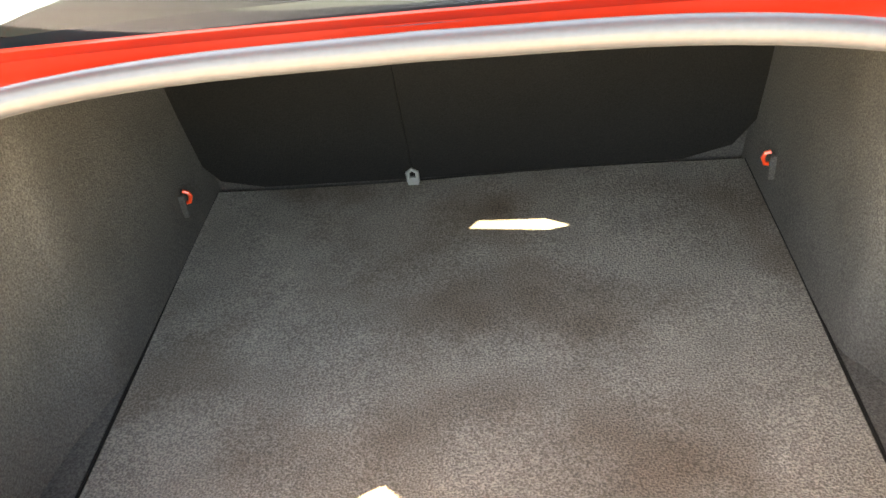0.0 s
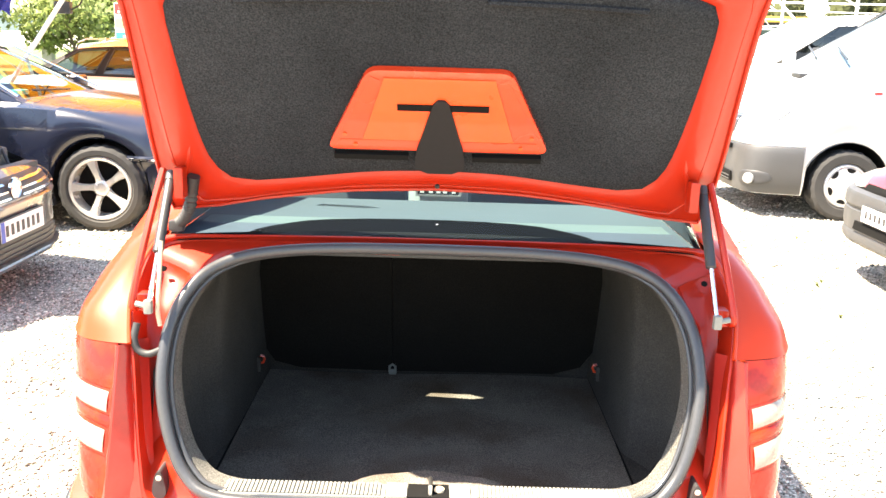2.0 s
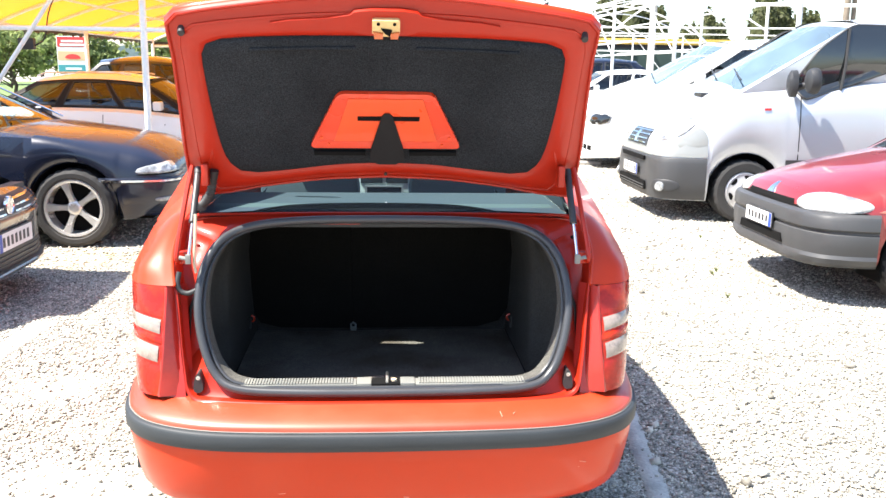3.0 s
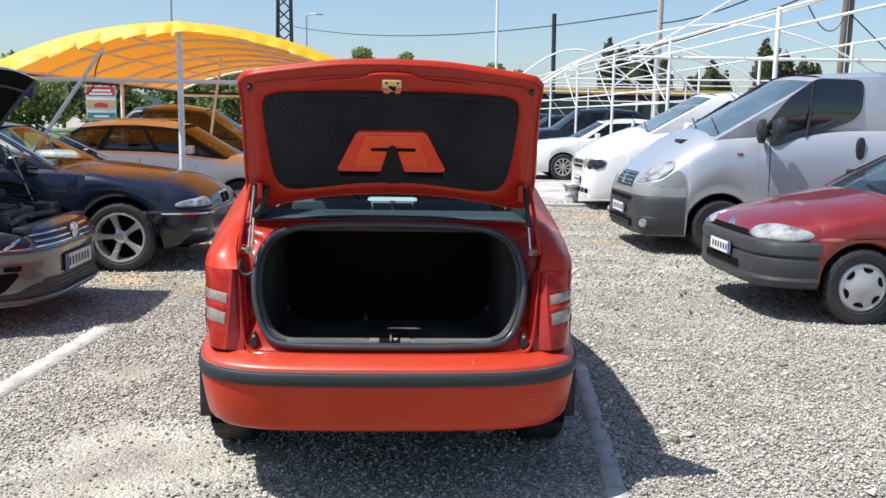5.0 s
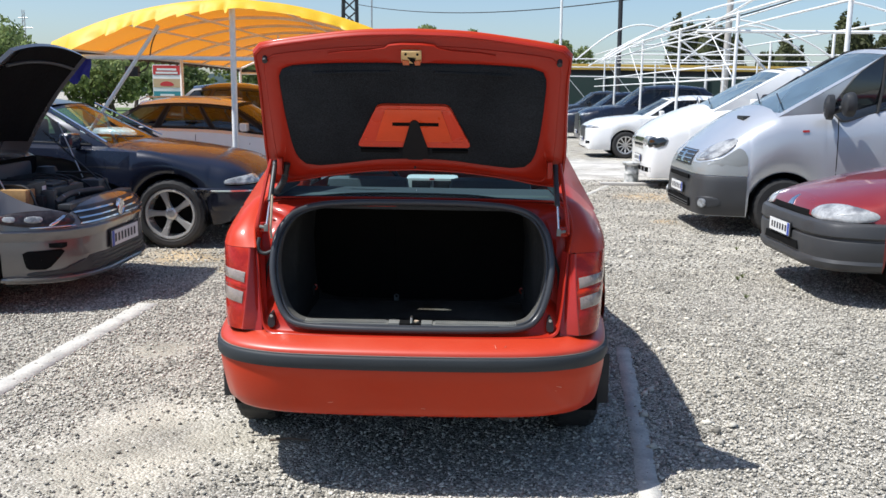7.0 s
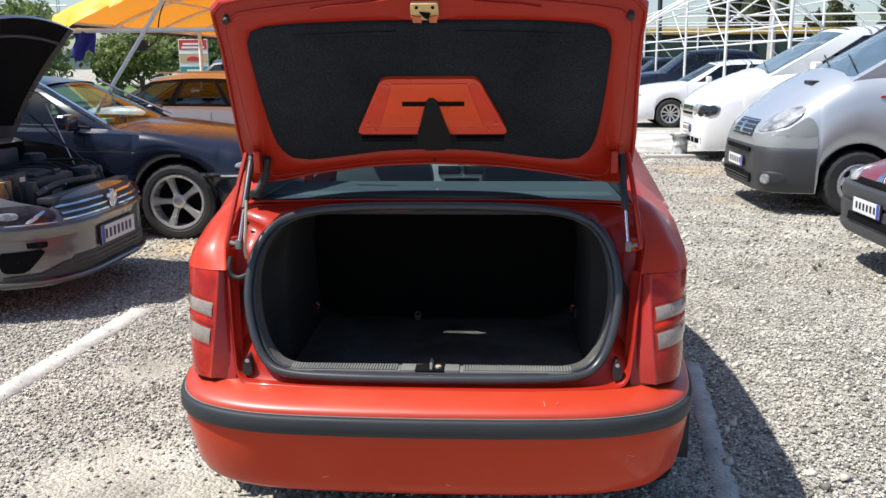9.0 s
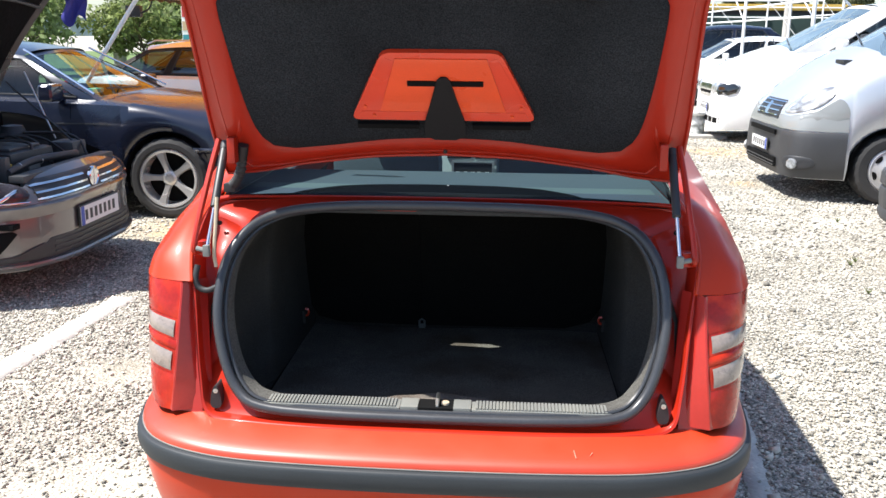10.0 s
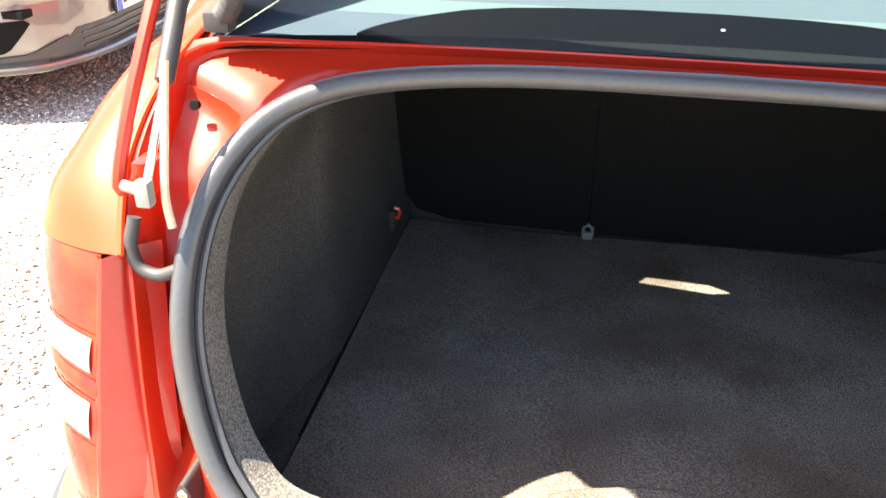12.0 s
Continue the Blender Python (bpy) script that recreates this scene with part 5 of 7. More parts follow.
# gas struts, hinges, wiring
for side in (-1, 1):
    lo, hi = Vector((side * 0.563, 0.090, 1.008)), Vector((side * 0.560, 0.258, 1.238))
    d = hi - lo
    strut = part("gas_strut", tube([lo + d * 0.40, lo + d * 0.41, hi - d * 0.03, hi], 0.0105, 14, radii=[0.007, 0.0105, 0.0105, 0.007]), PLASTIC, red_car, "black gas strut with a bright rod")
    part("strut_rod", tube([lo, lo + d * 0.42], 0.0048, 10), CHROME, strut)
    part("strut_socket", join(box(lo.x - 0.008, lo.x + 0.008, lo.y - 0.009, lo.y + 0.006, lo.z - 0.014, lo.z + 0.014, 0.004), tube([lo, lo + Vector((side * 0.026, 0.004, 0.004))], 0.006, 8)), SILL_PLASTIC, strut)
    part("strut_socket", join(tube([hi - d * 0.02, hi + d * 0.05], 0.011, 10), tube([hi, hi - Vector((side * 0.03, 0, 0))], 0.006, 8)), GREY_PLASTIC if side < 0 else PLASTIC, strut)
    part("lid_hinge", join(tube(curve_through([(side * 0.596, 0.135, 0.995), (side * 0.600, 0.105, 1.005), (side * 0.596, 0.128, 1.06), (side * 0.590, 0.175, 1.13), (side * 0.585, 0.225, 1.195), (side * 0.578, 0.27, 1.255)], 5), 0.0075, 8), box(side * 0.588 - 0.012, side * 0.588 + 0.012, 0.13, 0.165, 0.985, 1.02, 0.005)), RED_SHADED, red_car)
    part("hinge_bracket", box(side * 0.535 - 0.010, side * 0.535 + 0.010, 0.225, 0.262, 1.20, 1.265, 0.005), RED_SHADED, red_car)
    part("panel_hole", tube([(side * 0.583, 0.262, 1.040), (side * 0.583, 0.255, 1.041)], 0.006, 10), DARK, red_car)
hose = curve_through([(-0.512, 0.262, 1.243), (-0.520, 0.272, 1.215), (-0.530, 0.288, 1.175), (-0.548, 0.305, 1.145), (-0.565, 0.318, 1.128)], 10)
hose_r = [0.0135 if (i < 12) else 0.0125 + 0.0022 * math.sin(i * 2.1) for i in range(len(hose))]
part("wiring_gaiter", tube(hose, 0.013, 12, radii=hose_r), RUBBER, red_car, "black corrugated wiring gaiter")
part("gaiter_end", box(-0.585, -0.553, 0.305, 0.332, 1.112, 1.136, 0.006), RUBBER, red_car)
part("loose_cable", tube(curve_through([(-0.548, 0.140, 1.13), (-0.548, 0.118, 1.06), (-0.550, 0.105, 1.0), (-0.545, 0.100, 0.965)], 5), 0.0045, 8), BEIGE, red_car, "beige cable beside the strut")
part("drain_hose", tube(curve_through([(-0.596, 0.115, 0.965), (-0.600, 0.105, 0.935), (-0.592, 0.102, 0.912), (-0.570, 0.100, 0.905), (-0.545, 0.100, 0.915)], 5), 0.0075, 10), RUBBER, red_car)
part("roof_lining", box(-0.5, 0.5, 0.98, 2.2, 1.36, 1.372), surface("pale_headlining", (0.4, 0.39, 0.37), 0.9), red_car)


# ---- the other cars ----
LEFT = lambda x, y: Matrix.Translation((x, y, 0)) @ Matrix.Rotation(math.pi, 4, "Z")
RIGHT = lambda x, y: Matrix.Translation((x, y, 0))


def plan_of(L, half, bottom, hood0, hood1, a0, belt, tail, arches, axle, gaps, nose=0.6):
    """Stations of a usual car: nose, bonnet, cabin, tail."""
    return dict(u=[0, 0.03, 0.12, 0.35, a0 * 0.75, a0, a0 + 1.0, L - 0.7, L - 0.12, L],
                top=[hood0 - 0.14, hood0 - 0.07, hood0, hood0 + (hood1 - hood0) * 0.45, hood0 + (hood1 - hood0) * 0.85, hood1, belt + 0.08, tail, tail - 0.06, tail - 0.2],
                shoulder=[hood0 - 0.20, hood0 - 0.15, hood0 - 0.10, hood0 - 0.05, hood1 - 0.10, hood1 - 0.08, belt - 0.02, tail - 0.08, tail - 0.14, tail - 0.26],
                half=[half * nose, half * 0.78, half * 0.88, half * 0.95, half * 0.99, half, half, half * 0.98, half * 0.88, half * 0.75],
                bottom=[bottom + 0.06, bottom + 0.02, bottom, bottom, bottom, bottom, bottom, bottom, bottom + 0.05, bottom + 0.1],
                arches=arches, axle=axle, gaps=gaps, scan=np.linspace(0, 1.1, 220).tolist())


def four_wheels(car, sp, us, half, r, width, rim, style, mat):
    for u in us:
        for side in (-1, 1):
            wheel(car, (u, side * (half - width / 2 - 0.02), r), r, width, rim, style, mat, side)


# grey people carrier with its bonnet up
grey_car = thing("grey_people_carrier", "grey metallic people carrier with its bonnet open", "car", LEFT(-2.41, 3.38))
SP = plan_of(4.34, 0.90, 0.20, 0.73, 1.02, 1.02, 1.02, 1.08, ((0.86, 0.36), (3.5, 0.36)), 0.32, ((0.13, 1.02, 6), (1.02, 4.1, 6)))
SP["half"][0:5] = [0.34, 0.50, 0.69, 0.83, 0.89]
car_body(grey_car, SP, GREY_PAINT)
car_cabin(grey_car, SP, dict(a0=1.02, a1=1.95, c1=3.75, c0=4.05, roof=1.56, wr=0.62, panes=((0.08, 0.36), (0.40, 0.66), (0.70, 0.92)), wheel_v=-0.36, side_glass=GLASS_DARK), GREY_PAINT, GLASS_CAR)
four_wheels(grey_car, SP, (0.86, 3.5), 0.90, 0.318, 0.2, 0.21, "spokes", ALLOY)
grille = part("grille", nose_patch(SP, ((-0.57, 0.585), (0.57, 0.585), (0.55, 0.70), (-0.55, 0.70)), 0.006, 0.05, 20, 6), PLASTIC, grey_car, "black grille with chrome strips")
for z in (0.592, 0.628, 0.668):
    for v0, v1 in ((-0.57, -0.075), (0.075, 0.57)):
        part("chrome_strip", nose_patch(SP, ((v0, z), (v1, z), (v1, z + 0.011), (v0, z + 0.011)), 0.014, 0.01, 8, 1), CHROME, grille)
ub = nose_u(SP, 0, 0.645)
badge = part("badge", moved(join(lathe([(0.062, 0.0), (0.062, -0.016), (0.055, -0.02), (0.048, -0.014), (0.001, -0.012)], 28, "x"), box(-0.022, -0.010, -0.006, 0.006, -0.048, 0.048)), Matrix.Translation((ub - 0.012, 0, 0.645))), CHROME, grille, "round chrome badge")
for side in (-1, 1):
    lamp = part("headlamp", corner_patch(SP, side, [(40, 0.592), (56, 0.590), (72, 0.620), (74, 0.665), (62, 0.704), (42, 0.694)], 0.016, 0.018), HEADLAMP_DARK, grey_car, "dark headlamp with pale lines")
    part("lamp_outline", corner_patch(SP, side, [(41, 0.588), (58, 0.588), (60, 0.598), (50, 0.600), (41, 0.598)], 0.024, 0.004, 0.02, 1), CHROME, lamp)
    part("lamp_outline", corner_patch(SP, side, [(50, 0.602), (53, 0.602), (46, 0.668), (44, 0.666)], 0.032, 0.004, 0.02, 1), CHROME, lamp)
    part("lamp_unit", corner_patch(SP, side, [(54, 0.625), (61, 0.625), (61, 0.672), (54, 0.672)], 0.032, 0.006, 0.02), HEADLAMP, lamp)
    part("lamp_unit", corner_patch(SP, side, [(64, 0.632), (69, 0.636), (69, 0.672), (64, 0.672)], 0.032, 0.006, 0.02), HEADLAMP, lamp)
    part("fog_recess", corner_patch(SP, side, [(53, 0.302), (57, 0.303), (61, 0.306), (62, 0.37), (62.5, 0.432), (54, 0.435), (45.5, 0.437), (49, 0.37)], 0.006, 0.001, 0.02, 1), DARK, grey_car)
    part("intake_end", corner_patch(SP, side, [(36, 0.258), (48, 0.258), (60, 0.258), (61.5, 0.270), (60, 0.284), (53, 0.287), (46, 0.292), (41, 0.33), (36, 0.35)], 0.007, 0.001, 0.02, 1), PLASTIC, grey_car)
    part("bonnet_hinge_stay", tube([(0.55, side * 0.62, 0.80), (0.75, side * 0.66, 1.25)], 0.006, 6), STEEL, grey_car)
intake = part("lower_intake", nose_patch(SP, ((-0.66, 0.25), (0.66, 0.25), (0.52, 0.365), (-0.52, 0.365)), 0.006, 0.05, 24, 6), PLASTIC, grey_car, "black lower intake with slats")
for z in (0.275, 0.305, 0.335):
    part("intake_slat", nose_patch(SP, ((-0.5, z), (0.5, z), (0.5, z + 0.008), (-0.5, z + 0.008)), 0.014, 0.012, 10, 1), GREY_PLASTIC, intake)
part("front_lip", bumper_wrap(SP, [(-0.02, 0.252), (0.030, 0.246), (0.036, 0.235), (0.028, 0.215), (-0.02, 0.21)], 74), GREY_PAINT, grey_car)
part("bumper_crease", bumper_wrap(SP, [(-0.02, 0.574), (0.016, 0.570), (0.022, 0.560), (0.010, 0.535), (0.004, 0.500), (-0.02, 0.49)], 76), GREY_PAINT, grey_car)
number_plate(grey_car, nose_u(SP, 0.1, 0.45) - 0.010, -0.26, 0.26, 0.378, 0.492, 7, -1)
# bonnet, hinged at the scuttle
hr = [[(1.02 + 0.03 * math.cos(k) - f * 0.60 + 0.06 * math.sin(math.pi * f), s * (0.72 - 0.13 * f ** 2), 1.0 + f * 0.81 - 0.03 * s * s * (1 + f) + 0.02) for s in np.linspace(-1, 1, 15)] for k, f in [(0, q) for q in np.linspace(0, 1, 9)]]
up_n = Vector((0.80, 0, 0.60))
bonnet = part("bonnet", join(grid(hr), grid([[Vector(p) + up_n * 0.03 for p in r] for r in hr]), grid([[p for p in hr[-1]], [Vector(p) + up_n * 0.03 for p in hr[-1]]]), grid([[r[0] for r in hr], [Vector(r[0]) + up_n * 0.03 for r in hr]]), grid([[r[-1] for r in hr], [Vector(r[-1]) + up_n * 0.03 for r in hr]])), GREY_PAINT, grey_car, "raised bonnet")
inn = [[Vector(hr[i][j]) - up_n * (0.012 + 0.012 * (1 if 1 < i < 7 and 2 < j < 12 else 0)) for j in range(1, 14)] for i in range(1, 9)]
part("bonnet_lining", grid(inn), surface("bonnet_liner", (0.008, 0.008, 0.0085), 0.98, var=0.4, bump=0.5, fine=40, depth=0.01, spec=0.05), bonnet, "black quilted bonnet liner")
part("bonnet_rib", tube([Vector(hr[7][j]) - up_n * 0.02 for j in range(1, 14)], 0.012, 6), PLASTIC, bonnet)
part("bonnet_stay", tube([(0.36, -0.52, 0.78), (0.85, -0.60, 1.18)], 0.007, 8), PLASTIC, grey_car)
# engine bay
bay = part("engine_bay", join(box(0.12, 1.05, -0.76, 0.76, 0.45, 0.48), box(1.0, 1.05, -0.76, 0.76, 0.45, 0.96), box(0.32, 1.03, -0.74, -0.70, 0.45, 0.70), box(0.32, 1.03, 0.70, 0.74, 0.45, 0.70)), DARK, grey_car)
part("slam_panel", join(box(0.13, 0.22, -0.58, 0.58, 0.685, 0.725, 0.008), box(0.22, 0.30, -0.50, 0.30, 0.675, 0.705, 0.008)), PLASTIC, bay)
part("engine_cover", join(box(0.40, 0.80, -0.30, 0.22, 0.60, 0.80, 0.04), box(0.45, 0.75, -0.22, 0.14, 0.80, 0.82, 0.01)), PLASTIC, bay)
part("battery", box(0.42, 0.64, 0.30, 0.58, 0.55, 0.86, 0.01), PLASTIC, bay)
part("battery_cover", box(0.40, 0.58, 0.52, 0.66, 0.72, 0.83, 0.006), CARDBOARD, bay, "brown cardboard box in the engine bay")
part("battery_label", box(0.378, 0.3785, 0.40, 0.46, 0.78, 0.84), SIGN_WHITE, bay)
part("intake_pipe", tube(curve_through([(0.30, 0.45, 0.72), (0.32, 0.1, 0.75), (0.28, -0.30, 0.74), (0.36, -0.5, 0.72)], 6), 0.024, 12), PLASTIC, bay)
part("coolant_tank", box(0.34, 0.52, -0.64, -0.44, 0.62, 0.80, 0.03), GREY_PLASTIC, bay)
part("oil_cap", lathe([(0.028, 0.0), (0.028, 0.02), (0.001, 0.022)], 14, "z"), surface("yellow_cap", (0.5, 0.35, 0.03), 0.5), bay).location = (0.36, 0.34, 0.735)
bay_rng = random.Random(41)
for k in range(9):
    v = 0.62 - 0.14 * k
    part("hose", tube(curve_through([(0.26 + bay_rng.uniform(0, 0.2), v, 0.69), (0.40 + bay_rng.uniform(0, 0.25), v - bay_rng.uniform(0, 0.2), 0.76 + bay_rng.uniform(0, 0.10)), (0.88, v + bay_rng.uniform(-0.12, 0.12), 0.84)], 6), bay_rng.uniform(0.006, 0.011), 8), RUBBER, bay)
for k in range(16):
    u, v, z = bay_rng.uniform(0.32, 0.92), bay_rng.uniform(-0.6, 0.6), 0.66 + bay_rng.uniform(0.0, 0.12)
    a, b, c = bay_rng.uniform(0.02, 0.055), bay_rng.uniform(0.02, 0.07), bay_rng.uniform(0.02, 0.06)
    part("engine_component", box(u - a, u + a, v - b, v + b, z - 0.12, z + c, 0.008), (PLASTIC, GREY_PLASTIC, DARK_METAL, GALV)[k % 4 if k % 8 == 7 else k % 3], bay)
for v in (-0.25, 0.05, 0.3):
    part("pipe_clip", lathe([(0.018, -0.006), (0.021, 0.0), (0.018, 0.006)], 12, "y"), STEEL, bay).location = (0.31, v, 0.742)
part("strut_mount", join(*[lathe([(0.09, 0.84), (0.07, 0.89), (0.001, 0.9)], 16, "z")]), DARK_METAL, bay).location = (0.82, -0.56, 0)
part("bay_rail", box(0.40, 0.95, -0.705, -0.64, 0.70, 0.75, 0.01), GREY_PAINT, bay)
part("bay_rail", box(0.40, 0.95, 0.64, 0.705, 0.70, 0.75, 0.01), GREY_PAINT, bay)
mirror_part(grey_car, (1.35, 0.98, 1.06), (0.1, 0.2, 0.15), GREY_PAINT, 1)

# navy executive saloon
navy_car = thing("navy_saloon", "dark navy large saloon with five-spoke alloy wheels", "car", LEFT(-1.80, 6.06))
SP = plan_of(4.88, 0.925, 0.19, 0.80, 1.02, 1.42, 0.98, 1.02, ((0.83, 0.375), (3.75, 0.375)), 0.345, ((1.42, 4.15, 6),), 0.7)
SP["bottom"][0:4] = [0.46, 0.44, 0.36, 0.24]
car_body(navy_car, SP, NAVY)
car_cabin(navy_car, SP, dict(a0=1.42, a1=2.15, c1=3.35, c0=4.05, roof=1.42, wr=0.58, panes=((0.06, 0.44), (0.48, 0.80)), wheel_v=0.36), NAVY, GLASS_SHADE)
four_wheels(navy_car, SP, (0.83, 3.75), 0.925, 0.335, 0.24, 0.245, "spokes", ALLOY)
for side in (-1, 1):
    nl = part("headlamp", corner_patch(SP, side, [(37, 0.640), (46, 0.634), (58, 0.626), (61, 0.650), (57, 0.690), (46, 0.722), (38, 0.728)], 0.004, 0.010), HEADLAMP, navy_car, "clear glass headlamp")
    part("lamp_base", corner_patch(SP, side, [(36, 0.628), (58, 0.612), (61, 0.626), (36, 0.640)], 0.006, 0.002, 0.02, 1), DARK, nl)
    kid = part("kidney_grille", nose_patch(SP, ((side * 0.02, 0.60), (side * 0.20, 0.60), (side * 0.19, 0.73), (side * 0.03, 0.73)), 0.016), CHROME, navy_car, "chrome-framed kidney grille")
    part("grille_mesh", nose_patch(SP, ((side * 0.04, 0.615), (side * 0.18, 0.615), (side * 0.17, 0.715), (side * 0.045, 0.715)), 0.022), DARK, kid)
    part("fog_lamp", corner_patch(SP, side, [(42, 0.392), (52, 0.388), (53, 0.425), (43, 0.432)], 0.018, 0.006), HEADLAMP, navy_car)
    part("window_trim", tube([(1.45, side * 0.80, 1.02), (2.13, side * 0.60, 1.375)], 0.010, 6), CHROME, navy_car)
    part("door_line", side_patch(SP, side, ((1.62, 0.32), (1.626, 0.32), (1.626, 0.93), (1.62, 0.93)), 0.001, 0.01, 1, 6), DARK, navy_car)
    part("belt_moulding", side_patch(SP, side, ((1.3, 0.78), (3.4, 0.78), (3.4, 0.79), (1.3, 0.79)), 0.004, 0.01, 14, 1), PLASTIC, navy_car)
    mirror_part(navy_car, (1.72, side * 1.0, 1.04), (0.12, 0.22, 0.14), NAVY, side)
nb = part("front_bumper", bumper_wrap(SP, [(-0.01, 0.600), (0.018, 0.594), (0.026, 0.580), (0.026, 0.555), (0.014, 0.545), (0.016, 0.46), (0.010, 0.40), (-0.008, 0.345), (-0.035, 0.30), (-0.06, 0.275), (-0.05, 0.262), (-0.10, 0.25), (-0.22, 0.245)], 78), NAVY, navy_car, "deep body-coloured bumper")
part("bumper_trim", bumper_wrap(SP, [(0.022, 0.580), (0.030, 0.578), (0.030, 0.562), (0.022, 0.558)], 79), CHROME, nb)
part("wiper", tube([(1.34, 0.1, 1.045), (1.42, 0.62, 1.06)], 0.008, 6), PLASTIC, navy_car)
part("dash_bag", box(1.62, 1.72, 0.24, 0.42, 1.0, 1.04, 0.015), GREEN_BAG, navy_car, "green plastic bag on the dashboard")
part("wheel_cloth", box(1.9, 1.93, 0.33, 0.40, 1.0, 1.1, 0.01), SIGN_RED, navy_car)

# white estate under the canopy
white_estate = thing("white_estate_car", "white estate car parked under the yellow canopy", "car", LEFT(-1.10, 9.25))
SP = plan_of(4.0, 0.90, 0.19, 0.76, 0.98, 1.12, 1.0, 1.08, ((0.92, 0.36), (3.25, 0.36)), 0.33, ((1.12, 3.75, 6),))
car_body(white_estate, SP, WHITE)
car_cabin(white_estate, SP, dict(a0=1.12, a1=1.80, c1=3.05, c0=3.62, roof=1.42, wr=0.60, panes=((0.06, 0.34), (0.37, 0.64), (0.68, 0.93)), wheel_v=-0.36, t0=0.08, side_glass=GLASS_DARK, pillar_mat=MATT_BLACK, roof_mat=WHITE), WHITE, GLASS_SHADE)
four_wheels(white_estate, SP, (0.92, 3.25), 0.90, 0.325, 0.21, 0.21, "spokes", ALLOY)
for side in (-1, 1):
    part("roof_rail", tube([(1.95, side * 0.57, 1.41), (2.1, side * 0.57, 1.435), (2.95, side * 0.57, 1.43), (3.05, side * 0.57, 1.39)], 0.010, 6), STEEL, white_estate)
    part("headlamp", corner_patch(SP, side, [(30, 0.60), (52, 0.61), (64, 0.65), (50, 0.70), (32, 0.68)], 0.003, 0.008), HEADLAMP, white_estate)
    mirror_part(white_estate, (1.55, side * 0.96, 1.06), (0.09, 0.17, 0.11), WHITE, side)
    for u in (2.05, 2.75):
        part("door_handle", side_patch(SP, side, ((u, 0.84), (u + 0.16, 0.84), (u + 0.16, 0.87), (u, 0.87)), 0.016, 0.016, 4, 1), WHITE, white_estate)
    for u in (1.50, 2.22, 2.95):
        part("door_line", side_patch(SP, side, ((u, 0.3), (u + 0.008, 0.3), (u + 0.008, 0.95), (u, 0.95)), 0.001, 0.01, 1, 6), DARK, white_estate)
part("grille", nose_patch(SP, ((-0.36, 0.42), (0.36, 0.42), (0.38, 0.66), (-0.38, 0.66)), 0.008), PLASTIC, white_estate)

# tall dark vehicle further under the canopy
suv = thing("dark_off_roader", "dark off-road car deeper under the yellow canopy", "car", LEFT(-1.5, 13.2))
SP = plan_of(3.95, 0.93, 0.28, 0.98, 1.15, 1.2, 1.12, 1.2, ((0.92, 0.42), (3.15, 0.42)), 0.37, ((1.2, 3.75, 6),))
car_body(suv, SP, BLACK_PAINT)
car_cabin(suv, SP, dict(a0=1.2, a1=1.85, c1=3.1, c0=3.6, roof=1.65, wr=0.64, panes=((0.06, 0.36), (0.40, 0.66), (0.70, 0.94)), wheel_v=-0.36, side_glass=GLASS_DARK), BLACK_PAINT, GLASS_CAR)
four_wheels(suv, SP, (0.92, 3.15), 0.93, 0.365, 0.24, 0.23, "spokes", ALLOY)

# maroon hatchback
maroon_car = thing("maroon_hatchback", "faded maroon hatchback with grey plastic bumper", "car", RIGHT(2.86, 3.90))
SP = plan_of(4.13, 0.85, 0.27, 0.80, 1.06, 1.10, 1.0, 1.05, ((0.76, 0.335), (3.33, 0.335)), 0.295, ((1.10, 3.9, 6),), 0.62)
SP["top"][0:6] = [0.66, 0.725, 0.785, 0.855, 0.955, 1.0]
SP["shoulder"][0:6] = [0.60, 0.64, 0.68, 0.735, 0.85, 0.90]
SP["half"][0:5] = [0.42, 0.58, 0.72, 0.80, 0.84]
car_body(maroon_car, SP, MAROON)
car_cabin(maroon_car, SP, dict(a0=1.10, a1=1.80, c1=3.3, c0=3.85, roof=1.44, wr=0.58, panes=((0.07, 0.46), (0.50, 0.88)), wheel_v=-0.34), MAROON, GLASS_CAR)
four_wheels(maroon_car, SP, (0.76, 3.33), 0.85, 0.296, 0.18, 0.185, "cap", HUBCAP)
bump = part("front_bumper", bumper_wrap(SP, [(-0.03, 0.640), (0.020, 0.636), (0.046, 0.622), (0.054, 0.600), (0.054, 0.535), (0.047, 0.525), (0.036, 0.519), (0.036, 0.505), (0.046, 0.498), (0.050, 0.47), (0.048, 0.41), (0.040, 0.36), (0.052, 0.335), (0.050, 0.300), (0.03, 0.274), (-0.02, 0.264)], 64, 2), GREY_PLASTIC, maroon_car, "faded grey plastic bumper with a moulded groove", sharp=30)
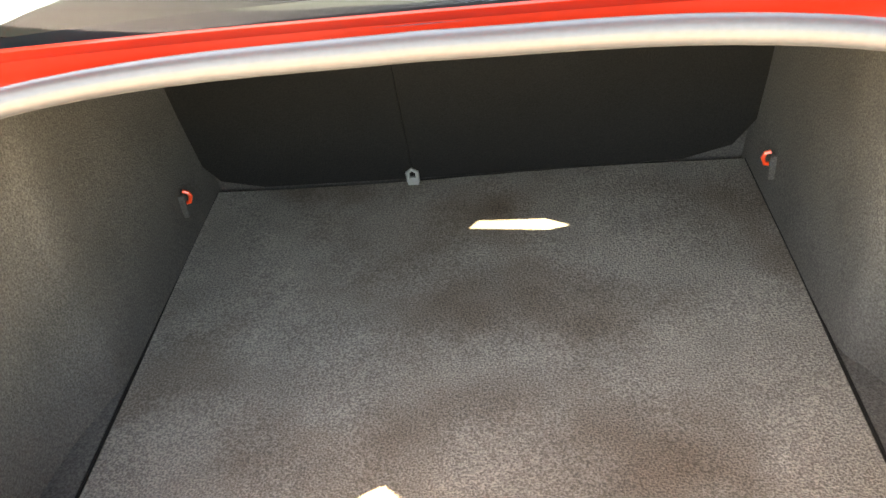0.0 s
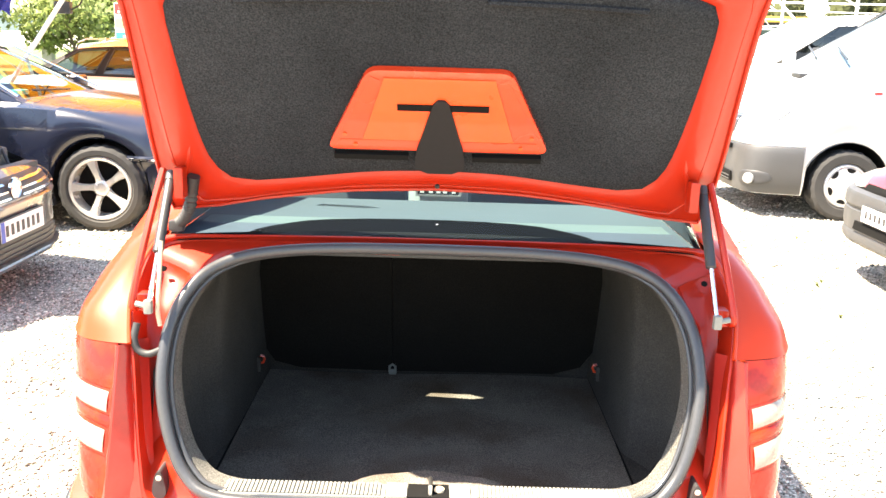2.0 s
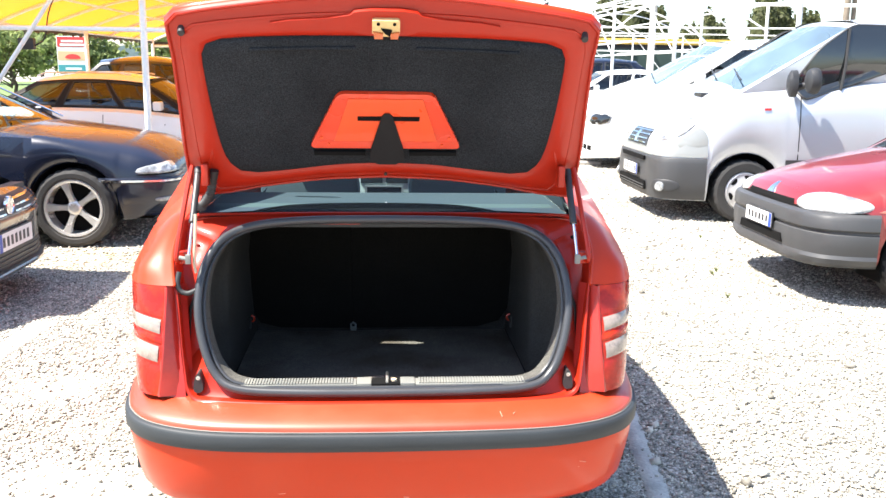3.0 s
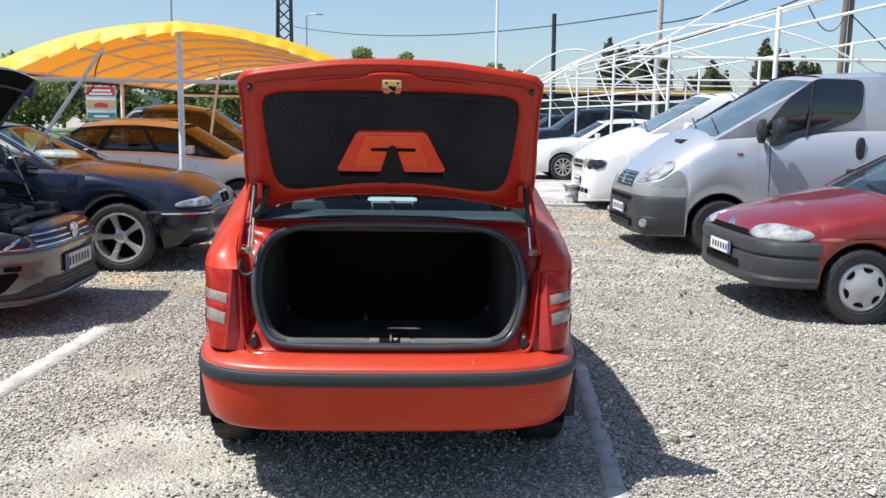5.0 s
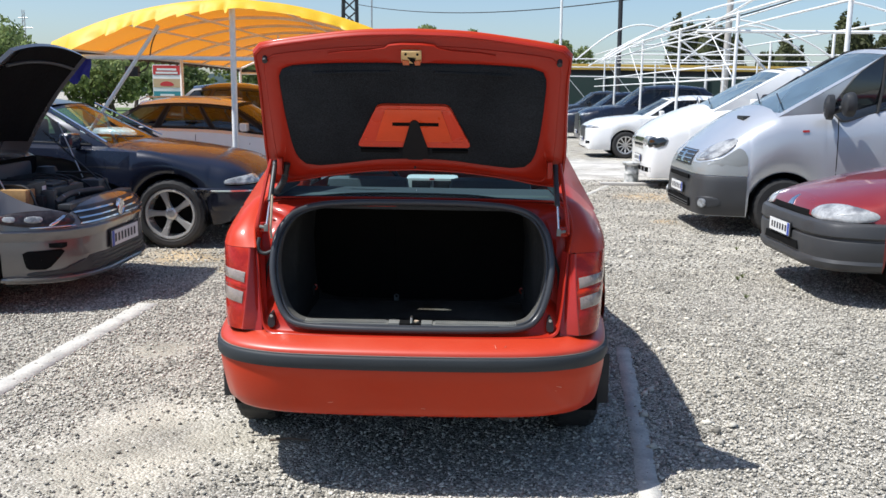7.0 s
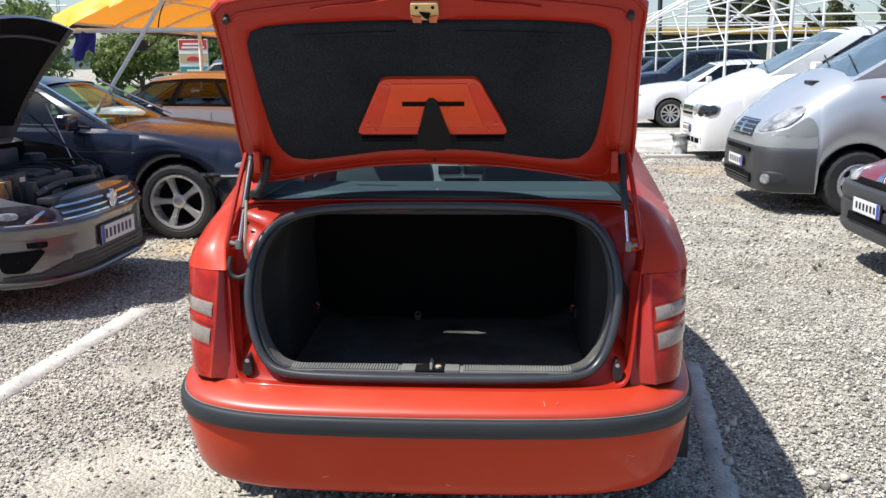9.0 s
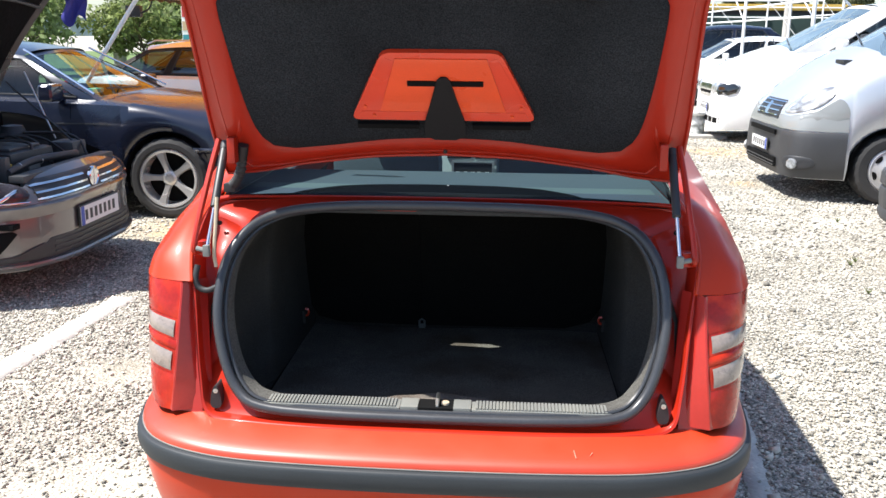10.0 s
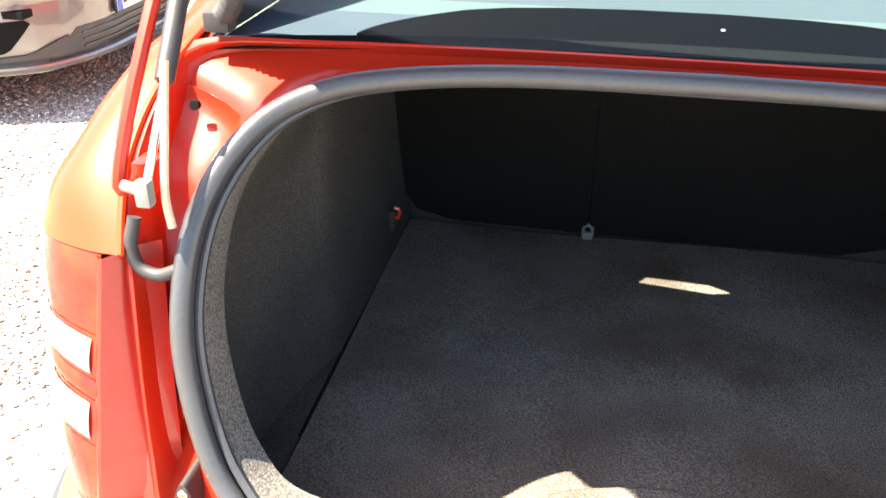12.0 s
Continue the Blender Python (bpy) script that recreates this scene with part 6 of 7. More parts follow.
for side in (-1, 1):
    hl = part("headlamp", corner_patch(SP, side, [(27, 0.650), (34, 0.634), (48, 0.630), (58, 0.646), (62, 0.685), (58, 0.728), (46, 0.758), (35, 0.752), (28, 0.715)], 0.002, 0.018), HEADLAMP_CLOUDED, maroon_car, "clouded clear headlamp")
    part("lamp_base", corner_patch(SP, side, [(24, 0.640), (40, 0.626), (58, 0.634), (60, 0.648), (40, 0.642), (25, 0.656)], 0.004, 0.001, 0.02, 1), DARK, hl)
    part("corner_repair", corner_patch(SP, side, [(62, 0.648), (76, 0.646), (75, 0.676), (66, 0.672)], 0.002, 0.001, 0.02, 1), surface("pink_filler", (0.42, 0.12, 0.09), 0.6), maroon_car, "patch of paler red filler")
    mirror_part(maroon_car, (1.56, side * 0.93, 1.04), (0.1, 0.2, 0.14), PLASTIC, side)
    part("wing_line", side_patch(SP, side, ((0.65, 0.665), (1.5, 0.70), (1.5, 0.706), (0.65, 0.671)), 0.001, 0.01, 8, 1), DARK, maroon_car)
part("grille_slot", nose_patch(SP, ((-0.40, 0.625), (0.40, 0.625), (0.36, 0.685), (-0.36, 0.685)), 0.006), DARK, maroon_car)
part("badge", nose_patch(SP, ((-0.05, 0.69), (0.05, 0.69), (0.012, 0.765), (-0.012, 0.765)), 0.012, 0.02, 4, 4), CHROME, maroon_car, "chrome badge")
part("bumper_intake", nose_patch(SP, ((-0.36, 0.375), (0.36, 0.375), (0.34, 0.435), (-0.34, 0.435)), 0.054, 0.03), DARK, bump)
number_plate(maroon_car, -0.056, -0.22, 0.22, 0.455, 0.555, 6)
part("wiper", tube([(1.04, -0.62, 1.02), (1.12, -0.1, 1.05)], 0.008, 6), PLASTIC, maroon_car)

# silver van
van = thing("silver_van", "silver van with dark grey plastic bumper", "van", RIGHT(2.86, 7.40))
SP = dict(u=[0, 0.03, 0.10, 0.30, 0.62, 0.85, 1.3, 2.2, 4.6, 4.8], top=[0.74, 0.84, 0.93, 1.12, 1.36, 1.46, 1.50, 1.58, 1.58, 1.5], shoulder=[0.66, 0.72, 0.80, 0.98, 1.18, 1.26, 1.30, 1.40, 1.40, 1.3],
          half=[0.55, 0.70, 0.80, 0.88, 0.94, 0.95, 0.955, 0.955, 0.95, 0.85], bottom=[0.27, 0.24, 0.22, 0.22, 0.22, 0.22, 0.25, 0.25, 0.25, 0.3], arches=((0.90, 0.395), (4.0, 0.40)), axle=0.33, gaps=((0.80, 4.7, 6),), scan=np.linspace(0, 1.1, 220).tolist())
car_body(van, SP, SILVER)
# pale dashboard added to brighten the screen in place of sky reflections
car_cabin(van, SP, dict(a0=0.80, a1=2.05, c1=4.6, c0=4.7, roof=2.15, wr=0.76, panes=(), wheel_v=-0.4, dash_mat=DASH_PALE), SILVER, GLASS_VAN)
four_wheels(van, SP, (0.90, 4.0), 0.95, 0.325, 0.215, 0.2, "cap", HUBCAP)


def van_pane(name, side, poly):
    """A tinted pane on the van's flank, from its (u, z) outline."""
    def at(u, z, out):
        lo = section(SP, u)[6]
        if z < lo[1]:
            return (u, side * (half_at(SP, u, z) + out), z)
        t = max(0.0, (z - lo[1]) / (2.09 - lo[1]))
        return (u, side * (lo[0] + (0.76 - lo[0]) * t + 0.035 * math.sin(math.pi * min(t, 1)) + out), z)
    ring = fillet(poly, 0.09, 5)
    mid = sum(ring, Vector()) / len(ring)
    pane = part(name, join(grid([[at(mid.x + (p.x - mid.x) * k, mid.y + (p.y - mid.y) * k, 0.018) for p in ring] for k in (1.0, 0.9, 0.8, 0.7, 0.6, 0.5, 0.4, 0.3, 0.2, 0.1, 0.01)], close=True), grid([[at(p.x, p.y, 0.010) for p in ring + ring[:1]], [at(p.x, p.y, -0.05) for p in ring + ring[:1]]])), GLOSS_BLACK, van, "dark tinted side window")
    part("window_rubber", tube([at(p.x, p.y, 0.008) for p in ring], 0.012, 6, close=True), RUBBER, pane)
    return pane


for side in (-1, 1):
    front_pane = van_pane("side_window", side, [(1.36, 1.44), (1.44, 1.27), (2.38, 1.57), (2.49, 1.68), (2.52, 2.03), (1.97, 2.04), (1.62, 1.80)])
    van_pane("side_window", side, [(2.84, 1.46), (3.9, 1.48), (3.9, 2.04), (2.84, 2.04)])
    part("window_divider", tube([(1.84, side * 0.905, 1.38), (1.88, side * 0.875, 1.62), (1.92, side * 0.815, 2.0)], 0.014, 6), RUBBER, front_pane)
vb = part("front_bumper", bumper_wrap(SP, [(-0.02, 0.668), (0.010, 0.664), (0.017, 0.650), (0.020, 0.60), (0.026, 0.53), (0.026, 0.42), (0.020, 0.33), (0.014, 0.26), (0.006, 0.225), (-0.03, 0.215)], 71, 2.2), GREY_PLASTIC, van, "dark grey plastic bumper")
part("upper_bumper", bumper_wrap(SP, [(-0.01, 0.80), (0.003, 0.796), (0.006, 0.76), (0.010, 0.70), (0.010, 0.674), (-0.01, 0.670)], 71, 2.5), BUMPER_GREY, vb, "mid-grey upper part of the bumper")
for side in (-1, 1):
    hl = part("headlamp", corner_patch(SP, side, [(27, 0.812), (42, 0.818), (55, 0.885), (63, 1.01), (63.5, 1.095), (50, 1.055), (33, 0.945)], 0.004, 0.016), HEADLAMP_CLOUDED, van, "large clear teardrop headlamp")
    part("lamp_unit", corner_patch(SP, side, [(34, 0.845), (42, 0.855), (46, 0.92), (38, 0.91)], 0.020, 0.008, 0.01), HEADLAMP, hl)
    part("bumper_corner", corner_patch(SP, side, [(36, 0.772), (50, 0.774), (70.5, 0.776), (71, 0.87), (68, 0.96), (64, 0.985), (60, 0.93), (54, 0.855), (43, 0.805), (36, 0.795)], 0.0045, 0.002, 0.02, 1), BUMPER_GREY, vb)
    p, n = skin_at(SP, side * 46, 0.36)
    fr = part("fog_recess", corner_patch(SP, side, [(38, 0.30), (52, 0.30), (58, 0.36), (54, 0.44), (38, 0.43)], 0.028, 0.008, 0.02), PLASTIC, vb)
    part("fog_lamp", moved(lathe([(0.052, 0.0), (0.052, -0.02), (0.040, -0.028), (0.001, -0.024)], 20, "x"), Matrix.Translation(p + n * 0.034) @ Matrix.Rotation(-side * radians(40), 4, "Z")), HEADLAMP, vb, "round fog lamp")
    mr = part("door_mirror", join(moved(lathe([(0.001, -0.07), (0.055, -0.066), (0.085, -0.045), (0.098, 0.0), (0.096, 0.04), (0.088, 0.05), (0.001, 0.05)], 24, "x"), Matrix.Translation((1.44, side * 1.10, 1.47)) @ Matrix.Diagonal((1, 1.0, 1.35, 1))), moved(lathe([(0.001, -0.06), (0.04, -0.055), (0.06, -0.03), (0.062, 0.03), (0.001, 0.04)], 20, "x"), Matrix.Translation((1.27, side * 1.03, 1.44)) @ Matrix.Diagonal((1, 1, 2.2, 1))), tube([(1.30, side * 0.93, 1.38), (1.42, side * 1.08, 1.44)], 0.035, 10)), PLASTIC, van, "rounded black double mirror housing")
    part("mirror_glass", moved(lathe([(0.084, 0.051), (0.001, 0.052)], 24, "x"), Matrix.Translation((1.44, side * 1.10, 1.47)) @ Matrix.Diagonal((1, 1.0, 1.35, 1))), CHROME, mr)
    part("side_repeater", side_patch(SP, side, ((1.04, 1.165), (1.11, 1.168), (1.11, 1.19), (1.04, 1.187)), 0.008, 0.01, 4, 2), LENS_RED_PALE, van, "small dark side repeater")
    part("door_handle", moved(lathe([(0.001, -0.13), (0.028, -0.125), (0.048, -0.10), (0.055, -0.05), (0.055, 0.05), (0.048, 0.10), (0.028, 0.125), (0.001, 0.13)], 20, "z"), Matrix.Translation((2.475, side * (half_at(SP, 2.475, 1.26) + 0.004), 1.26)) @ Matrix.Diagonal((1, 0.45, 1, 1))), PLASTIC, van, "black door handle")
    part("door_line", side_patch(SP, side, ((1.42, 0.50), (1.43, 0.50), (1.43, 1.30), (1.42, 1.30)), 0.001, 0.01, 1, 8), DARK, van)
    part("door_line", side_patch(SP, side, ((2.90, 0.30), (2.91, 0.30), (2.91, 1.40), (2.90, 1.40)), 0.001, 0.01, 1, 8), DARK, van)
    part("side_moulding", side_patch(SP, side, ((1.3, 0.56), (4.4, 0.56), (4.4, 0.66), (1.3, 0.66)), 0.012, 0.02, 10, 2), GREY_PLASTIC, van)
vg = part("grille", nose_patch(SP, ((-0.36, 0.755), (0.36, 0.755), (0.30, 0.925), (-0.30, 0.925)), 0.016, 0.04), PLASTIC, van, "black grille with bright bars")
for z in (0.775, 0.820, 0.865, 0.905):
    part("grille_bar", nose_patch(SP, ((-0.32, z), (0.32, z), (0.32, z + 0.012), (-0.32, z + 0.012)), 0.024, 0.012, 10, 1), CHROME, vg)
part("badge", nose_patch(SP, ((-0.045, 0.79), (0.045, 0.79), (0.045, 0.90), (-0.045, 0.90)), 0.034, 0.02, 4, 4), CHROME, vg, "chrome badge")
part("upper_intake", nose_patch(SP, ((-0.42, 0.60), (0.42, 0.60), (0.42, 0.645), (-0.42, 0.645)), 0.042, 0.02), DARK, vb)
part("lower_intake", nose_patch(SP, ((-0.50, 0.29), (0.50, 0.29), (0.48, 0.38), (-0.48, 0.38)), 0.044, 0.02), DARK, vb)
for z in (0.30, 0.33):
    part("intake_slat", nose_patch(SP, ((-0.48, z), (0.48, z), (0.48, z + 0.010), (-0.48, z + 0.010)), 0.050, 0.01, 8, 1), GREY_PLASTIC, vb)
number_plate(van, -0.046, -0.26, 0.26, 0.43, 0.54, 6)
part("bonnet_vent", box(0.52, 0.60, -0.50, -0.28, 1.285, 1.325, 0.004), PLASTIC, van)
for v0, v1 in ((-0.70, -0.1), (0.0, 0.6)):
    part("wiper", tube([(0.86, v0, 1.47), (1.02, v1, 1.58)], 0.009, 6), PLASTIC, van)

# white van behind it
white_van = thing("white_van", "white van with a chrome-edged dark headlamp", "van", RIGHT(3.30, 12.25))
SP = dict(u=[0, 0.03, 0.12, 0.4, 0.8, 1.0, 1.6, 2.4, 4.5, 4.7], top=[0.80, 0.92, 1.02, 1.20, 1.36, 1.42, 1.46, 1.5, 1.5, 1.4], shoulder=[0.72, 0.80, 0.90, 1.04, 1.16, 1.22, 1.28, 1.32, 1.32, 1.2],
          half=[0.6, 0.74, 0.82, 0.89, 0.93, 0.94, 0.94, 0.94, 0.93, 0.85], bottom=[0.22, 0.2, 0.19, 0.19, 0.19, 0.19, 0.2, 0.2, 0.2, 0.3], arches=((1.0, 0.38), (3.8, 0.38)), axle=0.33, gaps=((1.0, 4.6, 6),), scan=np.linspace(0, 1.1, 160).tolist())
car_body(white_van, SP, WHITE)
# here too the pale dashboard only brightens the windscreen
car_cabin(white_van, SP, dict(a0=1.0, a1=2.2, c1=4.5, c0=4.6, roof=2.06, wr=0.74, panes=((0.14, 0.42),), wheel_v=-0.4, t0=0.02, t1=0.85, side_glass=GLASS_DARK, dash_mat=DASH_PALE), WHITE, GLASS_VAN)
four_wheels(white_van, SP, (1.0, 3.8), 0.94, 0.32, 0.2, 0.2, "cap", HUBCAP)
for side in (-1, 1):
    hl = part("headlamp", corner_patch(SP, side, [(22, 0.70), (58, 0.69), (61, 0.86), (50, 0.885), (24, 0.87)], 0.004, 0.012, 0.03, 1), HEADLAMP_CLOUDED, white_van, "angular headlamp, half clear and half dark")
    part("lamp_unit", corner_patch(SP, side, [(38, 0.70), (56, 0.70), (60, 0.86), (42, 0.875)], 0.016, 0.006, 0.02, 1), GLOSS_BLACK, hl)
    mirror_part(white_van, (1.6, side * 1.08, 1.40), (0.12, 0.2, 0.22), WHITE, side)
wg = part("grille", nose_patch(SP, ((-0.36, 0.66), (0.36, 0.66), (0.36, 0.84), (-0.36, 0.84)), 0.010), CHROME, white_van, "bright grille")
part("grille_gap", nose_patch(SP, ((-0.32, 0.70), (0.32, 0.70), (0.32, 0.74), (-0.32, 0.74)), 0.016, 0.01), DARK, wg)
for k in range(6):
    part("bumper_opening", nose_patch(SP, ((-0.76 + 0.26 * k, 0.28), (-0.56 + 0.26 * k, 0.28), (-0.56 + 0.26 * k, 0.36), (-0.76 + 0.26 * k, 0.36)), 0.006, 0.01, 4, 2), DARK, white_van)
number_plate(white_van, -0.012, -0.26, 0.26, 0.43, 0.54, 6)
for v0, v1 in ((-0.70, -0.1), (0.0, 0.6)):
    part("wiper", tube([(0.98, v0, 1.43), (1.12, v1, 1.52)], 0.010, 6), PLASTIC, white_van)


def row_car(name, label, m, mat, L, half, roof, hood0, hood1, a0, a1, belt, glass=GLASS_CAR, rim="multi"):
    """A car further down the row."""
    car = thing(name, label, "car", m)
    sp = plan_of(L, half, 0.2, hood0, hood1, a0, belt, belt + 0.08, ((0.95, 0.37), (L - 0.9, 0.37)), 0.33, ((a0, L - 0.4, 6),))
    car_body(car, sp, mat)
    car_cabin(car, sp, dict(a0=a0, a1=a1, c1=L - 1.2, c0=L - 0.5, roof=roof, wr=half * 0.66, panes=((0.06, 0.42), (0.46, 0.84)), wheel_v=-0.36, side_glass=GLASS_DARK), mat, glass)
    four_wheels(car, sp, (0.95, L - 0.9), half, 0.33, 0.21, 0.22, rim, ALLOY)
    for side in (-1, 1):
        part("headlamp", corner_patch(sp, side, [(28, hood0 - 0.14), (50, hood0 - 0.13), (62, hood0 - 0.09), (48, hood0 - 0.05), (30, hood0 - 0.07)], 0.003, 0.008), HEADLAMP, car)
        part("fog_recess", nose_patch(sp, ((side * 0.55, 0.34), (side * 0.78, 0.36), (side * 0.78, 0.42), (side * 0.6, 0.42)), 0.006), DARK, car)
        mirror_part(car, (a0 + 0.42, side * (half + 0.08), belt + 0.06), (0.1, 0.2, 0.14), mat, side)
    part("grille", nose_patch(sp, ((-0.4, 0.45), (0.4, 0.45), (0.42, hood0 - 0.08), (-0.42, hood0 - 0.08)), 0.008), PLASTIC, car)
    number_plate(car, -0.010, -0.26, 0.26, 0.40, 0.50, 6)
    return car


row_car("white_saloon", "white saloon with multi-spoke alloy wheels in the far row", RIGHT(3.32, 19.65), WHITE, 4.8, 0.93, 1.55, 0.86, 1.08, 1.35, 2.1, 1.06)
row_car("dark_blue_estate", "dark blue estate car in the far row", RIGHT(3.75, 24.2), NAVY, 4.9, 0.95, 1.86, 1.08, 1.28, 1.25, 1.95, 1.26)
row_car("dark_blue_hatchback", "dark blue hatchback in the far row", RIGHT(3.9, 29.5), NAVY, 4.2, 0.88, 1.66, 0.95, 1.15, 1.15, 1.8, 1.12)
row_car("black_hatchback", "black hatchback at the end of the row", RIGHT(3.9, 34.5), BLACK_PAINT, 4.2, 0.88, 1.72, 1.0, 1.2, 1.15, 1.8, 1.16)


# ---- the place: canopy, frames, fence, trees, masts, ground ----
def pipe(name, a, b, r, parent, mat=WHITE_PIPE, n=10):
    return part(name, tube([a, b], r, n), mat, parent)


canopy = thing("yellow_canopy", "yellow tarpaulin vault on white pipes over parked cars", "canopy")
CX, HALF, EAVE, RISE = -2.53, 2.12, 2.03, 0.50
arch_z = lambda x: EAVE + RISE * (1 - ((x - CX) / HALF) ** 2)
Y0, Y1 = 7.32, 16.2
rows = []
for j in range(37):
    y = Y0 + (Y1 - Y0) * j / 36
    sag = 0.035 * math.sin(math.pi * ((j % 6) / 6.0))
    rows.append([(x, y, arch_z(x) - sag + 0.008 * noise.noise(Vector((x * 3, y * 3, 1)))) for x in np.linspace(CX - HALF, CX + HALF, 29)])
cover = part("tarpaulin", grid(rows), CANVAS, canopy, "yellow tarpaulin, glowing orange from below", sharp=80)
flap = []
for t in np.linspace(0, 1, 13):
    row = []
    for x in np.linspace(CX - HALF - 0.02, CX + HALF + 0.02, 241):
        left = 1.0 if x < CX else 0.45
        phase = x * 2.9 + 0.5 * math.sin(x * 2.3 + 1.0)
        saw = phase % 1.0
        hang = 0.11 + 0.10 * left * abs((x - CX) / HALF) ** 1.3 + 0.045 * left * (1 - saw) ** 1.3
        fold = left * 0.045 * t * (saw ** 2 - 0.35) + 0.018 * t * math.sin(x * 19 + 2 * math.sin(x * 5)) + 0.012 * noise.noise(Vector((x * 5, t * 2, 5)))
        row.append((x, Y0 - 0.012 + fold - 0.16 * t ** 0.8, arch_z(x) + 0.015 + 0.03 * (1 - t) ** 2 - hang * t * (0.9 if x < CX else 0.7) + (0.022 * max(0.0, 1 - abs(x - CX) / 0.28) ** 2) * (1 - t)))
    flap.append(row)
part("front_flap", grid(flap), CANVAS_EDGE, canopy, "wrinkled yellow edge of the tarpaulin", sharp=80)
for j in range(7):
    y = Y0 + (Y1 - Y0) * j / 6
    part("arch_rib", tube([(x, y + 0.03, arch_z(x) - 0.03) for x in np.linspace(CX - HALF, CX + HALF, 23)], 0.022, 8), WHITE_PIPE, canopy)
    if j in (0, 6):
        pipe("tie_beam", (CX - HALF, y + 0.03, 1.90), (CX + HALF, y + 0.03, 1.90), 0.026, canopy)
for x in (CX - 1.3, CX - 0.65, CX + 0.65, CX + 1.3):
    pipe("purlin", (x, Y0, arch_z(x) - 0.05), (x, Y1, arch_z(x) - 0.05), 0.016, canopy)
for x, y in ((CX, Y0 + 0.03), (CX - HALF, Y1), (CX + HALF, Y1), (CX + HALF, Y0 + 0.03), (CX - HALF + 0.1, 11.8), (CX, Y1)):
    pipe("post", (x, y, 0), (x, y, arch_z(x) - 0.02 if abs(x - CX) < 1 else EAVE), 0.036 if y < 8 and abs(x - CX) < 1 else 0.030, canopy)
for side in (-1, 1):
    pipe("eave_beam", (CX + side * HALF, Y0, EAVE - 0.02), (CX + side * HALF, Y1, EAVE - 0.02), 0.024, canopy)
pipe("brace", (-3.40, Y0, 2.27), (-5.02, Y0 + 0.05, 0.0), 0.024, canopy)
pipe("brace", (-2.9, 11.8, 2.45), (-3.3, 11.9, 0.0), 0.022, canopy)
val = []
for x in np.linspace(CX - HALF, CX + HALF, 85):
    val.append([(x, Y1 + 0.02, arch_z(x) * 0 + 1.98), (x, Y1 + 0.03, 1.92), (x, Y1 + 0.02, 1.87 + 0.035 * abs(math.sin(x * 14)))])
part("valance", grid(val), DARK_METAL, canopy, "dark scalloped valance at the far eave")
val = []
for y in np.linspace(Y0 + 0.3, Y1, 120):
    val.append([(CX - HALF, y, 2.02), (CX - HALF - 0.01, y, 1.97), (CX - HALF, y, 1.92 + 0.035 * abs(math.sin(y * 9)))])
part("valance", grid(val), DARK_METAL, canopy, "dark scalloped valance along the eave")
part("hanging_flood_lamp", join(box(-3.86, -3.70, 7.42, 7.50, 1.68, 1.80, 0.015), tube([(-3.78, 7.46, 1.80), (-3.78, 7.40, 1.89)], 0.01, 6)), PLASTIC, canopy, "black floodlight under the tie beam")
part("lamp_cable", tube(curve_through([(-3.70, 7.46, 1.72), (-3.58, 7.42, 1.80), (-3.50, 7.36, 2.05), (-3.42, 7.36, 2.24)], 5), 0.008, 6), RUBBER, canopy)
rag = [[(-4.50 + 0.26 * a + 0.02 * math.sin(5 * b), 7.35 + 0.03 * math.sin(9 * a + 4 * b), 1.90 - 0.30 * b * (0.8 + 0.25 * math.sin(6 * a)) - 0.05 * a * b) for a in np.linspace(0, 1, 9)] for b in np.linspace(0, 1, 9)]
part("blue_rag", grid(rag), BLUE_RAG, canopy, "blue cloth tied to the eave", sharp=80)

# bare white carport frames
carport = thing("bare_carport_frame", "bare white pipe frame of a carport without cover", "carport frame")
PX, PX2 = 5.3, 8.9
PY = (8.85, 13.7, 18.1, 22.4, 26.8)
for y in PY:
    for x in (PX, PX2):
        pipe("post", (x, y, 0), (x, y, 3.12), 0.034, carport)
pipe("cross_beam", (PX - 0.75, PY[1], 2.74), (PX2 + 2.6, PY[1], 2.78), 0.032, carport)
pipe("cross_beam", (PX - 1.1, PY[2], 2.50), (PX2 + 2.0, PY[2], 2.56), 0.020, carport)
pipe("cross_beam", (PX - 0.6, PY[4], 2.62), (PX2 + 1.0, PY[4], 2.66), 0.022, carport)
# vaulted ribs: plane, middle, crown height, fall and half span
for y, xm, top, fall, span in ((PY[1], 6.40, 3.39, 0.094, 3.6), (PY[2], 6.25, 3.34, 0.122, 2.7), (PY[3], 6.50, 3.27, 0.150, 2.2), (PY[4], 6.60, 3.22, 0.150, 2.2)):
    part("arch_pipe", tube([(x, y, top - fall * (x - xm) ** 2) for x in np.linspace(xm - span, xm + span, 31)], 0.021, 8), WHITE_PIPE, carport)
    if y > PY[1]:
        part("arch_pipe", tube([(x, y + 0.05, top - 0.2 - fall * (x - xm) ** 2) for x in np.linspace(xm - span * 0.7, xm + span * 0.7, 21)], 0.013, 8), WHITE_PIPE, carport)
pipe("purlin", (6.40, PY[0] - 3.0, 3.42), (6.55, PY[4], 3.22), 0.018, carport)
pipe("slant_beam", (PX, PY[2] - 1.4, 2.90), (PX, PY[1] - 3.2, 3.45), 0.022, carport)
for x, zs in ((PX, ((3.08, 0.022), (2.82, 0.018), (2.15, 0.018), (1.88, 0.018))), (PX2, ((3.08, 0.022), (2.15, 0.018)))):
    for z, r in zs:
        pipe("long_beam", (x, PY[0] - 4.5 if z > 2.5 else PY[1], z), (x, PY[-1] + 4.5, z), r, carport)
for k in range(1, 4):
    pipe("diagonal", (PX, PY[k] + 0.1, 1.9), (PX, PY[k + 1] - 2.2, 3.05), 0.012, carport, n=6)
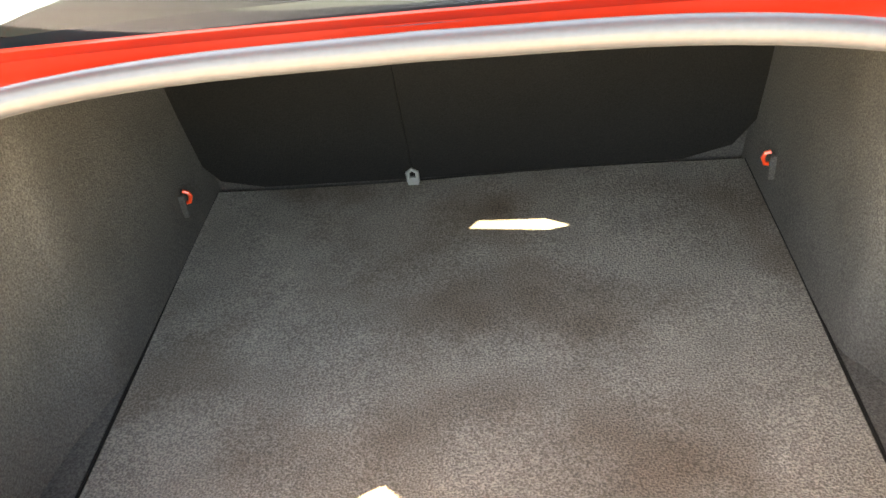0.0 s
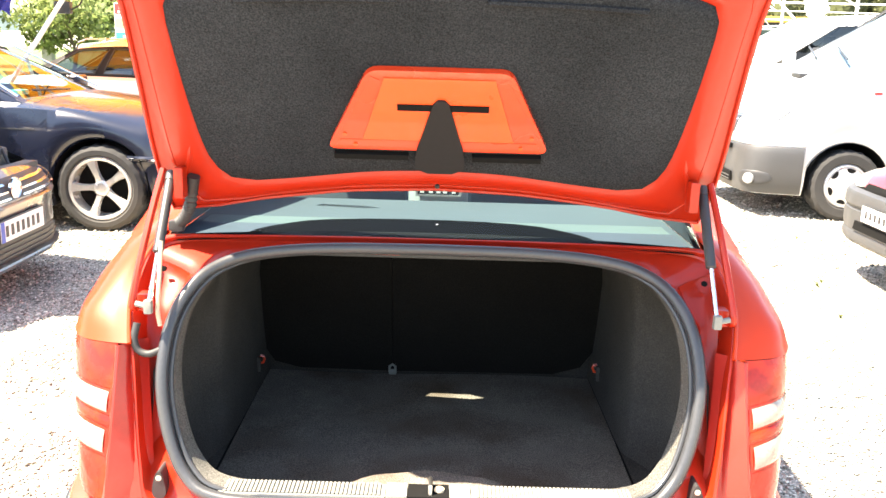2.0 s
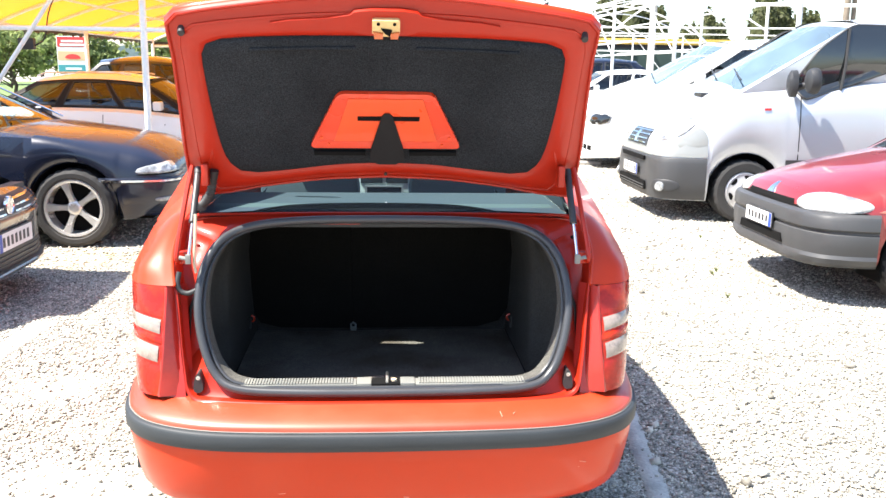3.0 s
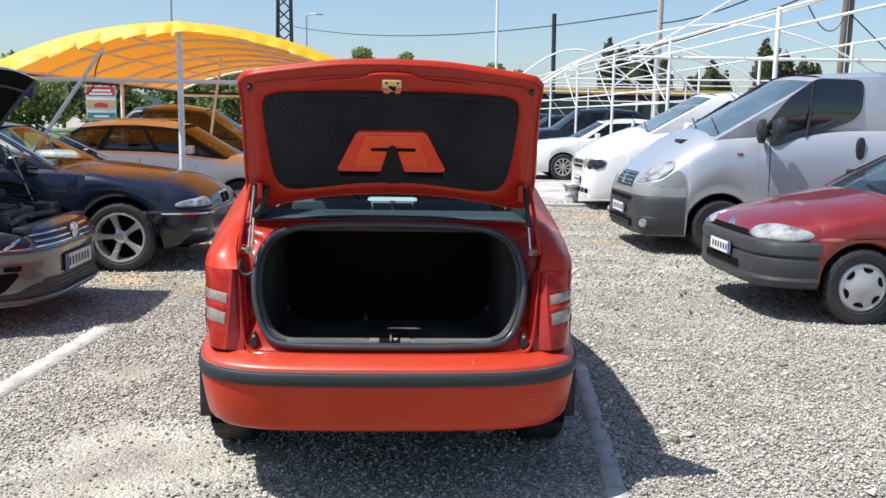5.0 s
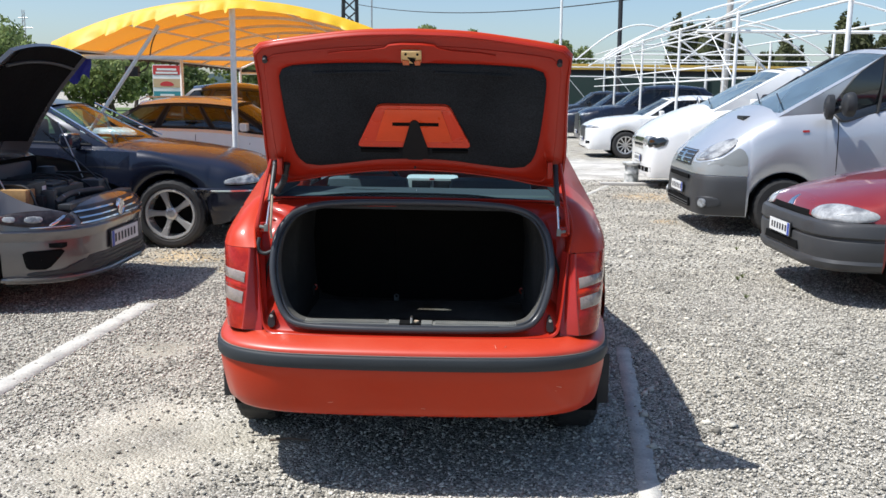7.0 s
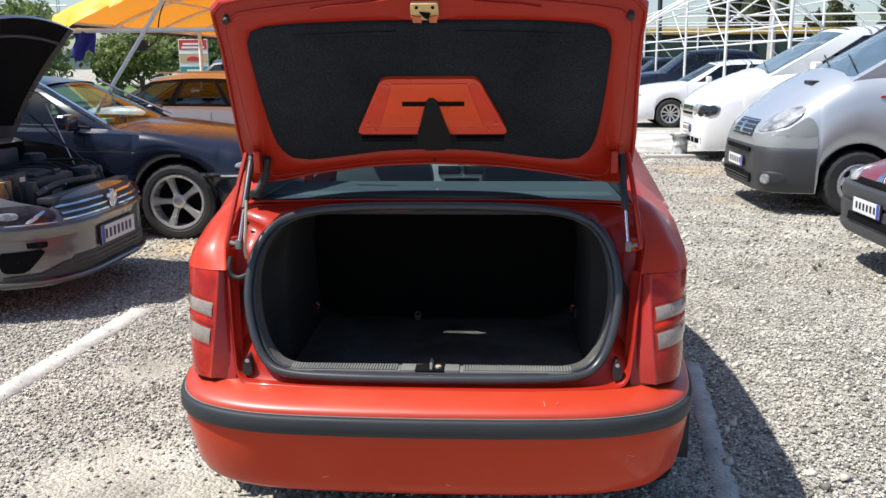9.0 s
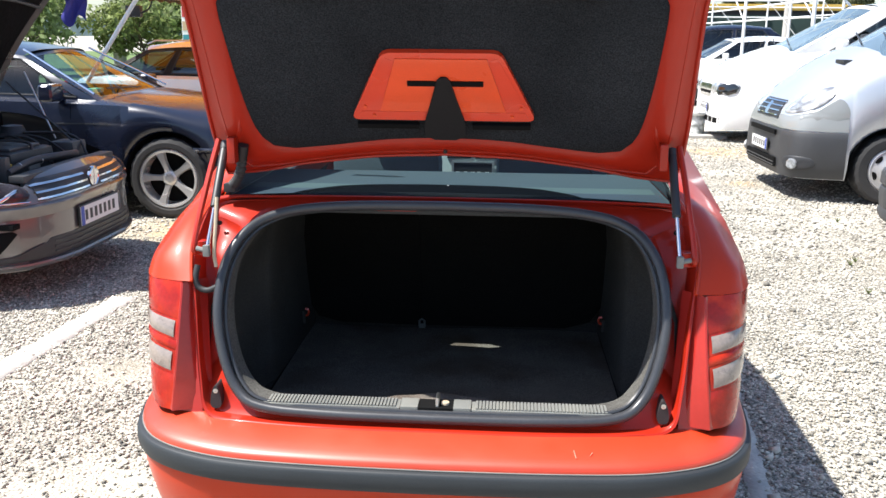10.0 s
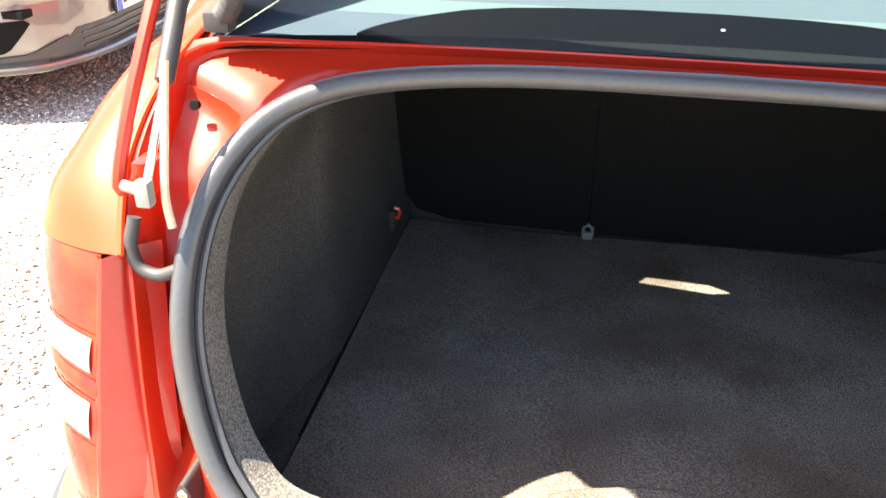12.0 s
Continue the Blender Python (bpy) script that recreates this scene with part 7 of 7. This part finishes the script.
pipe("diagonal", (PX, PY[1], 2.6), (PX + 0.9, PY[1], 1.75), 0.022, carport, n=8)
far_frame = thing("far_carport_frame", "low white pipe railings of a carport by the fence", "carport frame")
for x in (4.2, 6.4, 8.6, 10.8, 13.0, 15.2, 17.4):
    pipe("post", (x, 36.0, 0), (x, 36.0, 3.1), 0.034, far_frame)
    pipe("diagonal", (x, 36.0, 3.0), (x + 1.6, 36.0, 1.2), 0.014, far_frame, n=6)
for z in (3.1, 2.75, 2.35):
    pipe("rail", (3.0, 36.0, z), (24, 36.0, z), 0.024, far_frame)
for x in (5.0, 9.5):
    part("arch_pipe", tube([(x + 5.5 * k / 16, 35.0, 3.0 + 1.5 * math.sin(math.pi * k / 16)) for k in range(17)], 0.035, 8), WHITE_PIPE, far_frame)

# fence and low building behind
fence = tagged(part("boundary_fence", box(2.0, 60.0, 41.0, 41.1, 0.0, 2.55, 0.01), FENCE_NET), "dark green net fence behind the car yard", "fence")
for k in range(24):
    part("fence_post", tube([(2.2 + 2.5 * k, 40.95, 0), (2.2 + 2.5 * k, 40.95, 2.65)], 0.04, 8), GALV, fence)
shed = thing("low_shed", "long low shed with a yellow fascia", "shed")
part("wall", box(0.5, 24.0, 44.0, 50.0, 0.0, 2.85), DARK_METAL, shed)
part("fascia", box(0.3, 24.2, 43.8, 43.95, 2.86, 3.16, 0.02), YELLOW_WALL, shed)
part("roof", box(0.3, 24.2, 43.95, 50.2, 2.9, 3.1), GALV, shed)


def leaf_cloud(blobs, count, size, seed, flat=0.0):
    """Many small leaf blades gathered in uneven clumps; blobs: (centre, radii)."""
    rng = np.random.default_rng(seed)
    vs, fs = [], []
    per = np.array([b[1][0] * b[1][1] * b[1][2] for b in blobs]) ** 0.67
    per = np.maximum(3, (count * per / per.sum())).astype(int)
    for (c, r), n in zip(blobs, per):
        d = rng.normal(size=(n, 3))
        d /= np.linalg.norm(d, axis=1)[:, None]
        p = np.array(c) + d * np.array(r) * (0.55 + 0.5 * rng.random((n, 1)) ** 0.6)
        a = rng.normal(size=(n, 3))
        a /= np.linalg.norm(a, axis=1)[:, None]
        b = np.cross(a, d + 0.4 * rng.normal(size=(n, 3)))
        b /= np.linalg.norm(b, axis=1)[:, None] + 1e-6
        s = size * (0.6 + 0.8 * rng.random((n, 1)))
        for q in zip((p - a * s).tolist(), (p + b * s * 0.55).tolist(), (p + a * s).tolist(), (p - b * s * 0.55).tolist()):
            k = len(vs)
            vs += [tuple(v) for v in q]
            fs.append((k, k + 1, k + 2, k + 3))
    return vs, fs


def broad_tree(at, h, w, seed, mat=LEAF, leaves=2600, size=0.12, name="tree", label="broad-leaved tree with an uneven green crown"):
    rng = random.Random(seed)
    t = thing(name, label, "tree", Matrix.Translation(at))
    trunk = [tube([(0, 0, 0), (0.04 * w, 0.02, h * 0.25), (-0.03 * w, 0, h * 0.5), (0.02 * w, 0, h * 0.8)], 0.1, 8, radii=[0.05 * h * 0.6, 0.035 * h * 0.6, 0.025 * h * 0.6, 0.008 * h])]
    blobs = []
    for k in range(11):
        a, q = rng.uniform(0, 6.28), rng.uniform(0.35, 0.95)
        rad = w * 0.5 * rng.uniform(0.3, 0.8) * (1.1 - abs(q - 0.6))
        tip = (math.cos(a) * rad, math.sin(a) * rad, h * q)
        trunk.append(tube([(0, 0, h * q * 0.55), (tip[0] * 0.5, tip[1] * 0.5, h * q * 0.8), tip], 0.02, 6, radii=[0.018 * h * 0.6, 0.011 * h * 0.6, 0.004 * h]))
        s = w * rng.uniform(0.15, 0.28)
        blobs.append((tip, (s, s, s * rng.uniform(0.6, 0.9))))
    blobs.append(((0, 0, h * 0.72), (w * 0.3, w * 0.3, h * 0.24)))
    part("trunk", join(*trunk), BARK, t)
    part("crown", leaf_cloud(blobs, leaves, size, seed), mat, t)
    return t


def cypress(at, h, w, seed):
    rng = random.Random(seed)
    t = thing("cypress_tree", "slim dark green cypress behind the yard", "tree", Matrix.Translation(at), group="cypresses")
    part("trunk", tube([(0, 0, 0), (0, 0, h * 0.9)], 0.08, 6, radii=[0.09, 0.02]), BARK, t)
    blobs = []
    girth = lambda q: w * 0.58 * min(1.0, max(0.02, (1 - q) * 3.4)) ** 0.55 * (0.82 + 0.18 * min(1.0, q * 3))
    for k in range(44):
        q, a = (k + 0.5) / 44, rng.uniform(0, 6.28)
        r = girth(q) * rng.uniform(0.6, 0.8)
        off = girth(q) * rng.uniform(0.1, 0.34)
        blobs.append(((off * math.cos(a), off * math.sin(a), h * (0.06 + 0.91 * q)), (r, r, h * 0.07)))
    core = lathe([(girth(q) * 0.72 + 0.01, h * (0.05 + 0.90 * q)) for q in np.linspace(0, 1, 30)], 14, "z")
    part("crown", join(core, leaf_cloud(blobs, 4600, 0.13, seed)), LEAF_DARK, t)
    return t


for k, (x, h, w) in enumerate(((12.1, 6.1, 1.25), (12.9, 5.7, 1.35), (13.3, 5.5, 1.3), (13.7, 5.8, 1.35), (14.2, 5.5, 1.3), (14.7, 5.6, 1.4), (15.35, 5.1, 1.2), (17.0, 4.1, 1.0), (17.6, 4.2, 0.9), (18.1, 5.0, 1.5), (18.8, 4.1, 0.9), (19.3, 4.4, 0.9), (21.2, 6.3, 1.5), (22.1, 5.8, 1.4), (22.8, 5.6, 1.5), (23.4, 5.3, 1.2), (24.2, 5.0, 1.0), (24.8, 4.9, 0.9))):
    y = 47.0 + 0.5 * (k % 3)
    cypress((x, y, 0), h, w, 100 + k)
for k, (x, y, h, w) in enumerate(((-16.0, 28.0, 3.6, 3.4), (-13.0, 30.0, 2.9, 3.2), (-10.6, 30.0, 3.0, 3.0), (-8.0, 31.0, 3.1, 3.2), (-5.8, 30.0, 2.9, 3.0), (-3.6, 32.0, 3.0, 3.0), (-1.5, 33.0, 2.9, 3.0), (-18.5, 33.0, 4.2, 4.0))):
    broad_tree((x, y, 0), h, w, 200 + k, LEAF_LIGHT if k % 2 else LEAF, 2400, 0.11, "shrub", "tall leafy shrub along the yard's edge")
for k, (x, y, h, w) in enumerate(((-28.6, 75.0, 6.1, 5.6), (-3.5, 90.0, 8.4, 3.6), (0.6, 92.0, 8.2, 3.4), (10.8, 95.0, 7.2, 3.0), (13.6, 96.0, 7.0, 4.2), (-25.0, 60.0, 5.0, 5.0), (-19.0, 52.0, 4.2, 5.0), (-12.0, 55.0, 4.2, 5.5), (-6.0, 58.0, 4.0, 5.0), (1.0, 60.0, 3.4, 5.0))):
    broad_tree((x, y, 0), h, w, 300 + k, LEAF, 2200, 0.2)
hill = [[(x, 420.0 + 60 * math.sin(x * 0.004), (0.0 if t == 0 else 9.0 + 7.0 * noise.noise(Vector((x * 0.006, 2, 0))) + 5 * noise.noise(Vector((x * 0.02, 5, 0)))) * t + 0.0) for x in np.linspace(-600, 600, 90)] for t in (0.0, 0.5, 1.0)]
# distance haze is mixed into the hills' bluish base colour
tagged(part("backdrop_hills", grid(hill), surface("haze_tinted_hill", (0.16, 0.22, 0.22), 0.95, var=0.2, scale=0.03, fine=0.3, bump=0.0)), "low wooded hills far away, coloured for haze", "hills", kind="structure")
verge = [[(x, y, 0.03 + 0.04 * noise.noise(Vector((x, y, 0)))) for x in np.linspace(-60, -3.2, 40)] for y in np.linspace(21.0, 70.0, 30)]
tagged(part("grass_verge", grid(verge), surface("grass", (0.10, 0.15, 0.045), 0.95, var=0.4, scale=0.8, fine=30, bump=0.6, depth=0.03)), "rough grass beyond the yard", "grass", kind="stuff")

# masts, poles, wires, sign, pillar
mast = tagged(part("thin_mast", tube([(4.7, 38.0, 0), (4.6, 38.0, 12.0)], 0.06, 8, radii=[0.07, 0.05]), WHITE_PIPE), "thin white mast above the yard", "mast")
dark_pole = tagged(part("dark_pole", tube([(7.75, 40.0, 0), (7.65, 40.0, 6.55)], 0.11, 10), DARK_METAL), "dark steel pole above the fence", "pole")
tagged(part("concrete_pole", tube([(12.2, 38.0, 0), (12.3, 38.0, 12.0)], 0.15, 10, radii=[0.17, 0.12]), CONCRETE), "grey concrete utility pole", "pole")
wood = thing("timber_pole", "weathered timber utility pole with a stay", "pole")
part("shaft", tube([(14.9, 26.0, 0), (15.0, 26.0, 9.0)], 0.10, 10), WOOD_POLE, wood)
part("shaft", tube([(15.25, 26.1, 0), (15.2, 26.1, 9.0)], 0.08, 8), WOOD_POLE, wood)
part("stay", tube([(15.1, 26.0, 5.2), (18.5, 26.0, 2.3)], 0.02, 6), DARK_METAL, wood)
tagged(part("lamp_mast", join(tube([(-15.5, 60.0, 0), (-15.5, 60.0, 13.0)], 0.07, 8)), GALV), "slim grey mast in the distance", "mast")
pylon = thing("lattice_pylon", "dark steel lattice pylon in the distance", "pylon", Matrix.Translation((-10.2, 80.0, 0)))
for sx in (-1, 1):
    for sy in (-1, 1):
        part("leg", tube([(sx * 0.74, sy * 0.74, 0), (sx * 0.46, sy * 0.46, 20)], 0.11, 6), DARK_METAL, pylon)
for k in range(18):
    z0, z1 = 1.1 * k, 1.1 * (k + 1)
    a, b = 0.74 - 0.014 * z0, 0.74 - 0.014 * z1
    part("lattice_bar", tube([(-a, -a, z0), (b, -b, z1)], 0.075, 5), DARK_METAL, pylon)
    part("lattice_bar", tube([(a, -a, z0), (-b, -b, z1)], 0.075, 5), DARK_METAL, pylon)
far_pole = thing("far_power_pole", "thin grey power pole with cross arms far away", "pole", Matrix.Translation((-45.5, 90.0, 0)))
part("shaft", join(tube([(-0.22, 0, 0), (-0.10, 0, 9.5)], 0.05, 6), tube([(0.22, 0, 0), (0.10, 0, 9.5)], 0.05, 6), *[tube([(-0.2, 0, z), (0.2, 0, z + 0.5)], 0.03, 5) for z in np.arange(1.0, 9.0, 0.55)]), GALV, far_pole)
part("cross_arm", tube([(-0.95, 0, 7.7), (0.95, 0, 7.7)], 0.06, 6), GALV, far_pole)
part("cross_arm", tube([(-0.5, 0, 8.7), (0.5, 0, 8.7)], 0.05, 6), GALV, far_pole)
lampost = thing("street_lamp", "slim street lamp beside the pylon", "street lamp", Matrix.Translation((-8.0, 78.0, 0)))
part("pole", tube([(0, 0, 0), (0, 0, 10.2), (0.3, 0, 10.4), (0.9, 0, 10.4)], 0.07, 8), GALV, lampost)
part("head", box(0.8, 1.5, -0.15, 0.15, 10.32, 10.45, 0.04), GALV, lampost)


def wire(name, a, b, sag, r=0.018, mat=RUBBER):
    a, b = Vector(a), Vector(b)
    pts = [a.lerp(b, t) - Vector((0, 0, sag * 4 * t * (1 - t))) for t in np.linspace(0, 1, 40)]
    return tagged(part(name, tube(pts, r, 6), mat), "black overhead cable slung between poles", "cable")


wire("overhead_cable", (-9.4, 79.0, 9.4), (12.25, 38.0, 6.6), 1.0, 0.03)
wire("overhead_cable", (12.25, 38.0, 6.0), (15.0, 26.0, 7.4), 0.5, 0.03)
wire("overhead_cable", (7.9, 13.7, 3.9), (15.0, 26.0, 5.2), 0.6, 0.015)
wire("overhead_cable", (5.3, 18.1, 3.1), (7.9, 13.7, 3.95), 0.12, 0.015)
wire("overhead_cable", (-46.3, 90.0, 7.7), (-66.0, 78.0, 10.5), 0.5, 0.03)
sign = thing("billboard", "small roadside billboard in red, white and teal", "sign", Matrix.Translation((-8.85, 24.0, 0)))
part("board", box(-0.44, 0.44, 0.0, 0.05, 1.25, 2.28, 0.01), SIGN_WHITE, sign)
part("red_panel", box(-0.42, 0.42, -0.008, -0.002, 1.98, 2.26), SIGN_RED, sign)
part("picture_panel", box(-0.42, 0.42, -0.008, -0.002, 1.60, 1.86), SIGN_TAN, sign)
part("red_car_shape", prism([(p.x, -0.012, p.y) for p in rounded([(-0.2, 1.64, 0), (0.22, 1.64, 0), (0.2, 1.72, 0), (0.08, 1.78, 0), (-0.1, 1.78, 0), (-0.22, 1.71, 0)], 1)], (0, 0.003, 0)), SIGN_RED, sign)
part("teal_panel", box(-0.42, 0.42, -0.008, -0.002, 1.27, 1.48), SIGN_TEAL, sign)
for z, w in ((2.14, 0.3), (2.04, 0.34), (1.37, 0.22)):
    part("text_bar", box(-w, w, -0.013, -0.009, z - 0.03, z + 0.03), SIGN_WHITE, sign)
for x in (-0.35, 0.35):
    part("leg", tube([(x, 0.06, 0), (x, 0.06, 1.3)], 0.03, 8), GALV, sign)
tagged(part("concrete_pillar", box(-14.1, -13.75, 30.0, 30.35, 0, 1.85, 0.02), CONCRETE), "old concrete gate pillar", "pillar")
tagged(part("metal_drum", join(lathe([(0.001, 0.0), (0.175, 0.0), (0.178, 0.018), (0.128, 0.03), (0.122, 0.06), (0.124, 0.18), (0.128, 0.19), (0.124, 0.20), (0.124, 0.33), (0.165, 0.345), (0.170, 0.352), (0.170, 0.382), (0.160, 0.390), (0.001, 0.392)], 28, "z")), surface("paint_splashed_drum", (0.56, 0.57, 0.55), 0.55, var=0.2, scale=12, tint=(0.2, 0.215, 0.205), tint_at=(0.46, 0.62), tint_scale=11)), "galvanised metal drum with a flat lid on gravel", "drum").location = (3.2, 12.3, 0.0)
tagged(part("stone_slab", box(2.6, 3.6, 11.95, 12.15, 0.0, 0.05, 0.01), CONCRETE), "pale concrete edging slab in the gravel", "slab")


# ---- ground ----
def ground_sheet():
    rows = []
    xs = sorted({*np.linspace(-8, 8, 41).round(3).tolist(), *np.linspace(-500, 500, 41).round(3).tolist()})
    ys = sorted({*np.linspace(-5, 14, 48).round(3).tolist(), *np.linspace(-300, 900, 61).round(3).tolist()})
    for y in ys:
        rows.append([(x, y, 0.005 * noise.noise(Vector((x * 0.7, y * 0.7, 0))) - 0.003 if abs(x) < 8 and -5 < y < 14 else 0.0) for x in xs])
    return grid(rows)


tagged(part("ground", ground_sheet(), GRAVEL), "grey gravel ground of a car yard with sandy patches", "ground", kind="structure")


def line_strip(name, a, b, w, seed):
    """A worn flush strip of pale concrete with a ragged edge."""
    rng = random.Random(seed)
    a, b = Vector(a), Vector(b)
    d = (b - a).normalized()
    n = Vector((-d.y, d.x, 0))
    rows, count = [], int((b - a).length / 0.03)
    for k in range(count + 1):
        p = a.lerp(b, k / count)
        l, r = w * 0.5 * rng.uniform(0.75, 1.08), w * 0.5 * rng.uniform(0.75, 1.08)
        rows.append([p - n * (l + 0.004) - Vector((0, 0, 0.012)), p - n * l + Vector((0, 0, 0.004)), p + n * r + Vector((0, 0, 0.004)), p + n * (r + 0.004) - Vector((0, 0, 0.012))])
    return tagged(part(name, grid(rows), PALE_STONE, sharp=80), "worn pale bay line in the gravel", "bay line", kind="structure")


BAY_LINES = (((-2.28, -0.6), (-2.06, 2.9), 0.15), ((0.87, -0.6), (1.20, 2.0), 0.088), ((2.05, 10.2), (2.75, 12.0), 0.10))
for k, (a, b, w) in enumerate(BAY_LINES):
    line_strip("trim_bay_line_%d" % (k + 1), (*a, 0.0), (*b, 0.0), w, k + 1)


def pebbles(count, region, size, seed):
    rng = np.random.default_rng(seed)
    x0, x1, y0, y1 = region
    c = np.stack([rng.uniform(x0, x1, count), rng.uniform(y0, y1, count), np.zeros(count)], 1)
    s = size * (0.45 + rng.random((count, 1)) ** 2 * 1.1)
    for cx, cy, r in SAND:
        near = (np.hypot(c[:, 0] - cx, c[:, 1] - cy) < r * (0.6 + 0.5 * rng.random(count))) & (rng.random(count) < 0.8)
        c[near, 2] = -0.05
    for a, b, w in BAY_LINES:
        along = np.clip((c[:, 1] - a[1]) / (b[1] - a[1]), -0.02, 1.02)
        on = (np.abs(c[:, 0] - (a[0] + (b[0] - a[0]) * along)) < 0.46 * w) & (along > -0.01) & (along < 1.01) & (rng.random(count) < 0.87)
        c[on, 2] = -0.05
    octa = np.array([(1, 0, 0), (0, 1, 0), (-1, 0, 0), (0, -1, 0), (0, 0, 1), (0, 0, -1)], float)
    turn = rng.uniform(0, 6.283, count)
    v = octa[None] * (1 + 0.45 * rng.normal(size=(count, 6, 1)).clip(-1, 1)) * s[:, None] * np.array((1, 0.8, 0.6))
    x = v[..., 0] * np.cos(turn)[:, None] - v[..., 1] * np.sin(turn)[:, None]
    y = v[..., 0] * np.sin(turn)[:, None] + v[..., 1] * np.cos(turn)[:, None]
    v = np.stack([x + 0.35 * v[..., 2], y, v[..., 2]], -1) + c[:, None]
    v[..., 2] += s * 0.25
    f = np.array([(0, 1, 4), (1, 2, 4), (2, 3, 4), (3, 0, 4), (1, 0, 5), (2, 1, 5), (3, 2, 5), (0, 3, 5)])
    faces = (f[None] + 6 * np.arange(count)[:, None, None]).reshape(-1, 3)
    return v.reshape(-1, 3), faces


def stone_field(name, count, region, size, seed, label):
    v, f = pebbles(count, region, size, seed)
    me = bpy.data.meshes.new(name)
    me.vertices.add(len(v))
    me.vertices.foreach_set("co", v.astype(np.float32).ravel())
    me.loops.add(f.size)
    me.loops.foreach_set("vertex_index", f.astype(np.int32).ravel())
    me.polygons.add(len(f))
    me.polygons.foreach_set("loop_start", np.arange(0, f.size, 3, dtype=np.int32))
    me.update(calc_edges=True)
    me.materials.append(PEBBLE)
    return tagged(new(name, me), label, "gravel", kind="stuff")


stone_field("gravel_stones", 175000, (-3.6, 4.6, -0.9, 4.5), 0.0078, 5, "loose grey gravel stones on the ground")
stone_field("far_gravel_stones", 70000, (-4.5, 8.0, 4.5, 13.0), 0.012, 6, "loose gravel stones further off")
stone_field("pale_stones", 900, (0.95, 5.0, -0.9, 6.5), 0.022, 9, "scattered larger pale stones in the gravel")
for k, (x, y) in enumerate(((2.55, 4.1), (2.62, 4.2), (2.4, 3.4), (3.0, 5.6))):
    blades = [prism([(0.004 * math.cos(a), 0.004 * math.sin(a), 0), (-0.004 * math.cos(a), -0.004 * math.sin(a), 0), (0.04 * math.cos(a + 1.6) * q, 0.04 * math.sin(a + 1.6) * q, 0.03 + 0.02 * q)], (0.001, 0.001, 0)) for a, q in [(2.4 * i, 0.6 + 0.1 * (i % 5)) for i in range(12)]]
    tagged(part("weed_tuft", join(*blades), LEAF_LIGHT), "small green weed growing in the gravel", "weed").location = (x, y, 0.0)
tagged(part("dry_twig", tube([(-0.64, 0.40, 0.012), (-0.56, 0.42, 0.016), (-0.46, 0.41, 0.012)], 0.006, 6), BARK), "dry twig lying on the gravel", "twig")
